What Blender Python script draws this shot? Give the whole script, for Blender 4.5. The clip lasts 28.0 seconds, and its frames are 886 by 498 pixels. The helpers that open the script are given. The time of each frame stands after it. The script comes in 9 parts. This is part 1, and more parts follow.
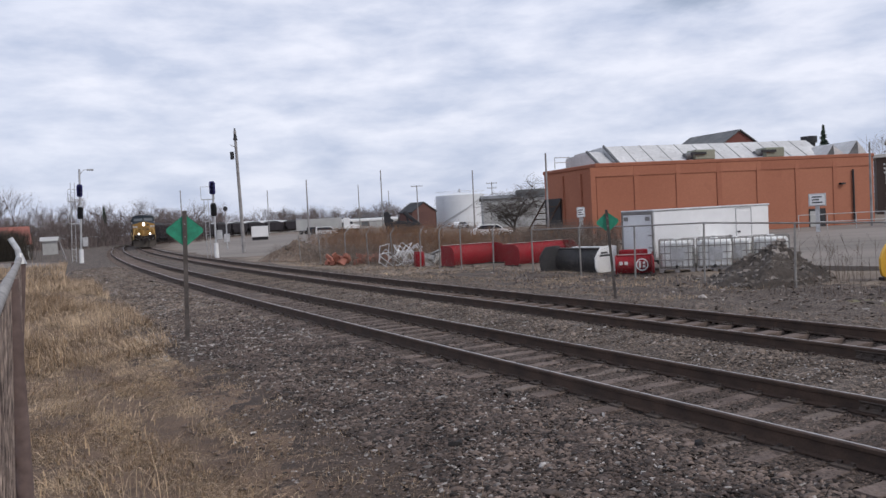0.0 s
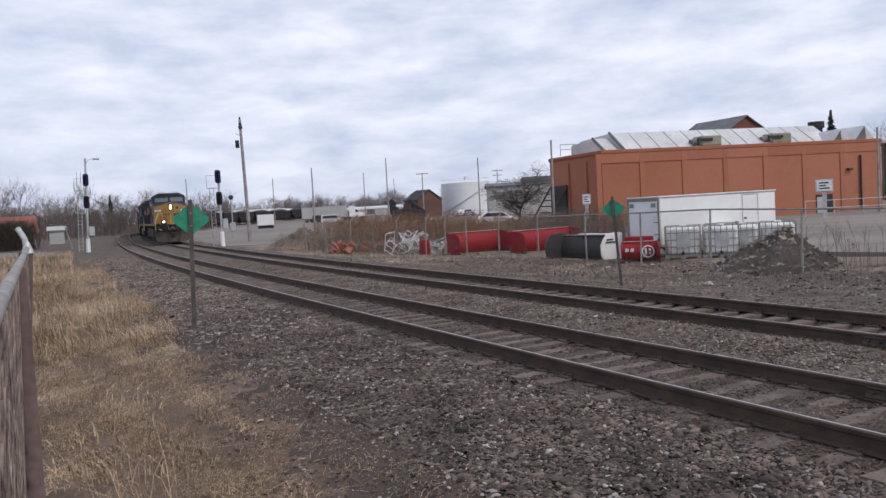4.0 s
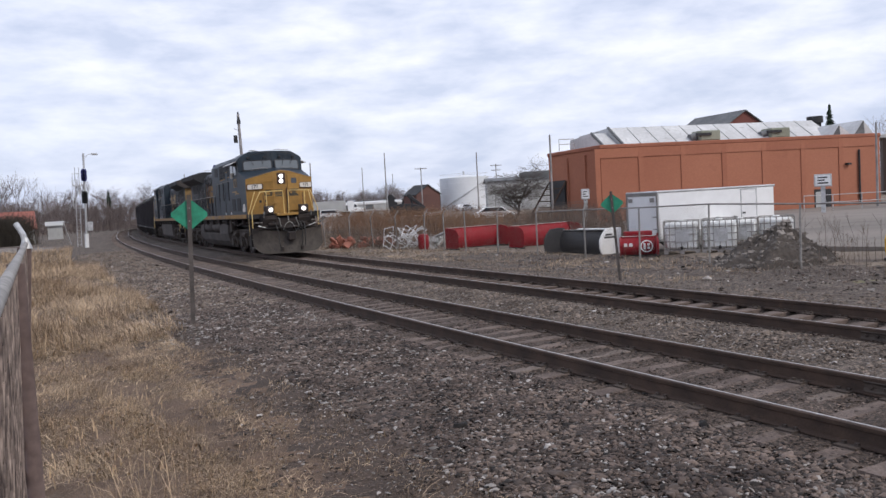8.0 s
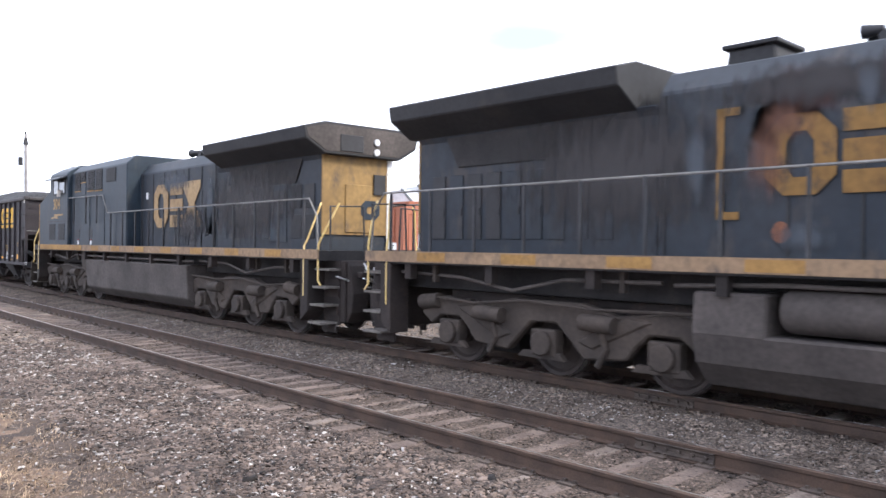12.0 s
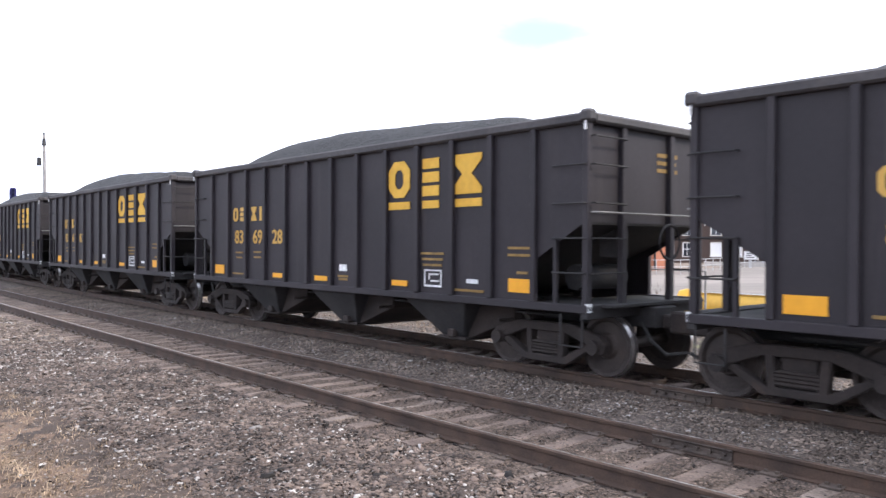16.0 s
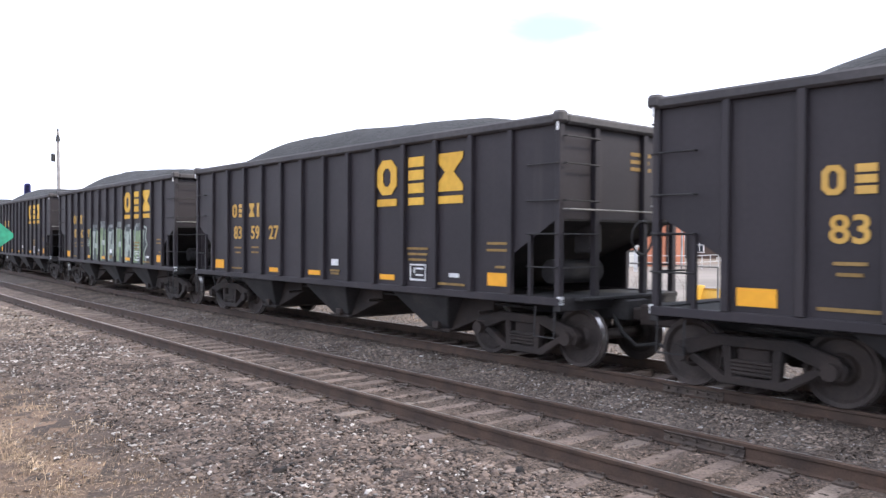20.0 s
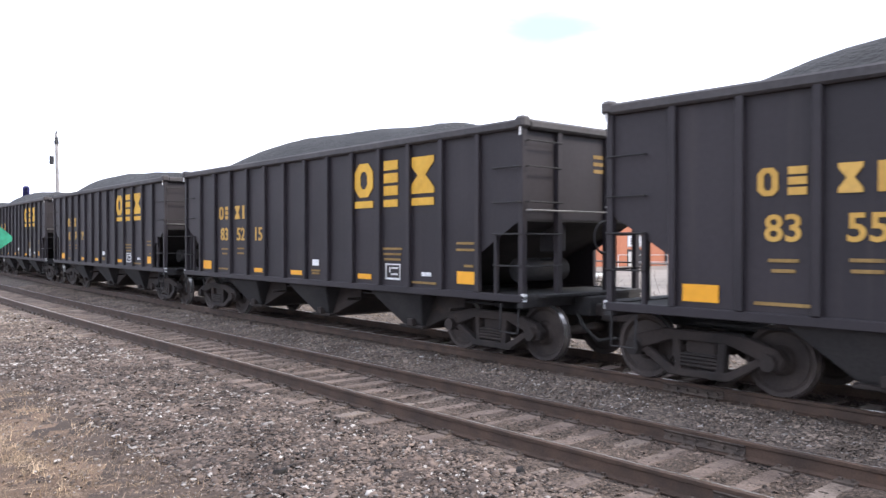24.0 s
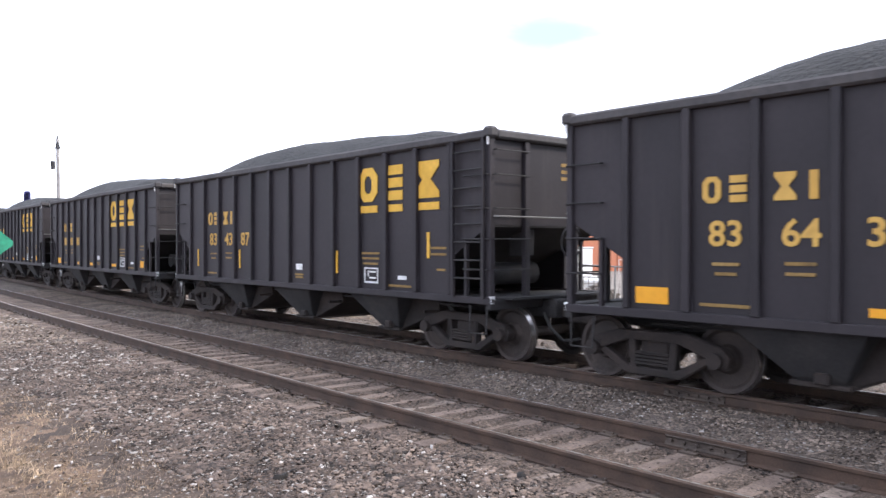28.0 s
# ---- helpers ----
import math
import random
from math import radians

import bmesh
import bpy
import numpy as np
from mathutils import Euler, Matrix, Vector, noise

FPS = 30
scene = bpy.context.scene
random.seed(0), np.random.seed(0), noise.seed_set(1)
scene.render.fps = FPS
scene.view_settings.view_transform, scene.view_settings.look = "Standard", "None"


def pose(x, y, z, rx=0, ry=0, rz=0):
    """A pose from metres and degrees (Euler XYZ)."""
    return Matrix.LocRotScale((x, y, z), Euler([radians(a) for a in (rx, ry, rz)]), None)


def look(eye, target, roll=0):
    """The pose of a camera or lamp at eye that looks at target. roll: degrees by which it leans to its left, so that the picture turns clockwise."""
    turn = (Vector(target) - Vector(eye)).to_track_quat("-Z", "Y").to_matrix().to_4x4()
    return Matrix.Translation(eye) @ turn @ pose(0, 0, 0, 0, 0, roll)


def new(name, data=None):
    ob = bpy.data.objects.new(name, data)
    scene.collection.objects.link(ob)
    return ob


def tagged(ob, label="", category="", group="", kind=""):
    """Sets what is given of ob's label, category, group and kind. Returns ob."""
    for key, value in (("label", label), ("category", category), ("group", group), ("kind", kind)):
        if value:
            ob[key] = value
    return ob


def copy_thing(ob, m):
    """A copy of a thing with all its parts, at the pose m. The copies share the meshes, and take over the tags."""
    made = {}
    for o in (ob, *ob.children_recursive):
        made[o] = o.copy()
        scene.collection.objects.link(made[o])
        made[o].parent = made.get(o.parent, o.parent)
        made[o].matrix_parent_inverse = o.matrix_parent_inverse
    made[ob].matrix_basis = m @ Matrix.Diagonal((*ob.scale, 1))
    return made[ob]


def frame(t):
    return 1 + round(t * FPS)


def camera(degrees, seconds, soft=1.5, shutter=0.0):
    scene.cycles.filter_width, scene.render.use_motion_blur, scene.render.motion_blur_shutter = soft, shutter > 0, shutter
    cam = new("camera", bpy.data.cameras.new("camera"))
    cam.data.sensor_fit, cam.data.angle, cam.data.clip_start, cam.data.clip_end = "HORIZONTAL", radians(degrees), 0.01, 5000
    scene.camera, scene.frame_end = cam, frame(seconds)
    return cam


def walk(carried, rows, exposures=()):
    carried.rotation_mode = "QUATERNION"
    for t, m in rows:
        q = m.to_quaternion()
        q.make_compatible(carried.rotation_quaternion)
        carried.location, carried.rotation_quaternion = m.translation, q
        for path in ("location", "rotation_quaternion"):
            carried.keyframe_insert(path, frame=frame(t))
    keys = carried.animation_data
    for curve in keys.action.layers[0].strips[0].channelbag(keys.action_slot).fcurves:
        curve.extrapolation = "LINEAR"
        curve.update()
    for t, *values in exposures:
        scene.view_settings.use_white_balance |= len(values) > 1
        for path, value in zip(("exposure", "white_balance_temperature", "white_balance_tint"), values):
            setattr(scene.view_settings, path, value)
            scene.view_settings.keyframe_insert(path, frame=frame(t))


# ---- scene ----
import functools
LENS = 58.4
cam = camera(LENS, 28.0, soft=1.5, shutter=0.12)
EYE = (0.0, 0.0, 2.0)

# seconds, yaw, pitch, roll of the panned tripod head
PATH = [
    (0.0, -2.09, -2.22, 3.06),
    (0.5, -2.02, -2.32, 3.04),
    (1.0, -1.95, -2.42, 3.04),
    (1.5, -1.86, -2.52, 3.00),
    (2.0, -1.76, -2.63, 3.05),
    (2.5, -1.71, -2.73, 3.07),
    (3.0, -1.70, -2.82, 3.24),
    (3.5, -1.69, -2.96, 3.27),
    (5.5, -1.72, -3.27, 3.54),
    (6.0, -1.72, -3.27, 3.52),
    (6.5, -1.74, -3.28, 3.46),
    (7.0, -1.71, -3.31, 3.36),
    (7.5, -1.72, -3.37, 3.38),
    (8.0, -1.79, -3.46, 3.36),
    (8.5, -2.01, -3.58, 2.90),
    (9.0, -2.83, -3.64, 2.27),
    (9.5, -5.85, -3.50, 0.74),
    (10.0, -10.21, -2.89, -0.79),
    (10.5, -13.97, -2.04, -1.34),
    (11.0, -16.28, -1.23, -1.21),
    (11.5, -16.01, -0.56, -0.88),
    (12.0, -15.60, -0.14, -0.71),
    (12.5, -15.29, 0.03, -0.57),
    (14.5, -14.99, -0.16, -0.19),
    (15.0, -14.83, -0.26, -0.20),
    (15.5, -14.65, -0.35, -0.23),
    (16.0, -14.50, -0.38, -0.33),
    (16.5, -14.30, -0.41, -0.36),
    (17.0, -14.17, -0.45, -0.32),
    (17.5, -14.02, -0.50, -0.32),
    (18.0, -13.91, -0.55, -0.23),
    (18.5, -13.85, -0.60, -0.29),
    (19.0, -13.76, -0.67, -0.35),
    (19.5, -13.71, -0.70, -0.38),
    (20.0, -13.68, -0.70, -0.36),
    (20.5, -13.65, -0.66, -0.30),
    (21.0, -13.64, -0.64, -0.30),
    (21.5, -13.64, -0.63, -0.21),
    (23.5, -13.73, -0.68, -0.11),
    (24.0, -13.74, -0.67, -0.04),
    (24.5, -13.76, -0.66, -0.04),
    (25.0, -13.77, -0.67, -0.04),
    (25.5, -13.77, -0.71, -0.10),
    (26.0, -13.77, -0.75, -0.17),
    (26.5, -13.79, -0.75, -0.17),
    (27.0, -13.77, -0.65, -0.17),
    (27.5, -13.73, -0.50, -0.12),
    (28.0, -13.69, -0.32, -0.03),
]
walk(cam, [(t, pose(*EYE, 90 + p, r, a)) for t, a, p, r in PATH],
     exposures=[(0.0, 0.02), (3.0, 0.08), (8.0, 0.22), (9.0, 0.32), (9.5, 0.38), (10.0, 0.45), (10.5, 0.70), (11.0, 1.44), (12.0, 1.64), (13.5, 1.58), (15.0, 1.52), (28.0, 1.52)])

# ---------------------------------------------------------------- light
SUN_AZ, SUN_EL = 128.0, 40.0
world = bpy.data.worlds.new("sky")
scene.world = world
world.use_nodes = True
wn, wl = world.node_tree.nodes, world.node_tree.links
wn.clear()
w_out = wn.new("ShaderNodeOutputWorld")
w_bg = wn.new("ShaderNodeBackground")
w_sky = wn.new("ShaderNodeTexSky")
w_sky.sky_type, w_sky.sun_disc = "NISHITA", False
w_sky.sun_elevation, w_sky.sun_rotation = radians(SUN_EL), radians(SUN_AZ)
w_sky.air_density, w_sky.dust_density = 1.0, 2.0
w_geo = wn.new("ShaderNodeTexCoord")
w_map = wn.new("ShaderNodeMapping")
w_map.inputs["Scale"].default_value = (1.0, 1.0, 3.2)
w_n1 = wn.new("ShaderNodeTexNoise")
w_n1.inputs["Scale"].default_value, w_n1.inputs["Detail"].default_value, w_n1.inputs["Roughness"].default_value = 8.0, 8, 0.55
w_n1.inputs["Distortion"].default_value = 0.12
w_n2 = wn.new("ShaderNodeTexNoise")
w_n2.inputs["Scale"].default_value, w_n2.inputs["Detail"].default_value = 1.7, 3
w_r1 = wn.new("ShaderNodeValToRGB")
w_r1.color_ramp.elements[0].position, w_r1.color_ramp.elements[0].color = 0.34, (5.9, 6.5, 8.2, 1)
w_r1.color_ramp.elements[1].position, w_r1.color_ramp.elements[1].color = 0.66, (9.1, 9.3, 10.5, 1)
w_r2 = wn.new("ShaderNodeValToRGB")
w_r2.color_ramp.elements[0].position, w_r2.color_ramp.elements[0].color = 0.36, (0.80, 0.84, 0.90, 1)
w_r2.color_ramp.elements[1].position, w_r2.color_ramp.elements[1].color = 0.62, (1.0, 1.0, 1.0, 1)
w_mul = wn.new("ShaderNodeMix")
w_mul.data_type, w_mul.blend_type = "RGBA", "MULTIPLY"
w_mul.inputs[0].default_value = 1.0
w_mix = wn.new("ShaderNodeMix")
w_mix.data_type = "RGBA"
w_mix.inputs[0].default_value = 0.9
wl.new(w_geo.outputs["Generated"], w_map.inputs["Vector"])
wl.new(w_map.outputs["Vector"], w_n1.inputs["Vector"])
wl.new(w_map.outputs["Vector"], w_n2.inputs["Vector"])
wl.new(w_n1.outputs["Fac"], w_r1.inputs["Fac"])
wl.new(w_n2.outputs["Fac"], w_r2.inputs["Fac"])
wl.new(w_r1.outputs["Color"], w_mul.inputs[6])
wl.new(w_r2.outputs["Color"], w_mul.inputs[7])
# a gap in the cloud where thin blue sky shows
GAP_WAY = Vector((0.3614, 0.8972, 0.2538)).normalized()
GAP_SIDE = GAP_WAY.cross(Vector((0, 0, 1))).normalized()
GAP_UP = GAP_SIDE.cross(GAP_WAY)


def along_way(axis, scale):
    dot = wn.new("ShaderNodeVectorMath")
    dot.operation = "DOT_PRODUCT"
    dot.inputs[1].default_value = axis * scale
    wl.new(w_geo.outputs["Generated"], dot.inputs[0])
    return dot.outputs["Value"]


def reckon(op, a, b):
    node = wn.new("ShaderNodeMath")
    node.operation = op
    for k, v in enumerate((a, b)):
        if isinstance(v, (int, float)):
            node.inputs[k].default_value = v
        else:
            wl.new(v, node.inputs[k])
    return node.outputs[0]


side, up = along_way(GAP_SIDE, 1 / 0.085), along_way(GAP_UP, 1 / 0.024)
far = reckon("SQRT", reckon("ADD", reckon("MULTIPLY", side, side), reckon("MULTIPLY", up, up)), 0.0)
edge = reckon("ADD", far, reckon("MULTIPLY", reckon("SUBTRACT", w_n1.outputs["Fac"], 0.5), 1.6))
w_gap = wn.new("ShaderNodeMapRange")
w_gap.interpolation_type = "SMOOTHSTEP"
w_gap.inputs["From Min"].default_value, w_gap.inputs["From Max"].default_value = 0.15, 1.6
w_gap.inputs["To Min"].default_value, w_gap.inputs["To Max"].default_value = 1.0, 0.0
wl.new(edge, w_gap.inputs["Value"])
w_open = wn.new("ShaderNodeMix")
w_open.data_type = "RGBA"
wl.new(reckon("MULTIPLY", w_gap.outputs[0], reckon("GREATER_THAN", along_way(GAP_WAY, 1.0), 0.5)), w_open.inputs[0])
wl.new(w_mul.outputs[2], w_open.inputs[6])
w_open.inputs[7].default_value = (3.05, 3.8, 5.1, 1)
wl.new(w_sky.outputs["Color"], w_mix.inputs[6])
wl.new(w_open.outputs[2], w_mix.inputs[7])
wl.new(w_mix.outputs[2], w_bg.inputs["Color"])
w_bg.inputs["Strength"].default_value = 0.1
wl.new(w_bg.outputs["Background"], w_out.inputs["Surface"])

sun = new("sun", bpy.data.lights.new("sun", "SUN"))
sun.data.energy, sun.data.angle, sun.data.color = 1.5, radians(12), (1.0, 0.93, 0.84)
sun.matrix_world = look((60 * math.sin(radians(SUN_AZ)), 60 * math.cos(radians(SUN_AZ)), 55), (0, 0, 0))


# ---------------------------------------------------------------- materials
def surf(name, c1, c2, scale=2.0, rough=0.8, metal=0.0, bump=0.3, fine=30.0, c3=None, amount=0.5, streak=0.0, shine=0.5, island=0.0, depth=0.01, grain=0.26):
    """Two-scale procedural surface: broad patches c1-c2, fine grain, optional stains c3; streak runs stains downwards."""
    m = bpy.data.materials.new(name)
    m.use_nodes = True
    n, l = m.node_tree.nodes, m.node_tree.links
    b = n["Principled BSDF"]
    b.inputs["Roughness"].default_value, b.inputs["Metallic"].default_value = rough, metal
    b.inputs["Specular IOR Level"].default_value = shine
    tc = n.new("ShaderNodeTexCoord")
    info = n.new("ShaderNodeObjectInfo")
    off = n.new("ShaderNodeVectorMath")
    off.operation = "MULTIPLY_ADD"
    comb = n.new("ShaderNodeCombineXYZ")
    for k in range(3):
        l.new(info.outputs["Random"], comb.inputs[k])
    l.new(comb.outputs[0], off.inputs[0])
    off.inputs[1].default_value = (37.0, 23.0, 11.0)
    l.new(tc.outputs["Object"], off.inputs[2])
    n1 = n.new("ShaderNodeTexNoise")
    n1.inputs["Scale"].default_value, n1.inputs["Detail"].default_value = scale, 5
    l.new(off.outputs[0], n1.inputs["Vector"])
    ramp = n.new("ShaderNodeValToRGB")
    ramp.color_ramp.elements[0].position, ramp.color_ramp.elements[0].color = 0.35, (*c1, 1)
    ramp.color_ramp.elements[1].position, ramp.color_ramp.elements[1].color = 0.65, (*c2, 1)
    l.new(n1.outputs["Fac"], ramp.inputs["Fac"])
    col = ramp.outputs["Color"]
    n2 = n.new("ShaderNodeTexNoise")
    n2.inputs["Scale"].default_value, n2.inputs["Detail"].default_value = fine, 4
    l.new(off.outputs[0], n2.inputs["Vector"])
    g = n.new("ShaderNodeMapRange")
    g.inputs["From Min"].default_value, g.inputs["From Max"].default_value = 0.25, 0.75
    g.inputs["To Min"].default_value, g.inputs["To Max"].default_value = 1 - grain, 1 + grain
    l.new(n2.outputs["Fac"], g.inputs["Value"])
    mul = n.new("ShaderNodeMix")
    mul.data_type, mul.blend_type = "RGBA", "MULTIPLY"
    mul.inputs[0].default_value = 1.0
    l.new(col, mul.inputs[6])
    l.new(g.outputs[0], mul.inputs[7])
    col = mul.outputs[2]
    if c3:
        mp = n.new("ShaderNodeMapping")
        mp.inputs["Scale"].default_value = (1, 1, 1 - 0.93 * streak)
        l.new(off.outputs[0], mp.inputs["Vector"])
        n3 = n.new("ShaderNodeTexNoise")
        n3.inputs["Scale"].default_value, n3.inputs["Detail"].default_value, n3.inputs["Roughness"].default_value = scale * (4 if streak else 1.7), 6, 0.65
        l.new(mp.outputs[0], n3.inputs["Vector"])
        r3 = n.new("ShaderNodeValToRGB")
        r3.color_ramp.elements[0].position, r3.color_ramp.elements[0].color = 0.70 - 0.3 * amount, (0, 0, 0, 1)
        r3.color_ramp.elements[1].position, r3.color_ramp.elements[1].color = 0.92 - 0.3 * amount, (1, 1, 1, 1)
        l.new(n3.outputs["Fac"], r3.inputs["Fac"])
        mx = n.new("ShaderNodeMix")
        mx.data_type = "RGBA"
        l.new(r3.outputs["Color"], mx.inputs[0])
        l.new(col, mx.inputs[6])
        mx.inputs[7].default_value = (*c3, 1)
        col = mx.outputs[2]
    if island:
        geo = n.new("ShaderNodeNewGeometry")
        ir = n.new("ShaderNodeMapRange")
        ir.inputs["To Min"].default_value, ir.inputs["To Max"].default_value = 1 - island, 1 + island
        l.new(geo.outputs["Random Per Island"], ir.inputs["Value"])
        mi = n.new("ShaderNodeMix")
        mi.data_type, mi.blend_type = "RGBA", "MULTIPLY"
        mi.inputs[0].default_value = 1.0
        l.new(col, mi.inputs[6])
        l.new(ir.outputs[0], mi.inputs[7])
        col = mi.outputs[2]
    l.new(col, b.inputs["Base Color"])
    if bump:
        bp = n.new("ShaderNodeBump")
        bp.inputs["Strength"].default_value, bp.inputs["Distance"].default_value = bump, depth
        l.new(n2.outputs["Fac"], bp.inputs["Height"])
        l.new(bp.outputs[0], b.inputs["Normal"])
    return m


def brickwork(name, c1, c2, mortar, scale):
    """Brick courses too fine to build singly, with soot patches."""
    m = surf(name, c1, c2, 0.12, 0.9, bump=0.15, fine=6.0, c3=tuple(v * 0.72 for v in c1), amount=0.3, grain=0.07)
    n, l = m.node_tree.nodes, m.node_tree.links
    b = n["Principled BSDF"]
    src = b.inputs["Base Color"].links[0].from_socket
    tc = n.new("ShaderNodeTexCoord")
    sep = n.new("ShaderNodeSeparateXYZ")
    l.new(tc.outputs["Object"], sep.inputs[0])
    add = n.new("ShaderNodeMath")
    l.new(sep.outputs[0], add.inputs[0])
    l.new(sep.outputs[1], add.inputs[1])
    cb = n.new("ShaderNodeCombineXYZ")
    l.new(add.outputs[0], cb.inputs[0])
    l.new(sep.outputs[2], cb.inputs[1])
    br = n.new("ShaderNodeTexBrick")
    br.inputs["Scale"].default_value = scale
    br.inputs["Color1"].default_value, br.inputs["Color2"].default_value = (1.04, 1.03, 1.02, 1), (0.95, 0.94, 0.94, 1)
    br.inputs["Mortar"].default_value = (*mortar, 1)
    l.new(cb.outputs[0], br.inputs["Vector"])
    mx = n.new("ShaderNodeMix")
    mx.data_type, mx.blend_type = "RGBA", "MULTIPLY"
    mx.inputs[0].default_value = 1.0
    l.new(src, mx.inputs[6])
    l.new(br.outputs["Color"], mx.inputs[7])
    l.new(mx.outputs[2], b.inputs["Base Color"])
    return m


def lamp_glow(name, colour, strength):
    m = bpy.data.materials.new(name)
    m.use_nodes = True
    b = m.node_tree.nodes["Principled BSDF"]
    b.inputs["Base Color"].default_value = (*colour, 1)
    b.inputs["Emission Color"].default_value = (*colour, 1)
    b.inputs["Emission Strength"].default_value = strength
    return m


def glassy(name, colour, rough=0.08):
    m = bpy.data.materials.new(name)
    m.use_nodes = True
    b = m.node_tree.nodes["Principled BSDF"]
    b.inputs["Base Color"].default_value = (*colour, 1)
    b.inputs["Roughness"].default_value = rough
    b.inputs["Specular IOR Level"].default_value = 0.8
    return m


def stony(m, cell, low, high, relief):
    """Adds small packed stones between the loose ones: tone and relief by cell, crevice shade painted into the colour.
    """
    n, l = m.node_tree.nodes, m.node_tree.links
    b = n["Principled BSDF"]
    src = b.inputs["Base Color"].links[0].from_socket
    tc = n.new("ShaderNodeTexCoord")
    vo = n.new("ShaderNodeTexVoronoi")
    vo.inputs["Scale"].default_value, vo.inputs["Randomness"].default_value = 1 / cell, 1.0
    l.new(tc.outputs["Object"], vo.inputs["Vector"])
    sep = n.new("ShaderNodeSeparateColor")
    l.new(vo.outputs["Color"], sep.inputs[0])
    tone = n.new("ShaderNodeMapRange")
    tone.inputs["To Min"].default_value, tone.inputs["To Max"].default_value = low, high
    l.new(sep.outputs[0], tone.inputs["Value"])
    # paints the shade between stones: colour falls to 0.45 towards cell edges
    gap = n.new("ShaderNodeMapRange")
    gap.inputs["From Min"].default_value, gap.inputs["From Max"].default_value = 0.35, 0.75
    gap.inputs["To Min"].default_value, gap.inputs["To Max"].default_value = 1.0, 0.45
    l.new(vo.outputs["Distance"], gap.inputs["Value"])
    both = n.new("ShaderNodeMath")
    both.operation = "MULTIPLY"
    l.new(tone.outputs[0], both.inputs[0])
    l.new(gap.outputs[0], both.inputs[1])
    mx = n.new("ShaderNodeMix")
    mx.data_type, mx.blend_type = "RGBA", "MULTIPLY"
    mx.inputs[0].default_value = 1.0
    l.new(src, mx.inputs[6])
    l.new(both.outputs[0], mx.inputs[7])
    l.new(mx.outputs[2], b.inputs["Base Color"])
    bump = n.new("ShaderNodeBump")
    bump.inputs["Strength"].default_value, bump.inputs["Distance"].default_value = relief, cell * 0.6
    bump.invert = True
    l.new(vo.outputs["Distance"], bump.inputs["Height"])
    if b.inputs["Normal"].links:
        l.new(b.inputs["Normal"].links[0].from_socket, bump.inputs["Normal"])
    l.new(bump.outputs[0], b.inputs["Normal"])
    return m


BALLAST = surf("ballast", (0.0542, 0.0370, 0.0298), (0.0947, 0.0668, 0.0532), 1.1, 0.95, bump=0.8, fine=24, c3=(0.0405, 0.0262, 0.0208), amount=0.5, depth=0.03)
STONE = surf("crushed_stone", (0.0461, 0.0324, 0.0269), (0.1193, 0.0894, 0.0737), 1.6, 0.88, bump=0.3, fine=40, c3=(0.0412, 0.0277, 0.0208), amount=0.42, island=0.92)
LITTER = surf("grass_litter", (0.1238, 0.0871, 0.0605), (0.2673, 0.1936, 0.1372), 2.0, 0.9, bump=0, fine=30, c3=(0.0743, 0.0503, 0.0378), amount=0.4, island=0.6)
BALLAST_DUSTY = surf("dusty_ballast", (0.0921, 0.0700, 0.0562), (0.1551, 0.1219, 0.0995), 1.1, 0.95, bump=0.8, fine=30, c3=(0.0652, 0.0477, 0.0374), amount=0.4, depth=0.03, grain=0.4)
STONE_DUSTY = surf("dusty_stone", (0.0916, 0.0691, 0.0548), (0.2003, 0.1571, 0.1275), 1.6, 0.9, bump=0.3, fine=40, c3=(0.0801, 0.0577, 0.0444), amount=0.4, island=0.55)
EARTH = surf("earth", (0.1322, 0.1015, 0.0779), (0.2183, 0.1723, 0.1322), 0.5, 0.97, bump=0.8, fine=9, c3=(0.2360, 0.1947, 0.1416), amount=0.4, depth=0.03, grain=0.35)
CRIB = surf("dusty_crib_dirt", (0.0745, 0.0524, 0.0409), (0.1291, 0.0945, 0.0745), 1.4, 0.96, bump=0.9, fine=30, c3=(0.0524, 0.0346, 0.0273), amount=0.45, depth=0.03, grain=0.4)
TURF = surf("dry_turf", (0.0914, 0.0590, 0.0395), (0.1681, 0.1102, 0.0740), 1.3, 0.97, bump=0.9, fine=60, c3=(0.0530, 0.0353, 0.0267), amount=0.5, depth=0.03, grain=0.5)
STRAW = surf("dry_grass", (0.2794, 0.1987, 0.1317), (0.4747, 0.3522, 0.2312), 0.8, 0.85, bump=0, fine=20, c3=(0.1817, 0.1205, 0.0846), amount=0.5, island=0.6)
GREEN_GRASS = surf("green_grass", (0.0750, 0.0808, 0.0375), (0.1562, 0.1377, 0.0688), 1.5, 0.9, bump=0.4, fine=30, c3=(0.1250, 0.0808, 0.0688), amount=0.4, island=0.3)
ASPHALT = surf("weathered_asphalt", (0.1692, 0.1462, 0.1268), (0.2268, 0.1972, 0.1723), 0.10, 0.92, bump=0.25, fine=10, c3=(0.1260, 0.1088, 0.0962), amount=0.72, grain=0.12)
streaks = ASPHALT.node_tree.nodes["Mapping"].inputs
streaks["Scale"].default_value, streaks["Rotation"].default_value = (0.35, 2.6, 1.0), (0, 0, radians(33))
CONCRETE = surf("concrete", (0.36, 0.34, 0.32), (0.48, 0.46, 0.43), 0.8, 0.88, bump=0.2, fine=25, c3=(0.25, 0.23, 0.21), amount=0.4)
RAIL_SIDE = surf("rusty_rail", (0.0480, 0.0311, 0.0233), (0.0828, 0.0512, 0.0361), 3.0, 0.75, 0.2, 0.2, 60, c3=(0.1134, 0.0623, 0.0383), amount=0.35)
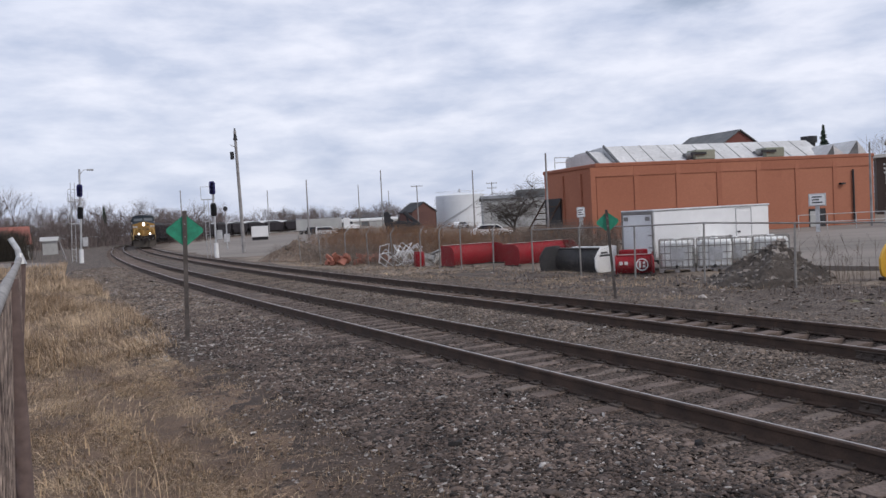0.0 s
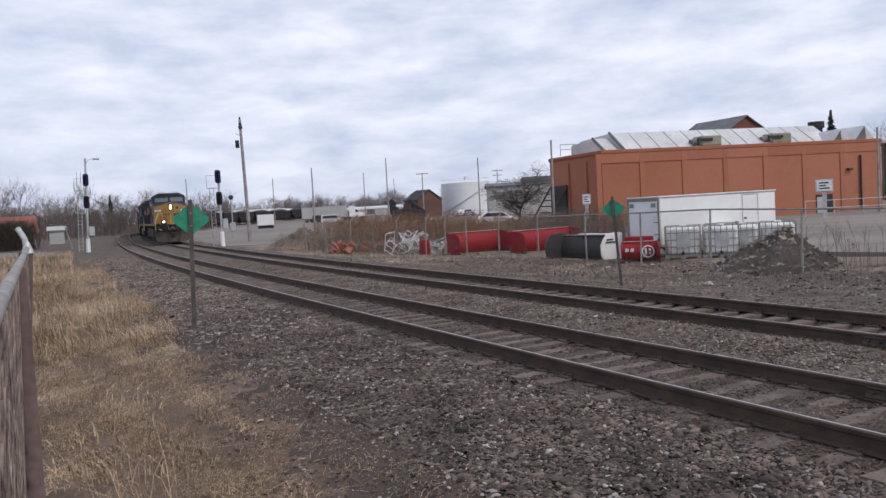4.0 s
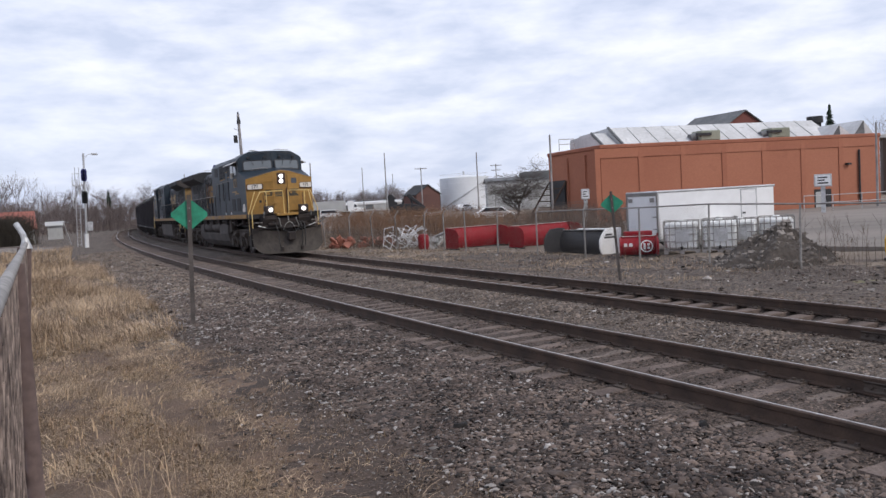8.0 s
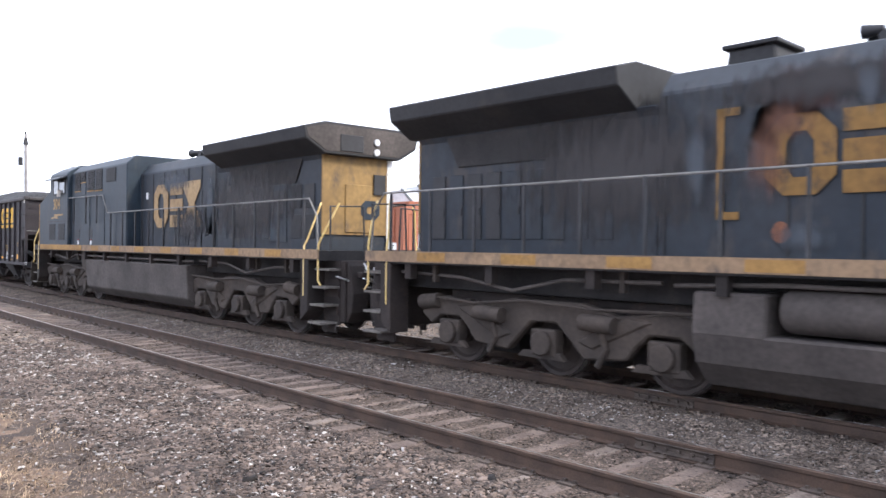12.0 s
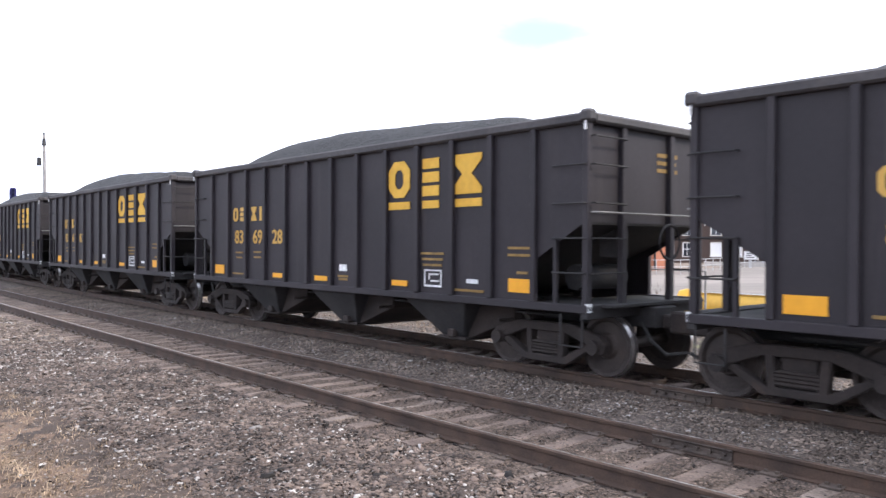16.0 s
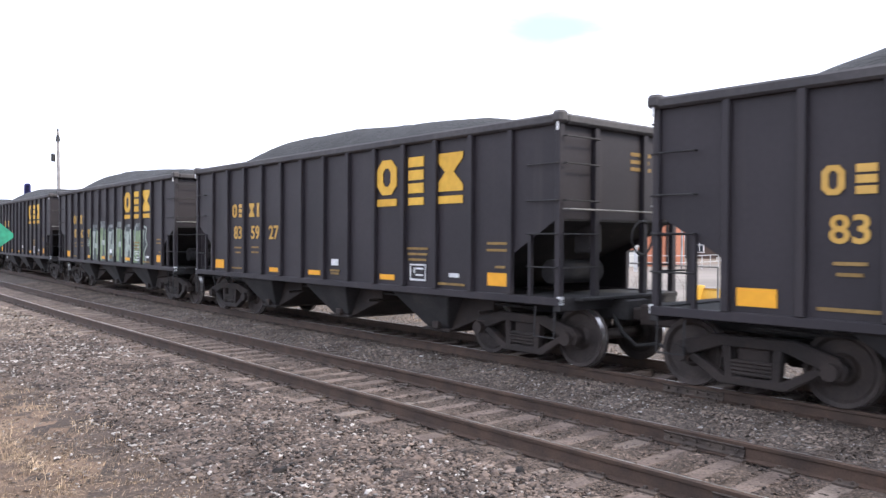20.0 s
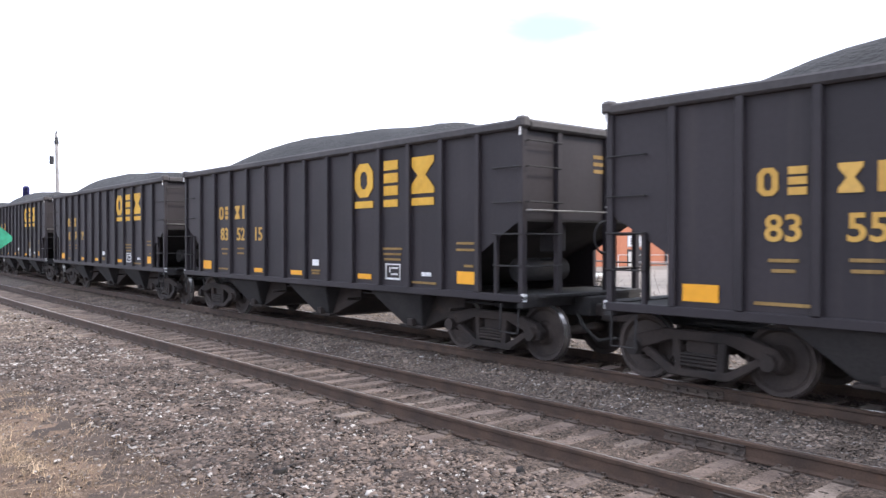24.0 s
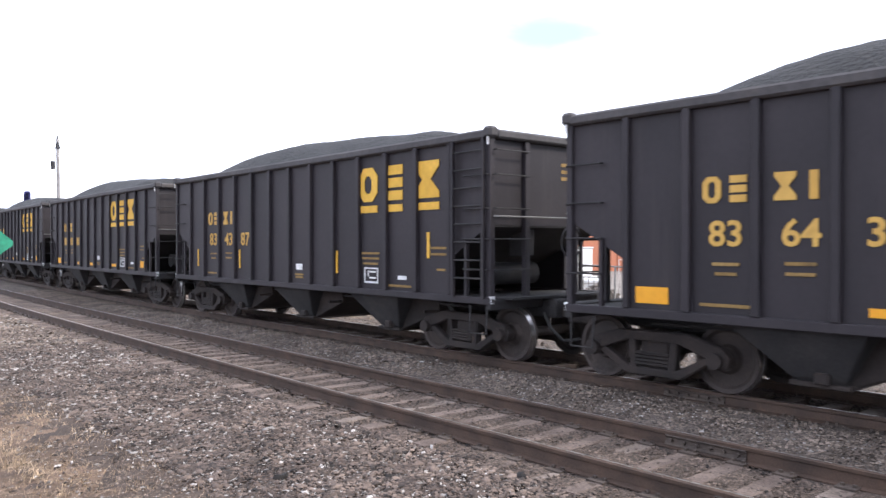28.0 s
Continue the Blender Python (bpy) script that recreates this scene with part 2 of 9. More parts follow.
RAIL_TOP = surf("worn_rail_head", (0.3794, 0.3584, 0.3373), (0.5059, 0.4848, 0.4638), 4.0, 0.34, 0.8, 0.05, 50, c3=(0.2108, 0.1686, 0.1370), amount=0.3)
TIE = surf("weathered_tie", (0.0889, 0.0649, 0.0544), (0.1620, 0.1230, 0.1050), 2.2, 0.93, bump=1.0, fine=34, c3=(0.1957, 0.1582, 0.1360), amount=0.4, grain=0.42)
TIE_PALE = surf("pale_tie", (0.1254, 0.0978, 0.0825), (0.2058, 0.1663, 0.1439), 2.2, 0.93, bump=1.0, fine=34, c3=(0.0896, 0.0664, 0.0542), amount=0.5, grain=0.42)
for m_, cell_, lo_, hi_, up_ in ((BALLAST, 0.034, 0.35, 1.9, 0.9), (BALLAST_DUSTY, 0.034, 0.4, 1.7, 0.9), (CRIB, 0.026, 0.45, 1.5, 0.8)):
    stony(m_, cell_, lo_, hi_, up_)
IRON = surf("dark_iron", (0.053, 0.041, 0.035), (0.089, 0.068, 0.055), 4.0, 0.8, 0.2, 0.3, 40)
COAL_CAR = surf("black_car_paint", (0.0148, 0.0118, 0.0148), (0.0250, 0.0199, 0.0237), 0.6, 0.62, bump=0.06, fine=14, c3=(0.0367, 0.0290, 0.0302), amount=0.45, streak=1.0, grain=0.14, shine=0.42)
CAR_FRAME = surf("grimy_black_frame", (0.016, 0.015, 0.016), (0.032, 0.029, 0.029), 1.4, 0.85, bump=0.2, fine=24, c3=(0.055, 0.045, 0.04), amount=0.35)
TRUCK_IRON = surf("grimy_truck_iron", (0.0170, 0.0130, 0.0120), (0.0360, 0.0262, 0.0228), 1.8, 0.88, bump=0.3, fine=26, c3=(0.0796, 0.0470, 0.0332), amount=0.3)
WHEEL_IRON = surf("wheel_steel", (0.035, 0.028, 0.026), (0.065, 0.05, 0.044), 2.5, 0.7, 0.3, 0.2, 30)
WHEEL_RIM = surf("polished_tread", (0.45, 0.44, 0.43), (0.6, 0.58, 0.57), 5.0, 0.3, 0.9, 0.05, 40)
CHORD = surf("dusty_car_chord", (0.036, 0.032, 0.034), (0.060, 0.054, 0.054), 0.9, 0.7, bump=0.08, fine=14, c3=(0.085, 0.072, 0.064), amount=0.4)
COAL = surf("coal", (0.0049, 0.0046, 0.0050), (0.0146, 0.0135, 0.0132), 3.0, 0.75, bump=1.0, fine=13, depth=0.06)
DECAL = surf("yellow_lettering", (0.60, 0.33, 0.035), (0.70, 0.41, 0.055), 1.2, 0.7, bump=0, fine=9, c3=(0.40, 0.23, 0.05), amount=0.3, grain=0.1)
REFLECTOR = surf("orange_yellow_reflector", (0.72, 0.32, 0.012), (0.80, 0.37, 0.02), 1.2, 0.6, bump=0, fine=9, c3=(0.5, 0.23, 0.03), amount=0.2, grain=0.06)
DECAL_CREAM = surf("pale_yellow_lettering", (0.48, 0.275, 0.055), (0.58, 0.35, 0.085), 1.2, 0.75, bump=0, fine=9, c3=(0.28, 0.18, 0.08), amount=0.35, grain=0.1)
DECAL_DIM = surf("faded_lettering", (0.1960, 0.1190, 0.0350), (0.2660, 0.1680, 0.0560), 1.6, 0.8, bump=0, fine=14, c3=(0.0700, 0.0490, 0.0280), amount=0.4)
DECAL_WHITE = surf("white_decal", (0.5830, 0.5830, 0.5830), (0.7632, 0.7632, 0.7526), 1.6, 0.7, bump=0, fine=14)
LOCO_BLUE = surf("locomotive_blue", (0.0105, 0.0198, 0.0311), (0.0173, 0.0290, 0.0412), 0.5, 0.52, bump=0.04, fine=5, c3=(0.0462, 0.0460, 0.0470), amount=0.5, streak=0.75, grain=0.2, shine=0.38)
LOCO_SOOT = surf("sooty_hood_paint", (0.0150, 0.0215, 0.0310), (0.0260, 0.0310, 0.0390), 0.55, 0.6, bump=0.06, fine=6, c3=(0.0640, 0.0500, 0.0430), amount=0.55, streak=0.55, grain=0.22, shine=0.4)
LOCO_DARK = surf("sooty_black", (0.014, 0.0145, 0.017), (0.030, 0.030, 0.032), 0.8, 0.75, bump=0.1, fine=12, c3=(0.048, 0.042, 0.038), amount=0.35)
LOCO_YELLOW = surf("locomotive_yellow", (0.2580, 0.1376, 0.0275), (0.3268, 0.1763, 0.0361), 0.8, 0.55, bump=0.04, fine=7, c3=(0.1634, 0.0929, 0.0327), amount=0.5, streak=0.6, grain=0.12)
OLD_YELLOW = surf("sooty_old_yellow", (0.19, 0.115, 0.04), (0.27, 0.165, 0.055), 0.9, 0.7, bump=0.05, fine=9, c3=(0.075, 0.055, 0.04), amount=0.55, streak=0.5, grain=0.2)
SILL_YELLOW = surf("worn_tan_sill", (0.1950, 0.1274, 0.0780), (0.2925, 0.1950, 0.1144), 1.1, 0.8, bump=0.1, fine=12, c3=(0.0975, 0.0741, 0.0585), amount=0.6, streak=0.3)
LOCO_GREY = surf("dusty_grey_tank", (0.0501, 0.0421, 0.0386), (0.0891, 0.0745, 0.0673), 0.9, 0.85, bump=0.1, fine=14, c3=(0.0312, 0.0248, 0.0232), amount=0.5)
TRUCK_DUST = surf("dusty_truck_iron", (0.0334, 0.0260, 0.0218), (0.0668, 0.0509, 0.0409), 1.4, 0.88, bump=0.2, fine=16, c3=(0.0223, 0.0170, 0.0145), amount=0.45)
LOCO_LETTER = surf("old_gold_lettering", (0.27, 0.175, 0.085), (0.37, 0.25, 0.125), 0.8, 0.75, bump=0, fine=9, c3=(0.09, 0.075, 0.065), amount=0.55, streak=0.7)
LOCO_FADED = surf("worn_gold_lettering", (0.1728, 0.0893, 0.0259), (0.2304, 0.1267, 0.0346), 1.1, 0.8, bump=0, fine=7, c3=(0.0259, 0.0242, 0.0254), amount=0.62, streak=0.4)
PLOW_DUST = surf("dusty_plow_steel", (0.0342, 0.0274, 0.0224), (0.0582, 0.0476, 0.0398), 1.3, 0.8, bump=0.1, fine=9, c3=(0.0202, 0.0162, 0.0134), amount=0.55, streak=0.4)
HANDRAIL = surf("handrail_paint", (0.0212, 0.0220, 0.0251), (0.0385, 0.0385, 0.0423), 2.0, 0.6, bump=0, fine=20)
SILL_ORANGE = surf("chalky_orange_sill", (0.25, 0.135, 0.040), (0.34, 0.19, 0.055), 1.1, 0.75, bump=0.05, fine=12, c3=(0.12, 0.08, 0.05), amount=0.5, streak=0.3)
RAIL_GREY = surf("dull_grey_rail_paint", (0.13, 0.125, 0.12), (0.22, 0.21, 0.195), 2.0, 0.65, bump=0, fine=20, c3=(0.08, 0.06, 0.05), amount=0.4)
HANDRAIL_Y = surf("pale_yellow_rail", (0.60, 0.42, 0.14), (0.72, 0.54, 0.24), 2.0, 0.6, bump=0, fine=20)
WINDOW = glassy("dark_glass", (0.03, 0.035, 0.045))
# paler base than dark_glass: part of the sky's reflection is in the colour
WINDOW_SKY = glassy("windscreen_glass", (0.1224, 0.1368, 0.1476), 0.12)
LAMP = lamp_glow("headlight", (1.0, 0.92, 0.87), 60.0)
LAMP_CASE = surf("dark_red_brown_case", (0.042, 0.020, 0.014), (0.070, 0.034, 0.022), 2.0, 0.7, bump=0.05, fine=14)
@functools.lru_cache(maxsize=None)
def smear(name, colour, most, w, h):
    """Weathering that fades out towards the patch's edge and breaks up in streaks."""
    m = bpy.data.materials.new(name)
    m.use_nodes = True
    n, l = m.node_tree.nodes, m.node_tree.links
    b = n["Principled BSDF"]
    b.inputs["Base Color"].default_value, b.inputs["Roughness"].default_value = (*colour, 1), 0.75
    tc, mp, ln = n.new("ShaderNodeTexCoord"), n.new("ShaderNodeMapping"), n.new("ShaderNodeVectorMath")
    mp.inputs["Scale"].default_value = (1 / w, 0, 1 / h)
    ln.operation = "LENGTH"
    l.new(tc.outputs["Object"], mp.inputs["Vector"])
    l.new(mp.outputs["Vector"], ln.inputs[0])
    mp2, no = n.new("ShaderNodeMapping"), n.new("ShaderNodeTexNoise")
    mp2.inputs["Scale"].default_value = (5.0, 5.0, 1.6)
    no.inputs["Scale"].default_value, no.inputs["Detail"].default_value = 1.4, 5
    l.new(tc.outputs["Object"], mp2.inputs["Vector"])
    l.new(mp2.outputs["Vector"], no.inputs["Vector"])
    add = n.new("ShaderNodeMath")
    add.operation, add.inputs[2].default_value = "MULTIPLY_ADD", -0.6
    add.inputs[1].default_value = 1.2
    l.new(no.outputs["Fac"], add.inputs[0])
    both = n.new("ShaderNodeMath")
    l.new(add.outputs[0], both.inputs[0])
    l.new(ln.outputs["Value"], both.inputs[1])
    fade = n.new("ShaderNodeMapRange")
    fade.interpolation_type = "SMOOTHSTEP"
    fade.inputs["From Min"].default_value, fade.inputs["From Max"].default_value = 0.1, 0.9
    fade.inputs["To Min"].default_value, fade.inputs["To Max"].default_value = most, 0.0
    l.new(both.outputs[0], fade.inputs["Value"])
    l.new(fade.outputs[0], b.inputs["Alpha"])
    return m


SMEAR_RED = functools.partial(smear, "scorched_red_smear", (0.095, 0.042, 0.034), 0.6)
SMEAR_PINK = functools.partial(smear, "faded_orange_smear", (0.19, 0.09, 0.06), 0.4)
SMEAR_SOOT = functools.partial(smear, "grey_soot_smear", (0.046, 0.042, 0.043), 0.8)
SMEAR_PALE = functools.partial(smear, "pale_worn_smear", (0.10, 0.115, 0.135), 0.5)
BURNT = surf("scorched_paint", (0.10, 0.045, 0.03), (0.19, 0.075, 0.04), 4.0, 0.8, bump=0.05, fine=14, c3=(0.035, 0.03, 0.032), amount=0.7)
NOSE_MARK = surf("sooty_nose_mark", (0.045, 0.040, 0.030), (0.10, 0.075, 0.035), 3.0, 0.75, bump=0, fine=12, c3=(0.20, 0.11, 0.03), amount=0.6)
STEP_DUST = surf("dusty_tread_steel", (0.1056, 0.0924, 0.0825), (0.1716, 0.1551, 0.1386), 2.0, 0.8, bump=0.1, fine=14, c3=(0.0528, 0.0429, 0.0363), amount=0.4)
PALE_STONE = surf("pale_limestone", (0.2031, 0.1827, 0.1676), (0.3655, 0.3401, 0.3199), 1.2, 0.9, bump=0.2, fine=40, island=0.45)
DIRT = surf("oily_dirt", (0.0381, 0.0253, 0.0193), (0.0700, 0.0477, 0.0358), 1.1, 0.97, bump=0.9, fine=26, c3=(0.0274, 0.0183, 0.0151), amount=0.45, depth=0.03, grain=0.4)
PLATE = surf("number_board_white", (0.60, 0.56, 0.50), (0.68, 0.64, 0.58), 1.5, 0.6, bump=0, fine=8, grain=0.05)
SIGN_GREEN = surf("green_sign_sheet", (0.012, 0.20, 0.115), (0.022, 0.25, 0.145), 2.0, 0.55, bump=0, fine=10)
POST_STEEL = surf("brown_steel_post", (0.0659, 0.0558, 0.0511), (0.1085, 0.0930, 0.0852), 3.0, 0.8, 0.2, 0.2, 30)
GALV = surf("galvanised_steel", (0.42, 0.42, 0.42), (0.56, 0.56, 0.57), 3.0, 0.5, 0.6, 0.1, 30)
FENCE_POST = surf("dull_fence_post", (0.2025, 0.1913, 0.1800), (0.3000, 0.2850, 0.2700), 3.0, 0.75, 0.2, 0.1, 30, c3=(0.1350, 0.0975, 0.0750), amount=0.3)
FENCE_RUST = surf("rusty_fence_post", (0.115, 0.078, 0.070), (0.17, 0.122, 0.110), 3.0, 0.85, 0.1, 0.2, 30)
WIRE = surf("fence_wire", (0.13, 0.12, 0.11), (0.24, 0.22, 0.20), 8.0, 0.7, 0.3, 0, 30)
WIRE_RUST = surf("rusted_fence_wire", (0.0450, 0.0280, 0.0220), (0.3400, 0.2600, 0.2100), 14.0, 0.8, 0.0, 0, 60, grain=0.4)
POLE_WOOD = surf("pole_wood", (0.2100, 0.2000, 0.2000), (0.3100, 0.2950, 0.2900), 1.5, 0.92, bump=0.4, fine=20)
BLACK = surf("black_enamel", (0.012, 0.012, 0.014), (0.022, 0.022, 0.026), 2.0, 0.6, bump=0, fine=20)
SIGNAL_BLUE = surf("dark_blue_hood", (0.0140, 0.0140, 0.0850), (0.0250, 0.0250, 0.1400), 2.0, 0.6, bump=0, fine=20)
WHITE = surf("white_paint", (0.70, 0.70, 0.71), (0.77, 0.77, 0.77), 0.5, 0.6, bump=0.02, fine=4, c3=(0.64, 0.63, 0.61), amount=0.12, streak=0.8, grain=0.03)
PLASTIC = surf("translucent_white_plastic", (0.6102, 0.6102, 0.5949), (0.8238, 0.8238, 0.8085), 1.5, 0.5, bump=0, fine=6, grain=0.08)
RED_PLOW = surf("red_plow_paint", (0.1961, 0.0042, 0.0100), (0.2640, 0.0076, 0.0167), 0.8, 0.55, bump=0.05, fine=8, c3=(0.1132, 0.0070, 0.0111), amount=0.4, grain=0.12, shine=0.2)
YELLOW_PLOW = surf("yellow_plow_paint", (0.4988, 0.2880, 0.0315), (0.5848, 0.3440, 0.0495), 0.6, 0.55, bump=0.05, fine=8, c3=(0.3612, 0.2080, 0.0450), amount=0.3, grain=0.08)
RUBBER = surf("rubber", (0.02, 0.019, 0.019), (0.035, 0.033, 0.032), 3.0, 0.9, bump=0.1, fine=20)
BRICK_ORANGE = brickwork("orange_brick", (0.325, 0.122, 0.072), (0.375, 0.148, 0.088), (0.94, 0.95, 0.96), 4.2)
BRICK_TRIM = surf("brick_coping", (0.27, 0.098, 0.058), (0.32, 0.118, 0.070), 0.5, 0.9, bump=0.1, fine=6, c3=(0.20, 0.07, 0.046), amount=0.4, grain=0.1)
ROOF_RED = surf("dull_red_roof", (0.22, 0.075, 0.055), (0.28, 0.10, 0.075), 0.5, 0.9, bump=0.1, fine=5, c3=(0.15, 0.06, 0.05), amount=0.4, grain=0.1)
BRICK_BROWN = brickwork("brown_brick", (0.0540, 0.0360, 0.0306), (0.0792, 0.0540, 0.0450), (1.0350, 1.0350, 1.0350), 4.2)
BRICK_RED = brickwork("red_brick", (0.145, 0.050, 0.040), (0.195, 0.070, 0.054), (1.1, 1.1, 1.1), 4.2)
BRICK_DULL = brickwork("dull_brown_brick", (0.10, 0.050, 0.043), (0.135, 0.068, 0.056), (1.1, 1.1, 1.1), 4.2)
STONE_TRIM = surf("pale_stone_trim", (0.50, 0.48, 0.45), (0.62, 0.60, 0.57), 1.0, 0.85, bump=0.1, fine=12, c3=(0.36, 0.34, 0.32), amount=0.35)
ROOF_METAL = surf("whitewashed_metal_roof", (0.46, 0.46, 0.46), (0.60, 0.60, 0.60), 0.4, 0.7, bump=0.1, fine=5, c3=(0.26, 0.245, 0.23), amount=0.4, streak=0.7, grain=0.12)
ROOF_DARK = surf("grey_shingle", (0.10, 0.105, 0.11), (0.16, 0.165, 0.17), 0.6, 0.92, bump=0.2, fine=10)
GREY_WALL = surf("grey_cladding", (0.34, 0.34, 0.335), (0.42, 0.42, 0.41), 0.3, 0.8, bump=0.05, fine=5, c3=(0.26, 0.26, 0.25), amount=0.4, streak=0.8, grain=0.06)
TANK_WHITE = surf("tank_paint", (0.60, 0.62, 0.64), (0.68, 0.69, 0.71), 0.2, 0.6, bump=0.02, fine=3, c3=(0.50, 0.51, 0.53), amount=0.4, streak=0.8, grain=0.03)
BARK = surf("bark", (0.055, 0.045, 0.04), (0.10, 0.085, 0.078), 3.0, 0.95, bump=0.5, fine=20)
TWIG = surf("bare_twigs", (0.0978, 0.0754, 0.0705), (0.1530, 0.1214, 0.1132), 0.6, 0.95, bump=0, fine=10, island=0.2)
TWIG_PALE = surf("pale_bare_twigs", (0.1512, 0.1224, 0.1190), (0.2088, 0.1734, 0.1700), 0.2, 0.95, bump=0, fine=5, island=0.2)
CONIFER = surf("conifer", (0.020, 0.035, 0.024), (0.04, 0.06, 0.04), 0.8, 0.95, bump=0, fine=10, island=0.3)
BRUSH = surf("dead_brush", (0.1109, 0.0810, 0.0635), (0.1876, 0.1407, 0.1089), 0.5, 0.95, bump=0, fine=10, island=0.4)
BRUSH_RED = surf("rusty_brush", (0.1856, 0.0978, 0.0515), (0.2839, 0.1596, 0.0875), 0.3, 0.95, bump=0, fine=10, island=0.35)
JUNK_RED = surf("rusty_orange_scrap", (0.23, 0.085, 0.06), (0.34, 0.14, 0.10), 1.5, 0.85, bump=0.1, fine=12, island=0.3)
HEDGE = surf("dark_hedge", (0.040, 0.034, 0.028), (0.075, 0.062, 0.048), 0.8, 0.95, bump=0, fine=10, island=0.4)
GRAFFITI = surf("pale_green_spray", (0.2400, 0.2800, 0.2400), (0.3800, 0.4200, 0.3800), 2.2, 0.75, bump=0, fine=6, c3=(0.1300, 0.1600, 0.1300), amount=0.6)
GRAFFITI_MIST = surf("misty_grey_spray", (0.10, 0.11, 0.11), (0.24, 0.25, 0.25), 3.0, 0.75, bump=0, fine=6, c3=(0.04, 0.04, 0.045), amount=0.5)
GRAFFITI_DARK = surf("grey_spray", (0.035, 0.042, 0.042), (0.10, 0.12, 0.12), 1.4, 0.75, bump=0, fine=6)
GRAFFITI_GREEN = surf("green_spray", (0.1300, 0.1900, 0.1000), (0.2400, 0.3100, 0.1800), 1.6, 0.75, bump=0, fine=6, c3=(0.0600, 0.0800, 0.0500), amount=0.45)


# ---------------------------------------------------------------- mesh kit
class Geo:
    """Collects vertices and faces of one mesh."""

    def __init__(self):
        self.v, self.f, self.mi = [], [], []

    def add(self, vs, fs, mi=0):
        k = len(self.v)
        self.v.extend(tuple(p) for p in vs)
        self.f.extend(tuple(i + k for i in q) for q in fs)
        self.mi.extend([mi] * len(fs))
        return self

    def box(self, x0, x1, y0, y1, z0, z1, mi=0):
        vs = [(x, y, z) for z in (z0, z1) for x, y in ((x0, y0), (x1, y0), (x1, y1), (x0, y1))]
        return self.add(vs, [(3, 2, 1, 0), (4, 5, 6, 7), (0, 1, 5, 4), (1, 2, 6, 5), (2, 3, 7, 6), (3, 0, 4, 7)], mi)

    def prism(self, outline, y0, y1, axis="y", mi=0):
        """Extrudes an outline (x, z) along y; axis x: (y, z) along x; axis z: (x, y) along z. Outline counter-clockwise seen from y0 (from -y)."""
        n = len(outline)
        put = {"y": lambda a, b, c: (a, c, b), "x": lambda a, b, c: (c, a, b), "z": lambda a, b, c: (a, b, c)}[axis]
        vs = [put(a, b, y0) for a, b in outline] + [put(a, b, y1) for a, b in outline]
        fs = [tuple(range(n)), tuple(range(2 * n - 1, n - 1, -1))]
        fs += [((i + 1) % n, i, n + i, n + (i + 1) % n) for i in range(n)]
        if axis == "x":
            pass
        elif axis == "z":
            fs = [tuple(reversed(q)) for q in fs]
        return self.add(vs, fs, mi)

    def tube(self, pts, r, n=8, r2=None, mi=0, cap=True):
        """A round bar along points, tapering from r to r2."""
        pts = [Vector(p) for p in pts]
        r2 = r if r2 is None else r2
        vs, fs = [], []
        side = None
        for i, p in enumerate(pts):
            d = (pts[min(i + 1, len(pts) - 1)] - pts[max(i - 1, 0)])
            d = d.normalized() if d.length > 1e-9 else Vector((0, 0, 1))
            if side is None:
                side = d.orthogonal().normalized()
            else:
                side = (side - d * side.dot(d))
                side = side.normalized() if side.length > 1e-6 else d.orthogonal().normalized()
            up = d.cross(side)
            rr = r + (r2 - r) * i / max(1, len(pts) - 1)
            vs += [p + (side * math.cos(a) + up * math.sin(a)) * rr for a in (2 * math.pi * k / n for k in range(n))]
        for i in range(len(pts) - 1):
            for k in range(n):
                a, b = i * n + k, i * n + (k + 1) % n
                fs.append((a, b, b + n, a + n))
        if cap:
            fs.append(tuple(reversed(range(n))))
            fs.append(tuple(range(len(vs) - n, len(vs))))
        return self.add(vs, fs, mi)

    def disc(self, c, axis, r, h, n=24, mi=0, r2=None):
        c, a = Vector(c), Vector(axis).normalized()
        return self.tube([c - a * h / 2, c + a * h / 2], r, n, r2, mi)

    def revolve(self, prof, n=28, axis="y", mi=0):
        """Turns a profile of (radius, height along axis) round the axis."""
        vs, fs = [], []
        for r, h in prof:
            for k in range(n):
                a = 2 * math.pi * k / n
                p = (r * math.cos(a), h, r * math.sin(a)) if axis == "y" else (r * math.cos(a), r * math.sin(a), h)
                vs.append(p)
        for i in range(len(prof) - 1):
            for k in range(n):
                a, b = i * n + k, i * n + (k + 1) % n
                q = (a, b, b + n, a + n)
                fs.append(q if axis == "z" else tuple(reversed(q)))
        return self.add(vs, fs, mi)

    def move(self, m, start=0):
        self.v[start:] = [tuple(m @ Vector(p)) for p in self.v[start:]]
        return self

    def mesh(self, name, mats, bevel=0.0, smooth=False):
        me = bpy.data.meshes.new(name)
        me.from_pydata(self.v, [], self.f)
        for m in (mats if isinstance(mats, (list, tuple)) else [mats]):
            me.materials.append(m)
        if any(self.mi):
            me.polygons.foreach_set("material_index", self.mi)
        bm = bmesh.new()
        bm.from_mesh(me)
        bmesh.ops.recalc_face_normals(bm, faces=bm.faces)
        if bevel:
            es = [e for e in bm.edges if len(e.link_faces) == 2 and e.calc_face_angle(0) > 0.6]
            bmesh.ops.bevel(bm, geom=es, offset=bevel, segments=1, affect="EDGES", profile=0.7)
        bm.to_mesh(me)
        bm.free()
        if smooth:
            me.polygons.foreach_set("use_smooth", [True] * len(me.polygons))
            me.set_sharp_from_angle(angle=radians(38))
        return me


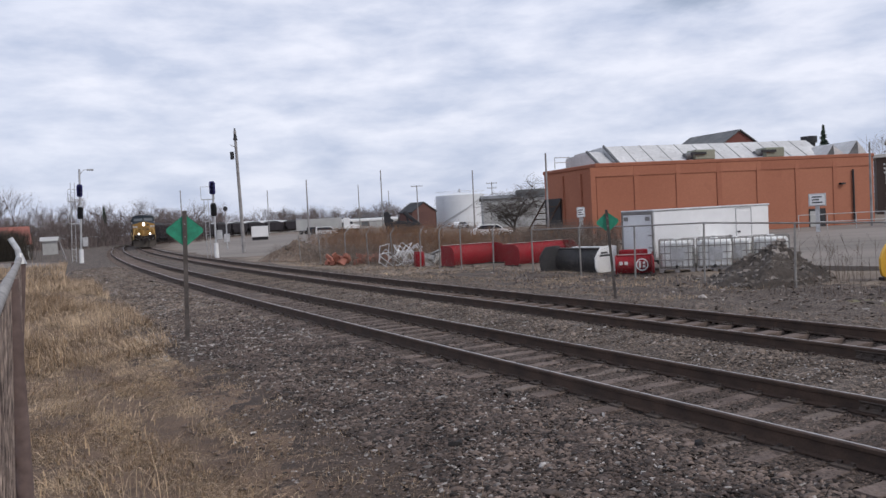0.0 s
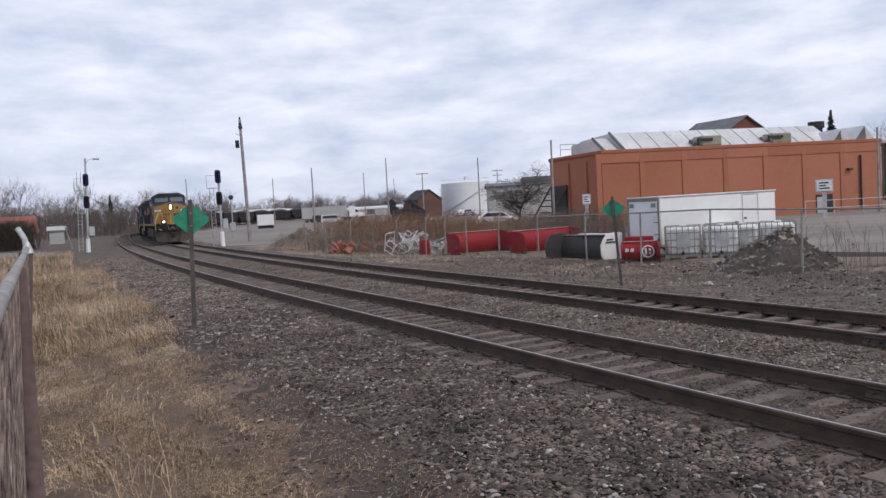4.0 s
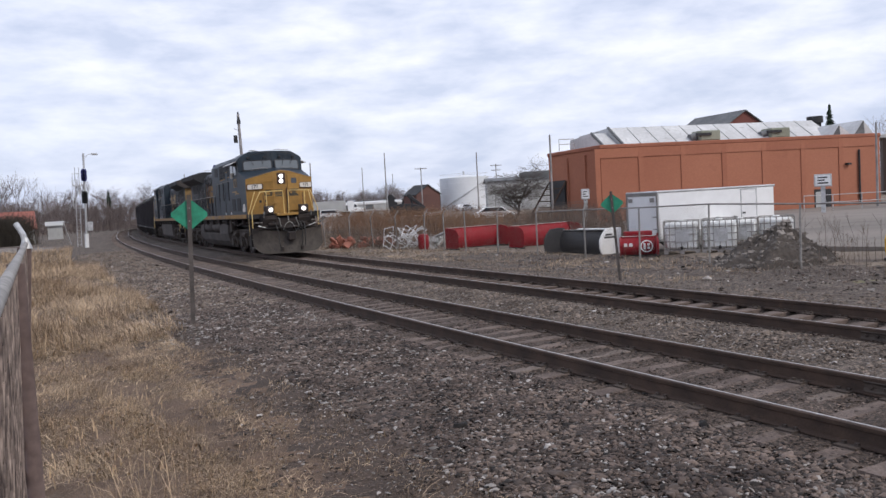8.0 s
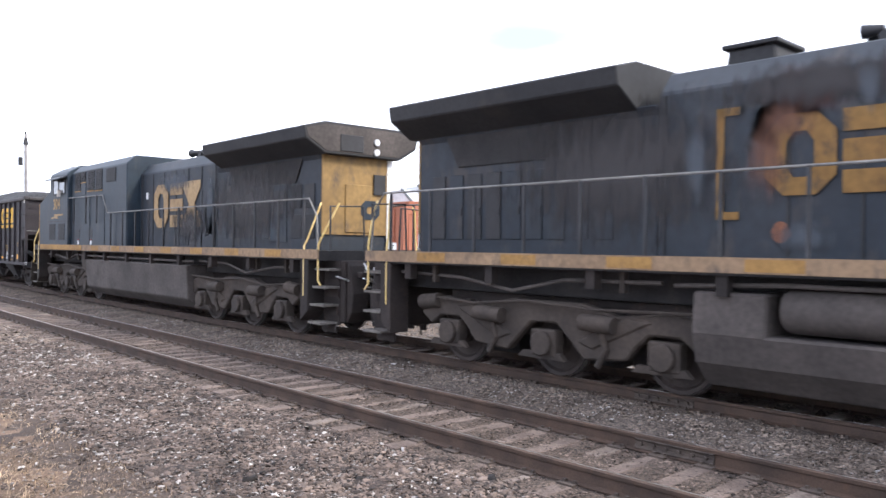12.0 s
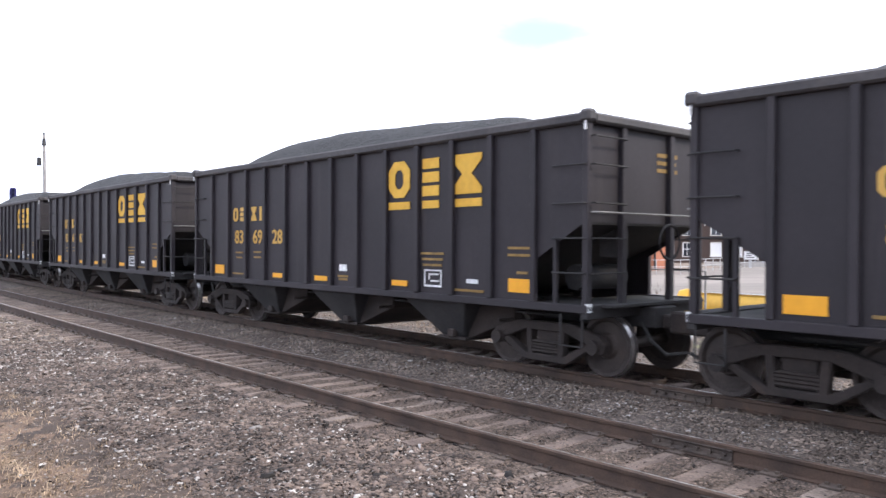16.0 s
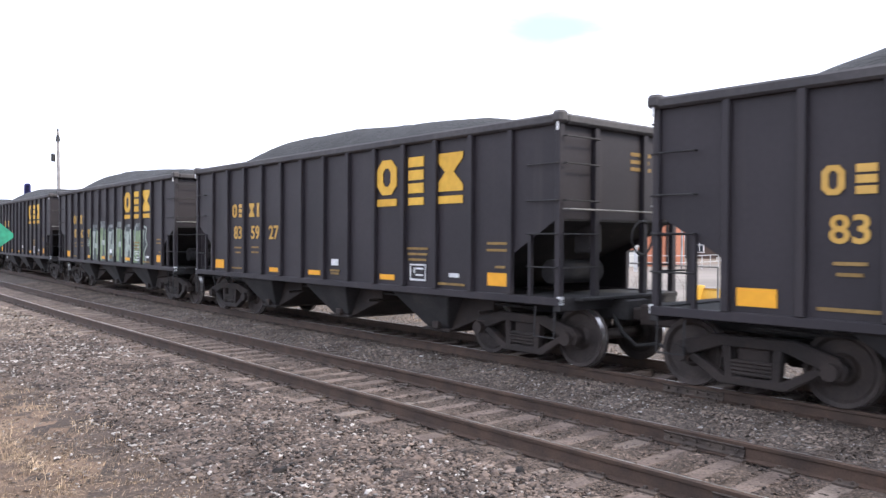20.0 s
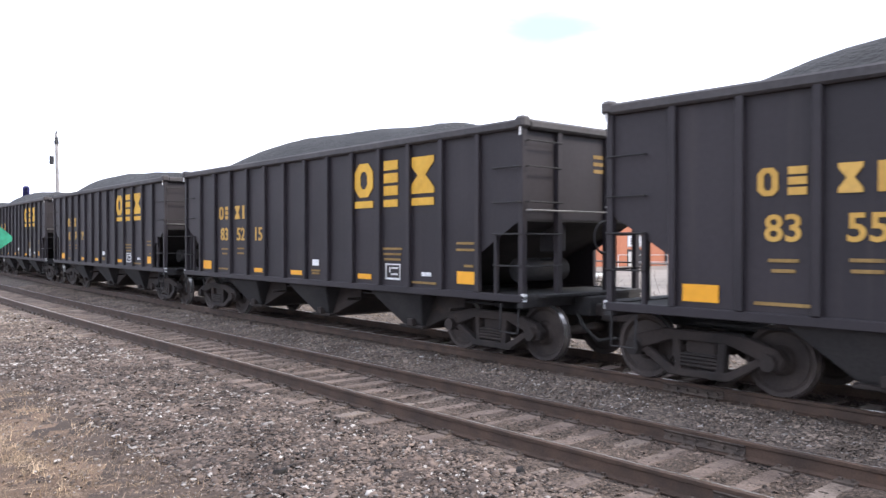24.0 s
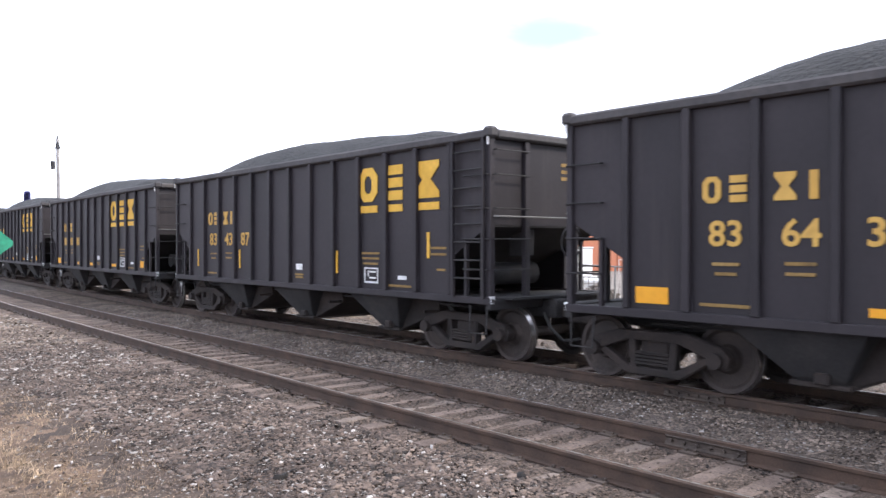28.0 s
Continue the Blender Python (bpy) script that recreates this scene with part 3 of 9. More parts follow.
def part(name, geo, mat, parent=None, label="", m=None, bevel=0.0, smooth=False, kind=""):
    me = geo if isinstance(geo, bpy.types.Mesh) else geo.mesh(name, mat, bevel, smooth)
    ob = new(name, me)
    if parent is not None:
        ob.parent = parent
    if m is not None:
        ob.matrix_basis = m
    return tagged(ob, label, kind=kind)


def thing(name, label, category, m=None, group="", kind=""):
    ob = new(name)
    if m is not None:
        ob.matrix_basis = m
    return tagged(ob, label, category, group, kind)


def words(text, size, mat, name="lettering", bold=0.0, squeeze=1.0):
    """Flat letters as a mesh, reading along +x on the plane y = 0, seen from -y, centred at the origin."""
    cu = bpy.data.curves.new(name, "FONT")
    cu.body, cu.size, cu.align_x, cu.align_y, cu.offset = text, size, "CENTER", "CENTER", bold
    cu.resolution_u = 3
    cu.extrude = 0.004
    tmp = new(name, cu)
    bpy.context.view_layer.update()
    me = bpy.data.meshes.new_from_object(tmp.evaluated_get(bpy.context.evaluated_depsgraph_get()))
    bpy.data.objects.remove(tmp)
    me.transform(Matrix.Rotation(radians(90), 4, "X") @ Matrix.Diagonal((squeeze, 1, 1, 1)))
    me.materials.clear()
    me.materials.append(mat)
    return me


# ---------------------------------------------------------------- the line of the railway
# Centre line of the far track by distance s; it runs straight past the camera, then bends behind the yard.
def centre_line():
    pts = [(11.769 - 0.52794 * y + 0.00093724 * y * y - 1.36559e-6 * y ** 3, y) for y in range(0, 121, 2)]
    first = [(11.769 + 0.52794 * y, -y) for y in range(90, 0, -2)]
    knots = [pts[-2], pts[-1], (-50.2, 148), (-57.0, 176), (-61.2, 206), (-62.3, 236), (-59.5, 268), (-51.5, 300), (-37, 330), (-15, 358), (18, 384), (60, 402), (110, 412), (165, 416), (230, 414), (310, 406)]
    tail = []
    for a, b, c, d in zip(knots, knots[1:], knots[2:], knots[3:] + [knots[-1]]):
        for i in range(1, 13):
            t = i / 12
            tail.append(tuple(0.5 * (2 * q + (r - p) * t + (2 * p - 5 * q + 4 * r - w) * t * t + (3 * q - p - 3 * r + w) * t ** 3)
                              for p, q, r, w in zip(a, b, c, d)))
    return np.array(first + pts + tail)


LINE = centre_line()
LINE_S = np.concatenate([[0], np.cumsum(np.hypot(*np.diff(LINE, axis=0).T))])
LINE_S -= np.interp(0.0, LINE[:80, 1], LINE_S[:80])
GAP = 3.737


def on_line(s, off=0.0):
    """Place on the line at s, and the unit way along it (growing s); off to the right (away from the camera)."""
    def at(q):
        return np.array([np.interp(q, LINE_S, LINE[:, 0]), np.interp(q, LINE_S, LINE[:, 1])])
    p = (at(s - 1.5) + at(s) * 2 + at(s + 1.5)) / 4
    d = at(s + 2) - at(s - 2)
    d = d / np.hypot(*d)
    return p + np.array([d[1], -d[0]]) * off, d


S_MIN, S_MAX = -85.0, 430.0


def lateral(x, y):
    """Signed distance from the far track's centre line (negative on the camera's side), near the camera."""
    yy = np.clip(y, -80, 240)
    xc = np.interp(yy, LINE[:200, 1], LINE[:200, 0])
    sl = (np.interp(yy + 1, LINE[:200, 1], LINE[:200, 0]) - np.interp(yy - 1, LINE[:200, 1], LINE[:200, 0])) / 2
    return (x - xc) / np.sqrt(1 + sl * sl)


GROUND_Z = -0.38


def smooth(a, b, v):
    t = np.clip((v - a) / (b - a), 0, 1)
    return t * t * (3 - 2 * t)


def ground_z(x, y):
    """Height of the ground: a ballast bed round both tracks, a slight ditch beyond, gentle unevenness."""
    x, y = np.asarray(x, float), np.asarray(y, float)
    q = lateral(x, y)
    bed = smooth(-11.0, -5.6, q) * (1 - smooth(1.9, 4.4, q))
    z = GROUND_Z + bed * 0.168
    z = z + 0.024 * (1 - smooth(1.05, 1.5, np.abs(q + GAP))) + 0.082 * (1 - smooth(1.3, 2.3, np.abs(q))) - 0.135 * (1 - smooth(0.50, 0.80, np.abs(q)))
    z = z + 0.03 * np.sin(x * 1.7 + y * 0.6) * np.cos(y * 1.3 - x * 0.4) * (1 - bed)
    z = z + 0.05 * np.sin(x * 0.45 + 1.0) * np.cos(y * 0.37) * (1 - bed)
    return z


def grid_ground():
    """One sheet to the horizon, finest near the camera."""
    def ticks(lo, hi, fine_lo, fine_hi, step):
        mid = list(np.arange(fine_lo, fine_hi, step))
        out, d, v = [], step, fine_hi
        while v < hi:
            out.append(v)
            d *= 1.22
            v += d
        out.append(hi)
        low, d, v = [], step, fine_lo
        while v > lo:
            d *= 1.22
            v -= d
            low.append(max(v, lo))
        return np.array(low[::-1] + mid + out)
    xs, ys = ticks(-2500, 2500, -30, 26, 0.22), ticks(-400, 4200, 0, 52, 0.22)
    X, Y = np.meshgrid(xs, ys)
    Z = ground_z(X, Y)
    near = np.exp(-((X / 30) ** 2 + ((Y - 18) / 30) ** 2))
    Z = Z + np.random.default_rng(3).normal(0, 0.012, Z.shape) * near
    nx, ny = len(xs), len(ys)
    idx = np.arange(nx * ny).reshape(ny, nx)
    f = np.stack([idx[:-1, :-1], idx[:-1, 1:], idx[1:, 1:], idx[1:, :-1]], -1).reshape(-1, 4)
    v = np.stack([X, Y, Z], -1).reshape(-1, 3)
    return v, f, X, Y


gv, gf, GX, GY = grid_ground()
me = bpy.data.meshes.new("ground")
me.from_pydata(gv.tolist(), [], gf.tolist())
for m_ in (EARTH, BALLAST, TURF, GREEN_GRASS, DIRT, CRIB, BALLAST_DUSTY):
    me.materials.append(m_)
cxm, cym = gv[gf].mean(1)[:, 0], gv[gf].mean(1)[:, 1]
qm = lateral(cxm, cym)
wob = 0.55 * np.sin(cxm * 0.9 + cym * 0.35) + 0.5 * np.sin(cym * 0.55 - cxm * 0.3 + 1.0) + np.random.default_rng(5).normal(0, 0.35, len(qm))
kinds = np.zeros(len(qm), int)
stone_edge = np.interp(cym, (4, 8, 11, 14, 20, 30, 75), (-7.4, -7.2, -6.9, -6.9, -7.0, -7.6, -8.9))
turf_edge = np.interp(cym, (4, 10, 15, 20, 46, 75), (-8.1, -8.3, -8.2, -7.4, -8.3, -9.0))
kinds[(qm > stone_edge + wob * 0.35) & (qm < 3.6 + wob * 0.4)] = 1
kinds[(qm <= stone_edge + wob * 0.35)] = 4
kinds[np.abs(qm + GAP) < 1.25 + wob * 0.12] = 5
kinds[(qm <= turf_edge + wob * 0.5)] = 2
kinds[(cym > 50 + 2 * wob) & (qm <= -4.6) & (qm > -30 + 3 * wob)] = 6
kinds[(kinds == 1) & (cym > 26 + 3 * wob)] = 6
kinds[(qm > 6.0 + 0.4 * wob) & (qm < 8.3 + 0.5 * wob) & (cym < 17 + wob) & (cym > -30)] = 3
kinds[(kinds == 1) & (qm > -2.5 + 0.1 * wob)] = 6
kinds[(kinds == 0) & (qm > 3) & (qm < 10 + wob) & (cym < 34 + wob)] = 6
me.polygons.foreach_set("material_index", kinds.tolist())
me.polygons.foreach_set("use_smooth", [True] * len(kinds))
ground = tagged(new("ground", me), "gravelly railway ground with dry turf and bare earth", "ground", kind="structure")

# ---------------------------------------------------------------- tracks
RAIL_PROFILE = [(-0.075, -0.175), (0.075, -0.175), (0.075, -0.163), (0.014, -0.148), (0.011, -0.052), (0.035, -0.040), (0.037, -0.008),
                (0.028, 0.0), (0.002, 0.001), (-0.028, 0.0), (-0.037, -0.008), (-0.035, -0.040), (-0.011, -0.052), (-0.014, -0.148), (-0.075, -0.163)]


def rail(name, off, z, parent, s0, s1, label):
    ss = np.concatenate([np.arange(s0, 60, 1.0), np.arange(60, s1, 4.0)])
    vs, fs, mi = [], [], []
    n = len(RAIL_PROFILE)
    for s in ss:
        p, d = on_line(s, off)
        nrm = np.array([d[1], -d[0]])
        vs += [(p[0] + nrm[0] * a, p[1] + nrm[1] * a, z + b) for a, b in RAIL_PROFILE]
    for i in range(len(ss) - 1):
        for k in range(n):
            a, b = i * n + k, i * n + (k + 1) % n
            fs.append((b, a, a + n, b + n))
            mi.append(1 if k in (7,) else 0)
    me = bpy.data.meshes.new(name)
    me.from_pydata(vs, [], fs)
    me.materials.append(RAIL_SIDE)
    me.materials.append(RAIL_TOP)
    me.polygons.foreach_set("material_index", mi)
    ob = new(name, me)
    ob.parent = parent
    return tagged(ob, label)


def tie_meshes():
    out = []
    rng = random.Random(11)
    for k in range(7):
        g = Geo()
        h = 0.105 + rng.uniform(-0.008, 0.006)
        L = 1.29 + rng.uniform(-0.05, 0.06)
        n = 6
        vs, fs = [], []
        for i in range(n + 1):
            x = -L + 2 * L * i / n
            for yy, zz in ((-h, -0.15), (h, -0.15), (h, -0.012), (h - 0.014, 0.0), (-h + 0.014, 0.0), (-h, -0.012)):
                vs.append((x, yy + rng.uniform(-0.006, 0.006), zz + (rng.uniform(-0.007, 0.004) if zz > -0.1 else 0)))
        for i in range(n):
            for j in range(6):
                a, b = i * 6 + j, i * 6 + (j + 1) % 6
                fs.append((a, b, b + 6, a + 6))
        fs += [tuple(range(5, -1, -1)), tuple(range(n * 6, n * 6 + 6))]
        g.add(vs, fs)
        out.append(g.mesh("tie", TIE if k < 5 else TIE_PALE))
    return out


TIES = tie_meshes()


def track(name, label, off, z, pale_every, tie_drop):
    t = thing(name, label, "railway track", kind="structure")
    rail("rail", off - 0.7525, z, t, S_MIN, S_MAX, "rust-brown steel rail with a worn bright head")
    rail("rail", off + 0.7525, z, t, S_MIN, S_MAX, "rust-brown steel rail with a worn bright head")
    rng = random.Random(hash(off) % 97)
    plates, far = Geo(), Geo()
    s, count = -3.0, 0
    while s < 290:
        p, d = on_line(s, off)
        ang = math.degrees(math.atan2(-d[0], d[1])) + rng.uniform(-1.2, 1.2)
        m = pose(p[0] + rng.uniform(-.02, .02), p[1], z - 0.178 - tie_drop + rng.uniform(-0.006, 0.006), rng.uniform(-.6, .6), rng.uniform(-.4, .4), ang)
        if s < 92:
            k = rng.randrange(5) if rng.random() > (pale_every if s > 10.5 else 0.42) else 5 + rng.randrange(2)
            ob = new("tie", TIES[k])
            ob.parent, ob.matrix_basis = t, m
        else:
            k0 = len(far.v)
            far.box(-1.3, 1.3, -0.11, 0.11, -0.15, 0.0)
            far.move(m, k0)
        if s < 60:
            for e in (-0.7525, 0.7525):
                k0 = len(plates.v)
                plates.box(e - 0.17, e + 0.17, -0.095, 0.095, 0.0, 0.02)
                for sx, sy in ((-0.095, 0.05), (0.095, -0.05), (-0.095, -0.06), (0.095, 0.06)):
                    plates.box(e + sx - 0.016, e + sx + 0.016, sy - 0.016, sy + 0.016, 0.02, 0.045)
                plates.move(m, k0)
        s += 0.52 + rng.uniform(-0.03, 0.03)
    part("tie_plates", plates, IRON, t, "rusted tie plates with spikes", kind="stuff")
    part("far_ties", far, TIE, t, "weathered wooden ties", kind="stuff")
    return t


near_track = track("near_track", "near railway track with weathered wooden ties", -GAP, 0.0, 0.06, 0.0)
far_track = track("far_track", "far railway track that carries the coal train", 0.0, 0.04, 0.0, 0.0)


def joint(s, off, side, t, z):
    """A bolted splice: angle bars on the rail's two faces."""
    p, d = on_line(s, off)
    ang = math.degrees(math.atan2(d[1], d[0]))
    g = Geo()
    for q in (-1, 1):
        g.prism([(q * 0.012, -0.145), (q * 0.05, -0.148), (q * 0.042, -0.125), (q * 0.026, -0.11), (q * 0.026, -0.075), (q * 0.045, -0.05), (q * 0.034, -0.042), (q * 0.012, -0.05)], -0.46, 0.46, "x")
        for i in range(6):
            g.disc((-0.38 + i * 0.152, q * 0.045, -0.095), (0, 1, 0), 0.02, 0.045, 6)
    b = part("joint_bar", g, IRON, t, "bolted rusty splice bar", m=pose(p[0], p[1], z, 0, 0, ang))
    return b


joint(9.8, -GAP + 0.7525, 1, near_track, 0.0)
joint(8.35, -GAP - 0.7525, 1, near_track, 0.0)
joint(11.3, -0.7525, 1, far_track, 0.04)


# ---------------------------------------------------------------- loose stone and grass
def stones(name, count, place, size, mat, label, seed):
    """Scattered angular stones: an octahedron with cut corners each, all in one mesh."""
    rng = np.random.default_rng(seed)
    xy = place(rng, count)
    n = len(xy)
    base = np.array([(1, 0, 0), (-1, 0, 0), (0, 1, 0), (0, -1, 0), (0, 0, 1), (0, 0, -1), (.62, .62, .5), (-.62, .6, .45), (-.6, -.62, .5), (.6, -.6, .5)], float)
    tri = np.array([(4, 0, 6), (4, 6, 2), (4, 2, 7), (4, 7, 1), (4, 1, 8), (4, 8, 3), (4, 3, 9), (4, 9, 0), (6, 0, 2), (7, 2, 1), (8, 1, 3), (9, 3, 0)])
    v = np.repeat(base[None], n, 0)
    v = v * (1 + rng.uniform(-0.46, 0.46, v.shape))
    sc = size * np.exp(rng.normal(0, 0.38, (n, 1, 1))) * np.array([1.32, 0.80, 0.55])
    v = v * sc
    a = rng.uniform(0, 6.283, n)
    tilt = rng.normal(0, 0.5, n)
    ca, sa, ct, st = np.cos(a)[:, None], np.sin(a)[:, None], np.cos(tilt)[:, None], np.sin(tilt)[:, None]
    x, y, z = v[..., 0], v[..., 1], v[..., 2]
    y, z = y * ct - z * st, y * st + z * ct
    x, y = x * ca - y * sa, x * sa + y * ca
    gz = ground_z(xy[:, 0], xy[:, 1])
    zz = z + (gz + 0.3 * size)[:, None]
    out = np.stack([x + xy[:, :1], y + xy[:, 1:2], zz], -1).reshape(-1, 3)
    f = (tri[None] + (np.arange(n) * 10)[:, None, None]).reshape(-1, 3)
    me = bpy.data.meshes.new(name)
    me.vertices.add(len(out))
    me.vertices.foreach_set("co", out.ravel())
    me.loops.add(len(f) * 3)
    me.loops.foreach_set("vertex_index", f.ravel())
    me.polygons.add(len(f))
    me.polygons.foreach_set("loop_start", np.arange(0, len(f) * 3, 3))
    me.materials.append(mat)
    me.update()
    return tagged(new(name, me), label, "gravel", kind="stuff")


def strip(q0, q1, s0, s1, power=1.0, soft=0.0):
    """Random places between two distances from the line, denser towards s0."""
    def place(rng, n):
        s = s0 + (s1 - s0) * rng.random(n) ** power
        q = rng.uniform(q0, q1, n)
        if soft:
            q = q1 - (q1 - q0) * rng.random(n) ** soft
        px = np.interp(s, LINE_S, LINE[:, 0])
        py = np.interp(s, LINE_S, LINE[:, 1])
        dx = np.interp(s + 1, LINE_S, LINE[:, 0]) - px
        dy = np.interp(s + 1, LINE_S, LINE[:, 1]) - py
        k = np.hypot(dx, dy)
        return np.stack([px + dy / k * q, py - dx / k * q], -1)
    return place


# shoulder of the near track, where the stones are largest
stones("shoulder_gravel", 64000, strip(-7.35, -4.95, 7.0, 28, power=1.1, soft=1.15), 0.0185, STONE, "coarse brown-grey crushed stone beside the track", 1)
stones("shoulder_gravel_far", 20000, strip(-8.2, -4.95, 24, 66, power=1.2), 0.028, STONE_DUSTY, "coarse brown-grey crushed stone beside the track", 2)
stones("between_gravel", 34000, strip(-2.7, -0.95, 6, 46, power=1.2), 0.0165, STONE_DUSTY, "dusty crushed stone between the tracks", 3)
stones("near_crib_gravel", 24000, strip(-GAP - 1.3, -GAP + 1.3, 6, 28, power=1.15), 0.0125, STONE, "dusty stone between the ties", 4)
stones("far_crib_gravel", 6500, strip(-1.2, 1.2, 7, 34, power=1.2), 0.016, STONE_DUSTY, "dusty stone between the ties", 5)
stones("far_shoulder_gravel", 10000, strip(1.0, 4.6, 5, 46, power=1.2), 0.020, STONE_DUSTY, "brown-grey crushed stone on the far shoulder", 6)
stones("pale_stones", 9500, strip(-7.4, -4.95, 7.0, 30, power=1.0), 0.0155, PALE_STONE, "scattered pale limestone chips", 7)
stones("pale_stones_far", 5200, strip(-8.2, -4.95, 20, 66, power=1.1), 0.022, PALE_STONE, "scattered pale limestone chips", 13)
stones("pale_stones_between", 4600, strip(-2.7, -1.0, 6, 34, power=1.1), 0.0125, PALE_STONE, "scattered pale limestone chips", 8)
stones("dirt_chips", 9000, strip(-8.7, -6.6, 8.0, 24, power=1.1, soft=1.5), 0.0125, STONE, "small chips in the dirt", 9)
stones("yard_chips", 5500, strip(4.6, 9.5, 6, 60, power=1.1), 0.026, STONE, "broken stone and debris by the yard fence", 11)
stones("pale_yard_chips", 900, strip(4.6, 9.0, 6, 60, power=1.1), 0.024, PALE_STONE, "pale litter and chips by the yard fence", 12)
stones("pale_dirt_chips", 2200, strip(-8.4, -6.6, 8.0, 24, power=1.1), 0.010, PALE_STONE, "small pale chips in the dirt", 10)


def blades(name, count, place, height, spread, mat, label, seed, width=0.006, lift=None):
    """Bent grass blades of two quads each, all in one mesh."""
    rng = np.random.default_rng(seed)
    xy = place(rng, count)
    n = len(xy)
    h = height * np.exp(rng.normal(0, 0.4, n))
    a = 1.6 * np.sin(xy[:, 0] * 0.9 + seed) + 1.8 * np.cos(xy[:, 1] * 0.8 - seed) + rng.normal(0, 0.9, n)
    lean = np.abs(rng.normal(0, spread, n))
    w = width * rng.uniform(0.6, 1.5, n)
    dx, dy = np.cos(a), np.sin(a)
    b = a + rng.uniform(0.8, 2.2, n)
    wx, wy = np.cos(b) * w, np.sin(b) * w
    z0 = ground_z(xy[:, 0], xy[:, 1]) - 0.01 + (0 if lift is None else lift(xy))
    rows = []
    for t, k in ((0, 1.0), (0.55, 0.8), (1.0, 0.12)):
        px = xy[:, 0] + dx * lean * h * t * t
        py = xy[:, 1] + dy * lean * h * t * t
        pz = z0 + h * t * (1 - np.minimum(0.28 * lean, 0.8) * t)
        for q in (-1, 1):
            rows.append(np.stack([px + wx * q * k, py + wy * q * k, pz], -1))
    v = np.stack(rows, 1).reshape(-1, 3)
    base = (np.arange(n) * 6)[:, None]
    f = np.concatenate([base + np.array([[0, 1, 3, 2]]), base + np.array([[2, 3, 5, 4]])], 0)
    me = bpy.data.meshes.new(name)
    me.vertices.add(len(v))
    me.vertices.foreach_set("co", v.ravel())
    me.loops.add(len(f) * 4)
    me.loops.foreach_set("vertex_index", f.ravel())
    me.polygons.add(len(f))
    me.polygons.foreach_set("loop_start", np.arange(0, len(f) * 4, 4))
    me.materials.append(mat)
    me.update()
    return tagged(new(name, me), label, "grass", kind="stuff")


def patches(place, seed, keep=0.5, size=1.4):
    """Keeps only places inside soft-edged clumps."""
    def inner(rng, n):
        xy = place(rng, int(n / keep))
        k = (np.sin(xy[:, 0] * 2.1 / size + seed) * np.cos(xy[:, 1] * 1.7 / size + seed * 2) + 0.6 * np.sin(xy[:, 0] * 4.3 / size + xy[:, 1] * 3.1 / size + seed)
             + rng.normal(0, 0.45, len(xy)))
        return xy[np.argsort(-k)[:n]]
    return inner


blades("short_dry_grass", 76000, patches(strip(-11.8, -8.3, 8.0, 19, power=1.0, soft=0.95), 1.0, 0.55, 0.7), 0.055, 2.0, STRAW, "short matted dry grass", 21, 0.0026)
blades("short_grass_beyond", 30000, patches(strip(-12.5, -7.9, 18, 28), 1.0, 0.6, 0.8), 0.065, 1.8, STRAW, "short matted dry grass", 31, 0.0034)
blades("turf_tufts", 1500, patches(strip(-11.5, -7.8, 8, 22, power=1.2), 5.0, 0.3, 0.6), 0.08, 1.6, STRAW, "loose tufts of dry grass", 28, 0.0026)
blades("sparse_dirt_grass", 3500, patches(strip(-8.6, -7.3, 8, 18), 7.0, 0.5, 0.6), 0.05, 1.9, STRAW, "sparse dry grass in the dirt", 29, 0.0026)
blades("dirt_litter", 26000, patches(strip(-9.2, -7.0, 8, 21), 3.0, 0.7, 0.6), 0.030, 2.4, LITTER, "fine brown grass litter on the dirt", 33, 0.0018)
blades("matted_grass", 24000, strip(-20, -8.9, 13, 70, power=1.5), 0.09, 1.2, STRAW, "matted dry grass", 22, 0.007)
blades("tall_dry_grass", 42000, patches(strip(-15, -7.5, 21, 50), 2.0, 0.6), 0.27, 1.5, STRAW, "straw-coloured dead grass", 23, 0.0045)
blades("far_dry_grass", 12000, strip(-22, -8.5, 44, 84, power=1.2), 0.32, 0.7, STRAW, "straw-coloured dead grass", 24, 0.012)
blades("verge_grass", 9000, strip(5.6, 8.6, -20, 15), 0.06, 0.9, GREEN_GRASS, "short green verge grass", 26, 0.006)
blades("yard_edge_weeds", 11000, patches(strip(3.6, 8.8, 20, 62), 4.0, 0.5), 0.09, 1.5, STRAW, "dry weeds along the yard fence", 27, 0.006)
blades("fence_stalks", 130, patches(lambda rng, n: np.stack([rng.uniform(-2.85, -2.15, n), rng.uniform(4.3, 7.2, n)], -1), 6.0, 0.4), 0.34, 0.8, STRAW, "long dry stalks by the boundary fence", 30, 0.0028)


# ---------------------------------------------------------------- signs, signals and poles
def spot(az, d):
    return d * math.sin(radians(az)), d * math.cos(radians(az))


def facing(az, d, z=GROUND_Z, turn=0.0):
    """A pose on the ground at a bearing and distance: local x to the right, y away from the camera."""
    x, y = spot(az, d)
    return pose(x, y, z, 0, 0, -az + turn)


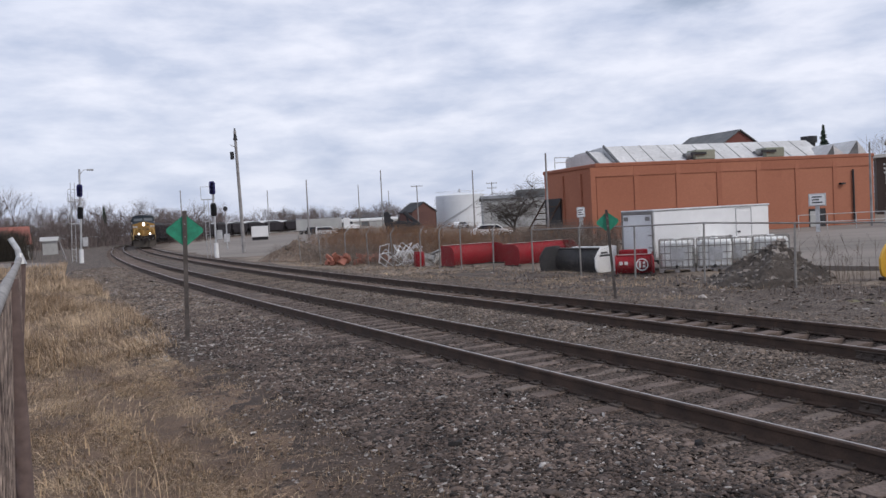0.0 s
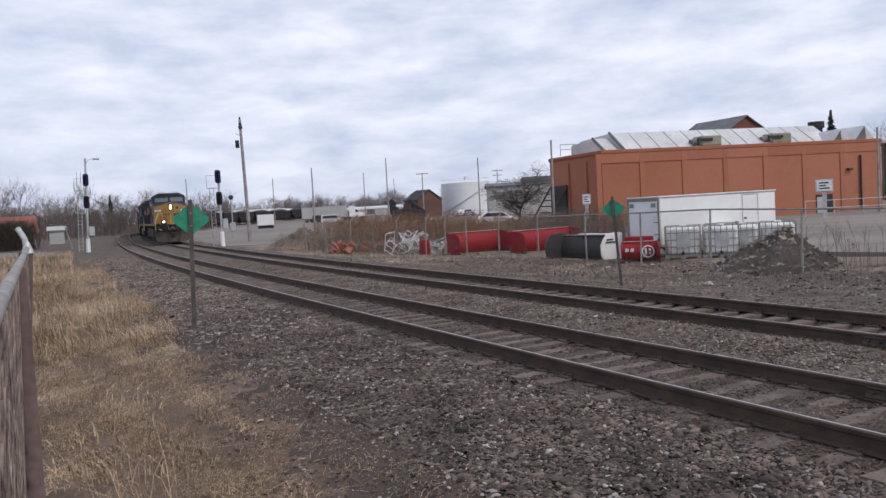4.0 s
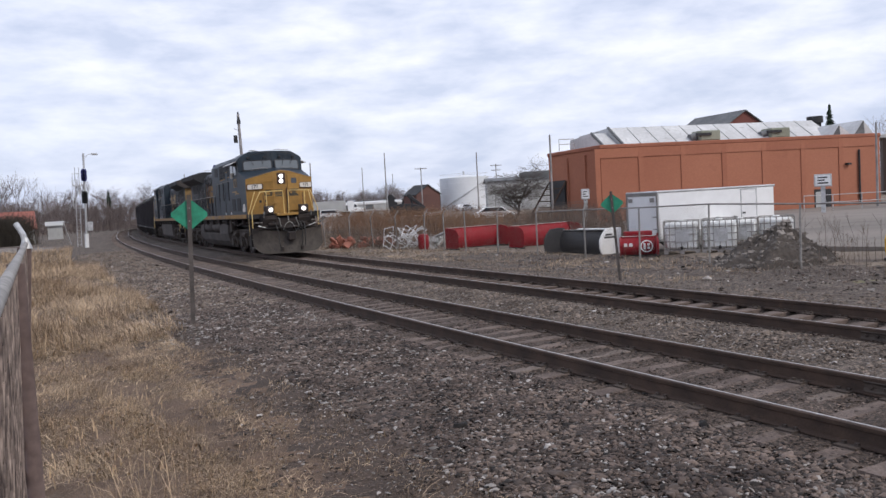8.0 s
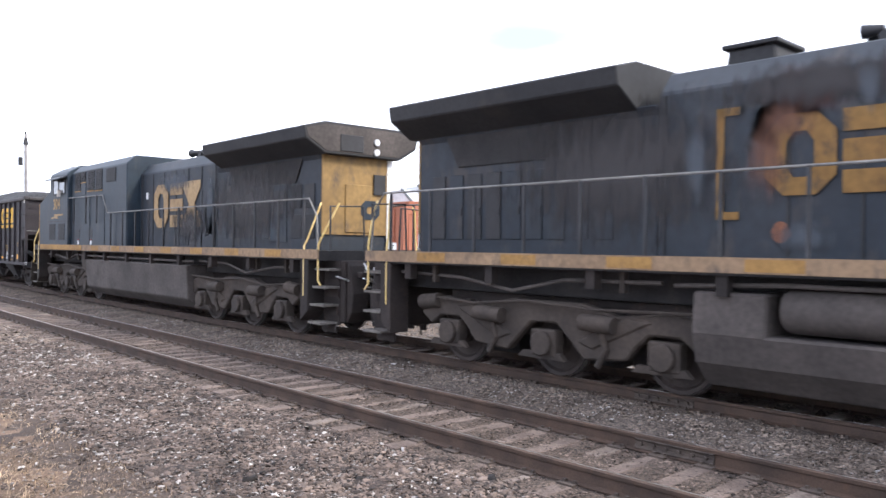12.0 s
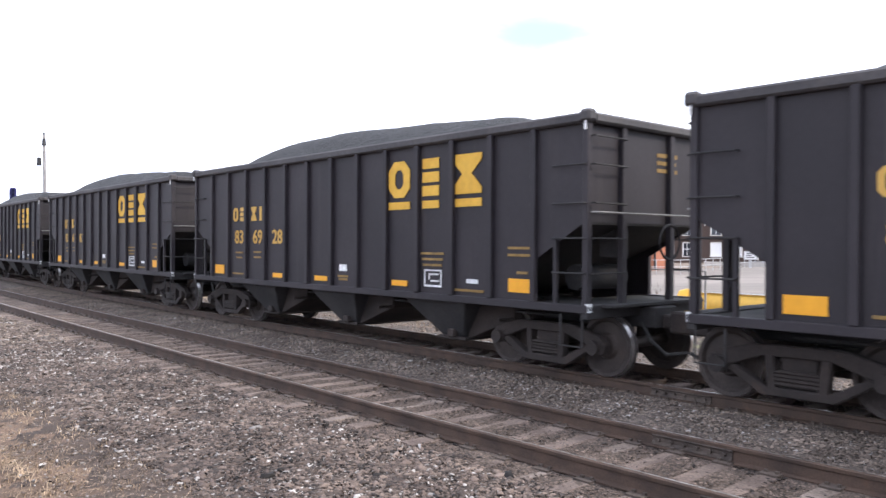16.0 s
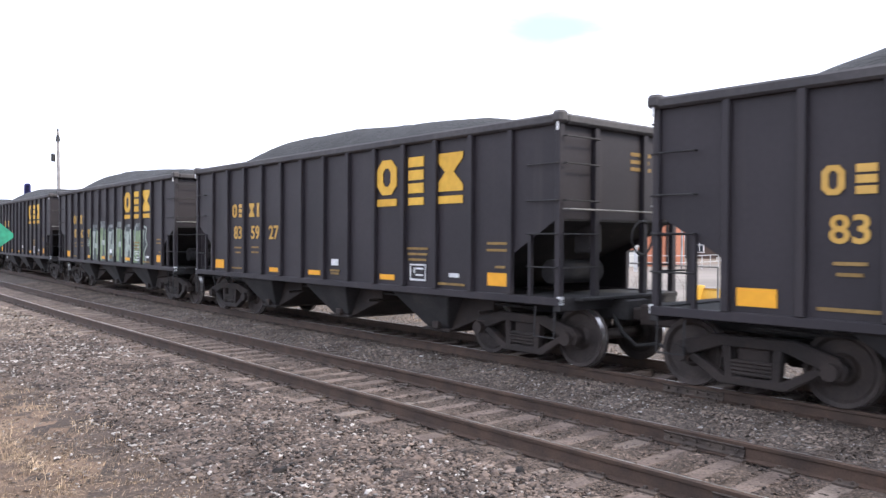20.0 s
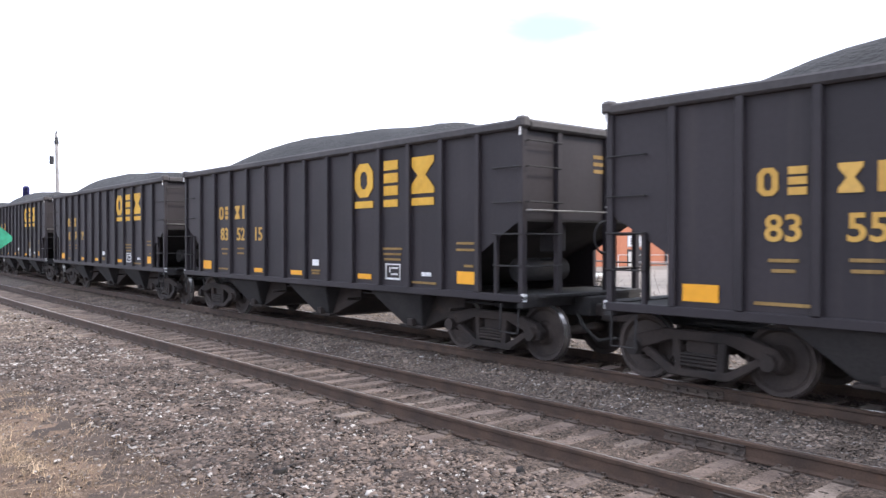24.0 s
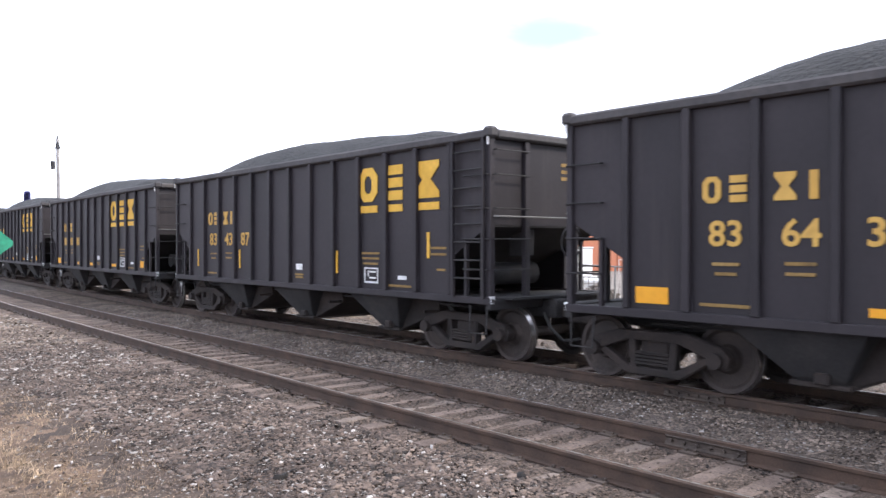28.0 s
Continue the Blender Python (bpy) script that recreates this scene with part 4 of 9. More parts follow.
def diamond_sign(x, y, height, size, label, rx=0.0, ry=0.0, rz=0.0):
    """Back of a diamond-shaped sign on a steel channel post."""
    s = thing("diamond_sign", label, "railway sign", pose(x, y, ground_z(x, y) - 0.02, rx, ry, rz))
    w = 0.066 * size
    g = Geo().box(-w, w, -0.05, -0.042, 0, height).box(-w, 0.008 - w, -0.042, 0.0, 0, height).box(w - 0.008, w, -0.042, 0.0, 0, height)
    part("post", g, POST_STEEL, s, "brown steel channel post")
    zc, h, c = height - size * 0.62, size * 0.5, size * 0.06
    out = [(c, -h + c * .6), (h - c * .6, -c), (h - c * .6, c), (c, h - c * .6), (-c, h - c * .6), (-h + c * .6, c), (-h + c * .6, -c), (-c, -h + c * .6)]
    part("diamond_plate", Geo().prism([(a * 1.18, zc + b * 1.0) for a, b in out], 0.002, 0.008), SIGN_GREEN, s, "green diamond plate")
    for z in (zc - size * 0.2, zc + size * 0.2):
        part("bolt", Geo().disc((0, -0.056, z), (0, 1, 0), 0.012, 0.016, 6), GALV, s)
    return s


diamond_sign(-4.86, 16.66, 2.72, 0.66, "green diamond railway sign on a brown steel post", 0, 2.2, 17)
diamond_sign(5.0, 19.9, 2.3, 0.50, "small green diamond railway sign on a leaning post", 0, -3.4, -14)


def signal_mast(az, d, height, heads, hood, label, lean=0.0, lamp=False):
    s = thing("signal_mast", label, "railway signal", facing(az, d, GROUND_Z) @ pose(0, 0, 0, 0, lean, 0))
    part("mast", Geo().tube([(0, 0, 0.3), (0, 0, height)], 0.085, 10), GALV, s, "galvanised mast", smooth=True)
    part("mast_base", Geo().tube([(0, 0, 0), (0, 0, 1.35)], 0.19, 12, 0.17), WHITE, s, "white painted base", smooth=True)
    part("relay_box", Geo().box(0.1, 0.55, -0.2, 0.2, 1.6, 2.4), GALV, s, bevel=0.03)
    for k, z in enumerate(heads):
        hd = part("signal_head", Geo().prism([(0.24, z - 0.54), (0.32, z - 0.42), (0.32, z + 0.38), (0.24, z + 0.54), (-0.08, z + 0.54), (-0.16, z + 0.38), (-0.16, z - 0.42), (-0.08, z - 0.54)], -0.3, -0.2), hood if k == 0 else BLACK, s,
                  "dark signal head with its background plate", pose(-0.1, 0, 0), bevel=0.02)
        for dz in (-0.3, 0.0, 0.3):
            part("lens_hood", Geo().tube([(0.08, -0.3, z + dz), (0.08, -0.58, z + dz)], 0.11, 12, cap=False), BLACK, hd)
    # ladder with platform
    g = Geo()
    for x in (-0.75, -0.42):
        g.tube([(x, 0.35, 0.2), (x, 0.15, height - 1.2)], 0.025, 6)
    n = int(height * 2.6)
    for i in range(n):
        z = 0.4 + (height - 1.8) * i / n
        g.tube([(-0.75, 0.34, z), (-0.42, 0.34, z)], 0.015, 5)
    part("ladder", g, GALV, s, "steel ladder")
    for z in heads:
        g = Geo().box(-0.95, 0.1, -0.1, 0.6, z - 0.95, z - 0.9)
        for x, y in ((-0.95, -0.1), (-0.95, 0.6), (0.1, 0.6)):
            g.tube([(x, y, z - 0.9), (x, y, z + 0.15)], 0.02, 5)
        g.tube([(-0.95, -0.1, z + 0.15), (-0.95, 0.6, z + 0.15), (0.1, 0.6, z + 0.15)], 0.02, 5)
        part("platform", g, GALV, s, "railed maintenance platform")
    if lamp:
        part("lamp_bracket", Geo().tube([(0, 0, height - 0.5), (0.3, 0, height - 0.1), (0.7, 0, height)], 0.03, 6), GALV, s)
        part("lamp", Geo().box(0.6, 1.15, -0.12, 0.12, height - 0.12, height + 0.04), GALV, s, "small floodlight", bevel=0.03)
    return s


signal_mast(-22.55, 76.7, 8.4, (6.5, 4.55), SIGNAL_BLUE, "tall galvanised signal mast with two dark heads and a white base", 2.2, True)
signal_mast(-13.95, 68.4, 6.2, (5.9, 4.1), SIGNAL_BLUE, "galvanised signal mast with two black heads and a white base", -0.2)


def small_signal(az, d):
    s = thing("dwarf_signal", "slim grey crossing signal on a thin post", "railway signal", facing(az, d))
    part("post", Geo().tube([(0, 0, 0), (0, 0, 4.7)], 0.07, 8), GALV, s)
    part("head", Geo().disc((0, 0, 4.9), (0, 1, 0), 0.28, 0.3, 14), BLACK, s)
    part("arm", Geo().tube([(0, 0, 3.2), (0.45, 0, 3.6), (0.45, 0, 4.2)], 0.05, 6), GALV, s)
    part("case", Geo().box(-0.35, 0.35, -0.2, 0.2, 0.9, 1.9), GALV, s, bevel=0.04)
    return s


small_signal(-13.2, 98)


def pole(name, az, d, height, r, label, lean=0.0, arms=(), mat=None, trafo=False, cat="utility pole"):
    p = thing(name, label, cat, facing(az, d) @ pose(0, 0, -0.02, 0, lean, 0))
    part("shaft", Geo().tube([(0, 0, 0), (0, 0, height * 0.5), (0, 0, height)], r, 10, r * 0.65), mat or POLE_WOOD, p, smooth=True)
    for z, w in arms:
        arm = part("crossarm", Geo().box(-w / 2, w / 2, -0.06, 0.06, z - 0.06, z + 0.06), mat or POLE_WOOD, p)
        for k in (-0.45, -0.2, 0.2, 0.45):
            part("insulator", Geo().tube([(k * w, 0, z + 0.06), (k * w, 0, z + 0.22)], 0.05, 8), GALV, arm)
    if trafo:
        part("transformer", Geo().tube([(-0.42, 0, height * 0.77), (-0.42, 0, height * 0.83)], 0.19, 14), BLACK, p, "dark transformer can", smooth=True)
        part("bracket", Geo().tube([(0, 0, height * 0.865), (-0.5, 0, height * 0.885)], 0.035, 6), GALV, p)
        part("pole_cap", Geo().tube([(0, 0, height - 0.9), (0, 0, height - 0.45), (0, 0, height + 0.25)], 0.22, 10, 0.06), BLACK, p)
    return p


pole("utility_pole", -12.1, 80.2, 12.0, 0.19, "leaning grey wooden utility pole with a dark transformer", -0.9, trafo=True)
pole("light_pole", -7.55, 120, 9.2, 0.13, "thin weathered wooden pole in the yard", 0.3)
pole("light_pole", -3.9, 128, 8.5, 0.09, "thin pale steel pole in the yard", 0.3, mat=FENCE_POST)
pole("light_pole", -2.25, 118, 10.0, 0.11, "slim pale lamp pole in the yard", 0.3, mat=FENCE_POST)
pole("light_pole", -1.75, 160, 8.5, 0.09, "slim pale lamp pole in the yard", 0.3, mat=FENCE_POST)
pole("utility_pole", 0.3, 150, 8.9, 0.13, "wooden pole with one crossarm", 0.4, arms=((8.7, 2.2),))
pole("utility_pole", 5.7, 170, 9.6, 0.14, "wooden pole with two crossarms", 0.4, arms=((9.3, 2.4), (8.3, 2.0)))
pole("light_pole", 4.35, 96, 8.0, 0.10, "slim dark wooden pole in the yard", 0.3)
pole("light_pole", -16.1, 140, 9.4, 0.11, "slim dark wooden pole in the yard", 0.0)
pole("light_pole", 9.62, 62, 7.0, 0.10, "dark light pole beside the brick works", 0.3)
pole("utility_pole", -10.3, 230, 13.0, 0.16, "thin wooden pole in the distance", 0.4)
pole("utility_pole", 30.45, 68, 6.4, 0.10, "brown post beside the brick works", 0.0)
pole("light_pole", 39.7, 62, 7.2, 0.07, "slim grey pole by the parking lot", 0.0, mat=FENCE_POST)

# ---------------------------------------------------------------- fences
def yard_fence():
    """Chain-link yard fence with barbed-wire arms along the far side of the line."""
    f = thing("yard_fence", "grey chain-link yard fence with leaning posts and barbed-wire arms", "fence", kind="structure")
    rng = random.Random(4)
    bases = [(-7.6, 52.5), (-5.9, 49.3), (-4.1, 46.1), (-2.6, 43.4), (-1.2, 41.0), (0.2, 38.6), (1.1, 37.2), (2.0, 35.2), (3.25, 33.4), (4.6, 31.2), (5.9, 28.3), (7.2, 25.9), (8.6, 23.4), (10.1, 20.8), (11.75, 18.2), (13.0, 15.2), (14.4, 12.6), (15.8, 10.0)]
    tops = []
    for i, (x, y) in enumerate(bases):
        z = float(ground_z(x, y)) - 0.03
        lean = Vector((rng.uniform(-0.09, 0.05), rng.uniform(-0.05, 0.05), 1.78 + rng.uniform(-0.05, 0.05)))
        p = Vector((x, y, z))
        t = p + lean
        tops.append(t)
        part("post", Geo().tube([p, t], 0.030, 8), FENCE_POST, f, "dull grey post", smooth=True)
        if i < 11:
            part("barb_arm", Geo().tube([t, t + Vector((0.20, 0.14, 0.30))], 0.026, 6), FENCE_POST, f, "angled barbed-wire arm")
    for i in range(9, 14):
        part("top_rail", Geo().tube([tops[i], tops[i + 1]], 0.024, 6), FENCE_POST, f, "thin top rail")
    for i in range(12):
        a, b = tops[i], tops[i + 1]
        g = Geo()
        n = int((b - a).length / 0.10)
        for k in range(-18, n):
            for sgn in (1, -1):
                u0, u1 = k / n, (k + 17) / n
                w0, w1 = (0.0, 1.0)
                if u0 < 0:
                    w0, u0 = -u0 / (u1 - u0), 0.0
                if u1 > 1:
                    w1, u1 = w0 + (1.0 - w0) * (1 - u0) / (u1 - u0), 1.0
                if u1 <= u0:
                    continue
                lo = lambda u, w: Vector((a.x + (b.x - a.x) * u, a.y + (b.y - a.y) * u, (a.z + (b.z - a.z) * u) - 1.72 * (1 - w if sgn > 0 else w)))
                g.tube([lo(u0, w0), lo(u1, w1)], 0.0016, 3, cap=False)
        part("chain_link", g, WIRE, f, "thin chain-link mesh", kind="stuff")
    for dz in (0.10, 0.20, 0.30):
        part("barbed_wire", Geo().tube([t + Vector((0.65 * dz, 0.45 * dz, dz)) for t in tops[:11]], 0.006, 4), WIRE, f)
    return f


yard_fence()


def camera_side_fence():
    """Tall rusty chain-link fence that ends at a brown terminal post."""
    f = thing("boundary_fence", "tall rusty chain-link boundary fence with a pale top rail", "fence", kind="structure")
    h = 1.885
    end = Vector((-2.49, 5.08, h))
    d = Vector((0.43, -0.903, 0)).normalized()
    start = end + d * 6.5
    base = end + Vector((-0.24, 0.02, -h - 0.42))
    part("terminal_post", Geo().tube([base, end + Vector((-0.01, 0, -0.02))], 0.042, 12), FENCE_RUST, f, "brown rusty terminal post", smooth=True)
    part("post_cap", Geo().tube([end + Vector((0, 0, -0.03)), end + Vector((0, 0, 0.04))], 0.04, 10, 0.015), GALV, f)
    part("top_rail", Geo().tube([end, start], 0.014, 10), FENCE_POST, f, "pale galvanised top rail", smooth=True)
    part("rail_end", Geo().tube([end + Vector((-0.06, 0.02, 0.13)), end + Vector((-0.01, 0, 0.06)), end + Vector((0.0, 0, -0.05))], 0.018, 8), GALV, f)
    g = Geo()
    L, H, step = 6.4, 2.1, 0.105
    n = int((L + H) / step)
    for k in range(n):
        u = k * step
        for sgn in (1, -1):
            a0, a1 = max(u - H, 0.0), min(u, L)
            if a1 <= a0:
                continue
            z0 = (u - a0) if sgn > 0 else H - (u - a0)
            z1 = (u - a1) if sgn > 0 else H - (u - a1)
            pts = []
            m = max(2, int((a1 - a0) / 0.5))
            for i in range(m + 1):
                t = i / m
                q = end + d * (a0 + (a1 - a0) * t)
                z = z0 + (z1 - z0) * t
                pts.append((q.x - 0.11 * (z / H) + 0.0, q.y, h - 0.03 - z))
            g.tube(pts, 0.0056, 4, cap=False)
    part("chain_link", g, WIRE_RUST, f, "rust-tinted chain-link mesh", kind="stuff")
    for s in (2.9, 5.8):
        q = end + d * s
        part("line_post", Geo().tube([(q.x, q.y, GROUND_Z - 0.1), (q.x, q.y, h)], 0.026, 10), FENCE_RUST, f, "brown line post", smooth=True)
    return f


camera_side_fence()


# ---------------------------------------------------------------- yard things beyond the tracks
def snow_pusher(m, w, h, mat, end_mats, label, emblem=False):
    """Box snow pusher: a curved mouldboard with rounded side plates and a rubber edge."""
    s = thing("snow_pusher", label, "snow plow", m, group="stored snow pushers")
    prof = [(0.0, 0.0), (-0.14, 0.2), (-0.18, 0.5), (-0.10, 0.8), (0.06, h)]
    prof = [(y, z * h / 1.0 if i < 4 else z) for i, (y, z) in enumerate(prof)]
    out = [(y, z) for y, z in prof] + [(y + 0.05, z) for y, z in reversed(prof)]
    part("mouldboard", Geo().prism([(y, z) for y, z in out], -w / 2, w / 2, "x"), mat, s, smooth=True)
    part("top_tube", Geo().tube([(-w / 2, 0.08, h), (w / 2, 0.08, h)], 0.05, 8), mat, s)
    # thin pale strip along the top tube
    part("worn_top_edge", Geo().box(-w / 2 + 0.05, w / 2 - 0.05, 0.02, 0.09, h + 0.04, h + 0.055), STONE_TRIM, s, "pale top edge")
    for k, end_mat in zip((-1, 1), end_mats):
        tall = 1.0 if end_mat is RED_PLOW else 1.14
        plate = [(0.16, 0.0), (-0.72, 0.0), (-0.95, 0.12), (-1.02, 0.3), (-1.02, h * 0.70), (-0.9, h * 0.9), (-0.68, h * tall), (-0.2, h * (tall + 0.04)), (0.16, h * tall)]
        part("side_plate", Geo().prism(plate, k * w / 2 - 0.03, k * w / 2 + 0.03, "x"), end_mat, s, bevel=0.012)
        part("wear_shoe", Geo().box(k * w / 2 - 0.08, k * w / 2 + 0.08, -0.95, 0.15, -0.02, 0.06), TRUCK_IRON, s)
    part("rubber_edge", Geo().box(-w / 2, w / 2, -0.03, 0.0, 0.0, 0.2), RUBBER, s)
    for k in range(5):
        x = -w / 2 + w * (k + 0.5) / 5
        part("rib", Geo().prism([(0.04, 0.1), (0.24, 0.15), (0.24, h * 0.7), (0.06, h * 0.95)], x - 0.02, x + 0.02, "x"), mat, s)
    part("coupling_frame", Geo().box(-0.5, 0.5, 0.2, 0.5, 0.25, 0.85), mat, s, bevel=0.03)
    if emblem:
        g = Geo().revolve([(0.22, -0.006), (0.22, 0.006), (0.175, 0.006), (0.175, -0.006), (0.22, -0.006)], 20)
        ring = part("round_emblem", g, WHITE, s, "white plain round emblem", pose(w * 0.22, -0.22, h * 0.52))
        part("emblem_bar", Geo().box(-0.11, -0.04, -0.006, 0.006, -0.11, 0.11), WHITE, ring)
        part("emblem_bar", Geo().box(0.02, 0.11, -0.006, 0.006, -0.10, -0.02), WHITE, ring)
        part("emblem_bar", Geo().box(0.02, 0.11, -0.006, 0.006, 0.02, 0.10), WHITE, ring)
        for x in (-0.45, -0.27):
            part("emblem_block", Geo().box(x - .06, x + .06, -0.004, 0.004, -.06, .06), WHITE, s, "white plain block", pose(0, -0.2, h * 0.62))
    return s


def yard_pose(x, y, rz):
    return pose(x, y, float(ground_z(x, y)) + 0.01, 0, 0, rz)


snow_pusher(yard_pose(2.62, 39.3, 30), 3.0, 1.0, RED_PLOW, (RED_PLOW, RED_PLOW), "red steel snow pusher on the yard ground")
snow_pusher(yard_pose(5.75, 37.8, 30), 3.5, 1.0, RED_PLOW, (RED_PLOW, RED_PLOW), "red steel snow pusher beside another")
black_pusher = snow_pusher(yard_pose(6.65, 31.1, -56), 3.0, 0.90, BLACK, (BLACK, WHITE), "black snow pusher with one white side plate")
part("top_lip", Geo().box(-0.6, 1.5, -0.06, 0.2, 0.945, 1.0), WHITE, black_pusher, "chipped white top lip", bevel=0.01)
for z, a, b in ((0.80, -0.72, -0.36), (0.70, -0.78, -0.22)):
    part("unreadable_line", Geo().box(1.531, 1.535, a, b, z - 0.035, z + 0.035), LOCO_DARK, black_pusher, "unreadable dark line")
snow_pusher(yard_pose(7.72, 27.9, -14), 1.25, 0.64, RED_PLOW, (RED_PLOW, RED_PLOW), "short red snow pusher with a white round emblem", True)
snow_pusher(yard_pose(15.35, 19.25, -57), 6.4, 0.84, YELLOW_PLOW, (YELLOW_PLOW, YELLOW_PLOW), "long yellow snow pusher beside the lot")


def cargo_trailer(m):
    """Enclosed white cargo trailer: back door to the left, side door near the front."""
    t = thing("cargo_trailer", "white enclosed cargo trailer with a side door", "trailer", m)
    w, l, h = 1.95, 5.5, 1.80
    z0 = 0.42
    part("box_body", Geo().box(0, l, 0, w, z0, z0 + h), WHITE, t, "white panelled box", bevel=0.05)
    part("roof_cap", Geo().box(-0.03, l + 0.03, -0.03, w + 0.03, z0 + h - 0.03, z0 + h + 0.05), GALV, t, bevel=0.03)
    part("rear_frame", Geo().box(-0.03, 0.0, 0, 0.08, z0, z0 + h).box(-0.03, 0.0, w - 0.08, w, z0, z0 + h).box(-0.03, 0, 0.08, w - 0.08, z0 + h - 0.12, z0 + h), FENCE_POST, t, "grey rear door frame")
    part("rear_door", Geo().box(-0.02, 0.005, 0.1, w - 0.1, z0 + 0.02, z0 + h - 0.14), WHITE, t, "white ramp door", bevel=0.01)
    for y in (0.3, w - 0.3):
        part("door_spring", Geo().box(-0.05, -0.02, y - 0.12, y + 0.12, z0 + h - 0.35, z0 + h - 0.2), FENCE_POST, t)
    for z in (z0 + 0.45, z0 + 0.9):
        part("hinge", Geo().box(-0.04, -0.02, 0.1, 0.3, z - .02, z + .02), FENCE_POST, t)
    x = 3.85
    part("side_door", Geo().box(x, x + 0.72, -0.012, 0.0, z0 + 0.12, z0 + 1.62), WHITE, t, bevel=0.008)
    g = Geo()
    for a, b, c, d in ((x - .03, x, z0 + .1, z0 + 1.74), (x + .72, x + .75, z0 + .1, z0 + 1.74), (x, x + .72, z0 + 1.72, z0 + 1.75), (x, x + .72, z0 + 0.09, z0 + 0.12)):
        g.box(a, b, -0.02, 0.0, c, d)
    part("door_trim", g, GALV, t)
    part("door_latch", Geo().box(x + 0.04, x + 0.16, -0.04, -0.01, z0 + 0.8, z0 + 0.86), BLACK, t)
    part("side_trim", Geo().box(0, l, -0.012, 0, z0, z0 + 0.09), GALV, t)
    for xx in (1.9, 2.65):
        for y in (0.02, w - 0.02):
            wheel = part("wheel", Geo().disc((xx, y, 0.33), (0, 1, 0), 0.33, 0.2, 20), RUBBER, t, smooth=True)
            part("rim", Geo().disc((xx, y + (-0.105 if y < 1 else 0.105), 0.33), (0, 1, 0), 0.19, 0.02, 14), GALV, wheel)
    part("fender", Geo().prism([(1.5, 0.5), (3.05, 0.5), (2.9, 0.78), (1.65, 0.78)], -0.16, 0.02), GALV, t, bevel=0.02)
    part("drawbar", Geo().tube([(l, 0.3, 0.45), (l + 1.2, w / 2, 0.45), (l, w - 0.3, 0.45)], 0.05, 6), BLACK, t)
    part("chassis", Geo().box(0.1, l, 0.15, w - 0.15, 0.34, z0), BLACK, t)
    part("rear_lamp", Geo().box(-0.05, -0.02, 0.02, 0.1, z0 + 0.2, z0 + 0.32), RED_PLOW, t, "red tail lamp")
    return t


cargo_trailer(yard_pose(8.72, 28.7, 20.0))


def ibc_tote(m):
    """Caged plastic tank on a pallet."""
    t = thing("ibc_tote", "white plastic tank in a galvanised wire cage on a pallet", "ibc tote", m, group="stored tank totes")
    part("bottle", Geo().box(-0.56, 0.56, -0.46, 0.46, 0.16, 1.08), PLASTIC, t, bevel=0.08, smooth=True)
    part("cap", Geo().disc((0, 0, 1.12), (0, 0, 1), 0.12, 0.1, 14), PLASTIC, t)
    part("pallet", Geo().box(-0.6, 0.6, -0.5, 0.5, 0.1, 0.15).box(-0.6, -0.45, -0.5, 0.5, 0, 0.1).box(0.45, 0.6, -0.5, 0.5, 0, 0.1).box(-0.08, 0.08, -0.5, 0.5, 0, 0.1), POLE_WOOD, t)
    for i in range(7):
        x = -0.59 + i * 0.197
        for y in (-0.49, 0.49):
            part("cage_bar", Geo().tube([(x, y, 0.15), (x, y, 1.14)], 0.016, 5), FENCE_POST, t)
    for i in range(5):
        y = -0.40 + i * 0.2
        for x in (-0.59, 0.59):
            part("cage_bar", Geo().tube([(x, y, 0.15), (x, y, 1.14)], 0.016, 5), FENCE_POST, t)
    for z in (0.2, 0.44, 0.68, 0.92, 1.14):
        part("cage_hoop", Geo().tube([(-0.59, -0.49, z), (0.59, -0.49, z), (0.59, 0.49, z), (-0.59, 0.49, z), (-0.59, -0.49, z)], 0.016, 5), FENCE_POST, t)
    part("label_plate", Geo().box(-0.2, 0.25, -0.505, -0.5, 0.4, 0.85), GALV, t)
    part("valve", Geo().tube([(0, -0.46, 0.22), (0, -0.62, 0.2)], 0.05, 10), BLACK, t)
    return t


first_tote = ibc_tote(yard_pose(9.25, 27.8, -20))
for x, y, r in ((10.45, 27.4, -20), (11.55, 28.3, -24), (12.7, 27.9, -24), (11.3, 29.6, -15)):
    copy_thing(first_tote, yard_pose(x, y, r))


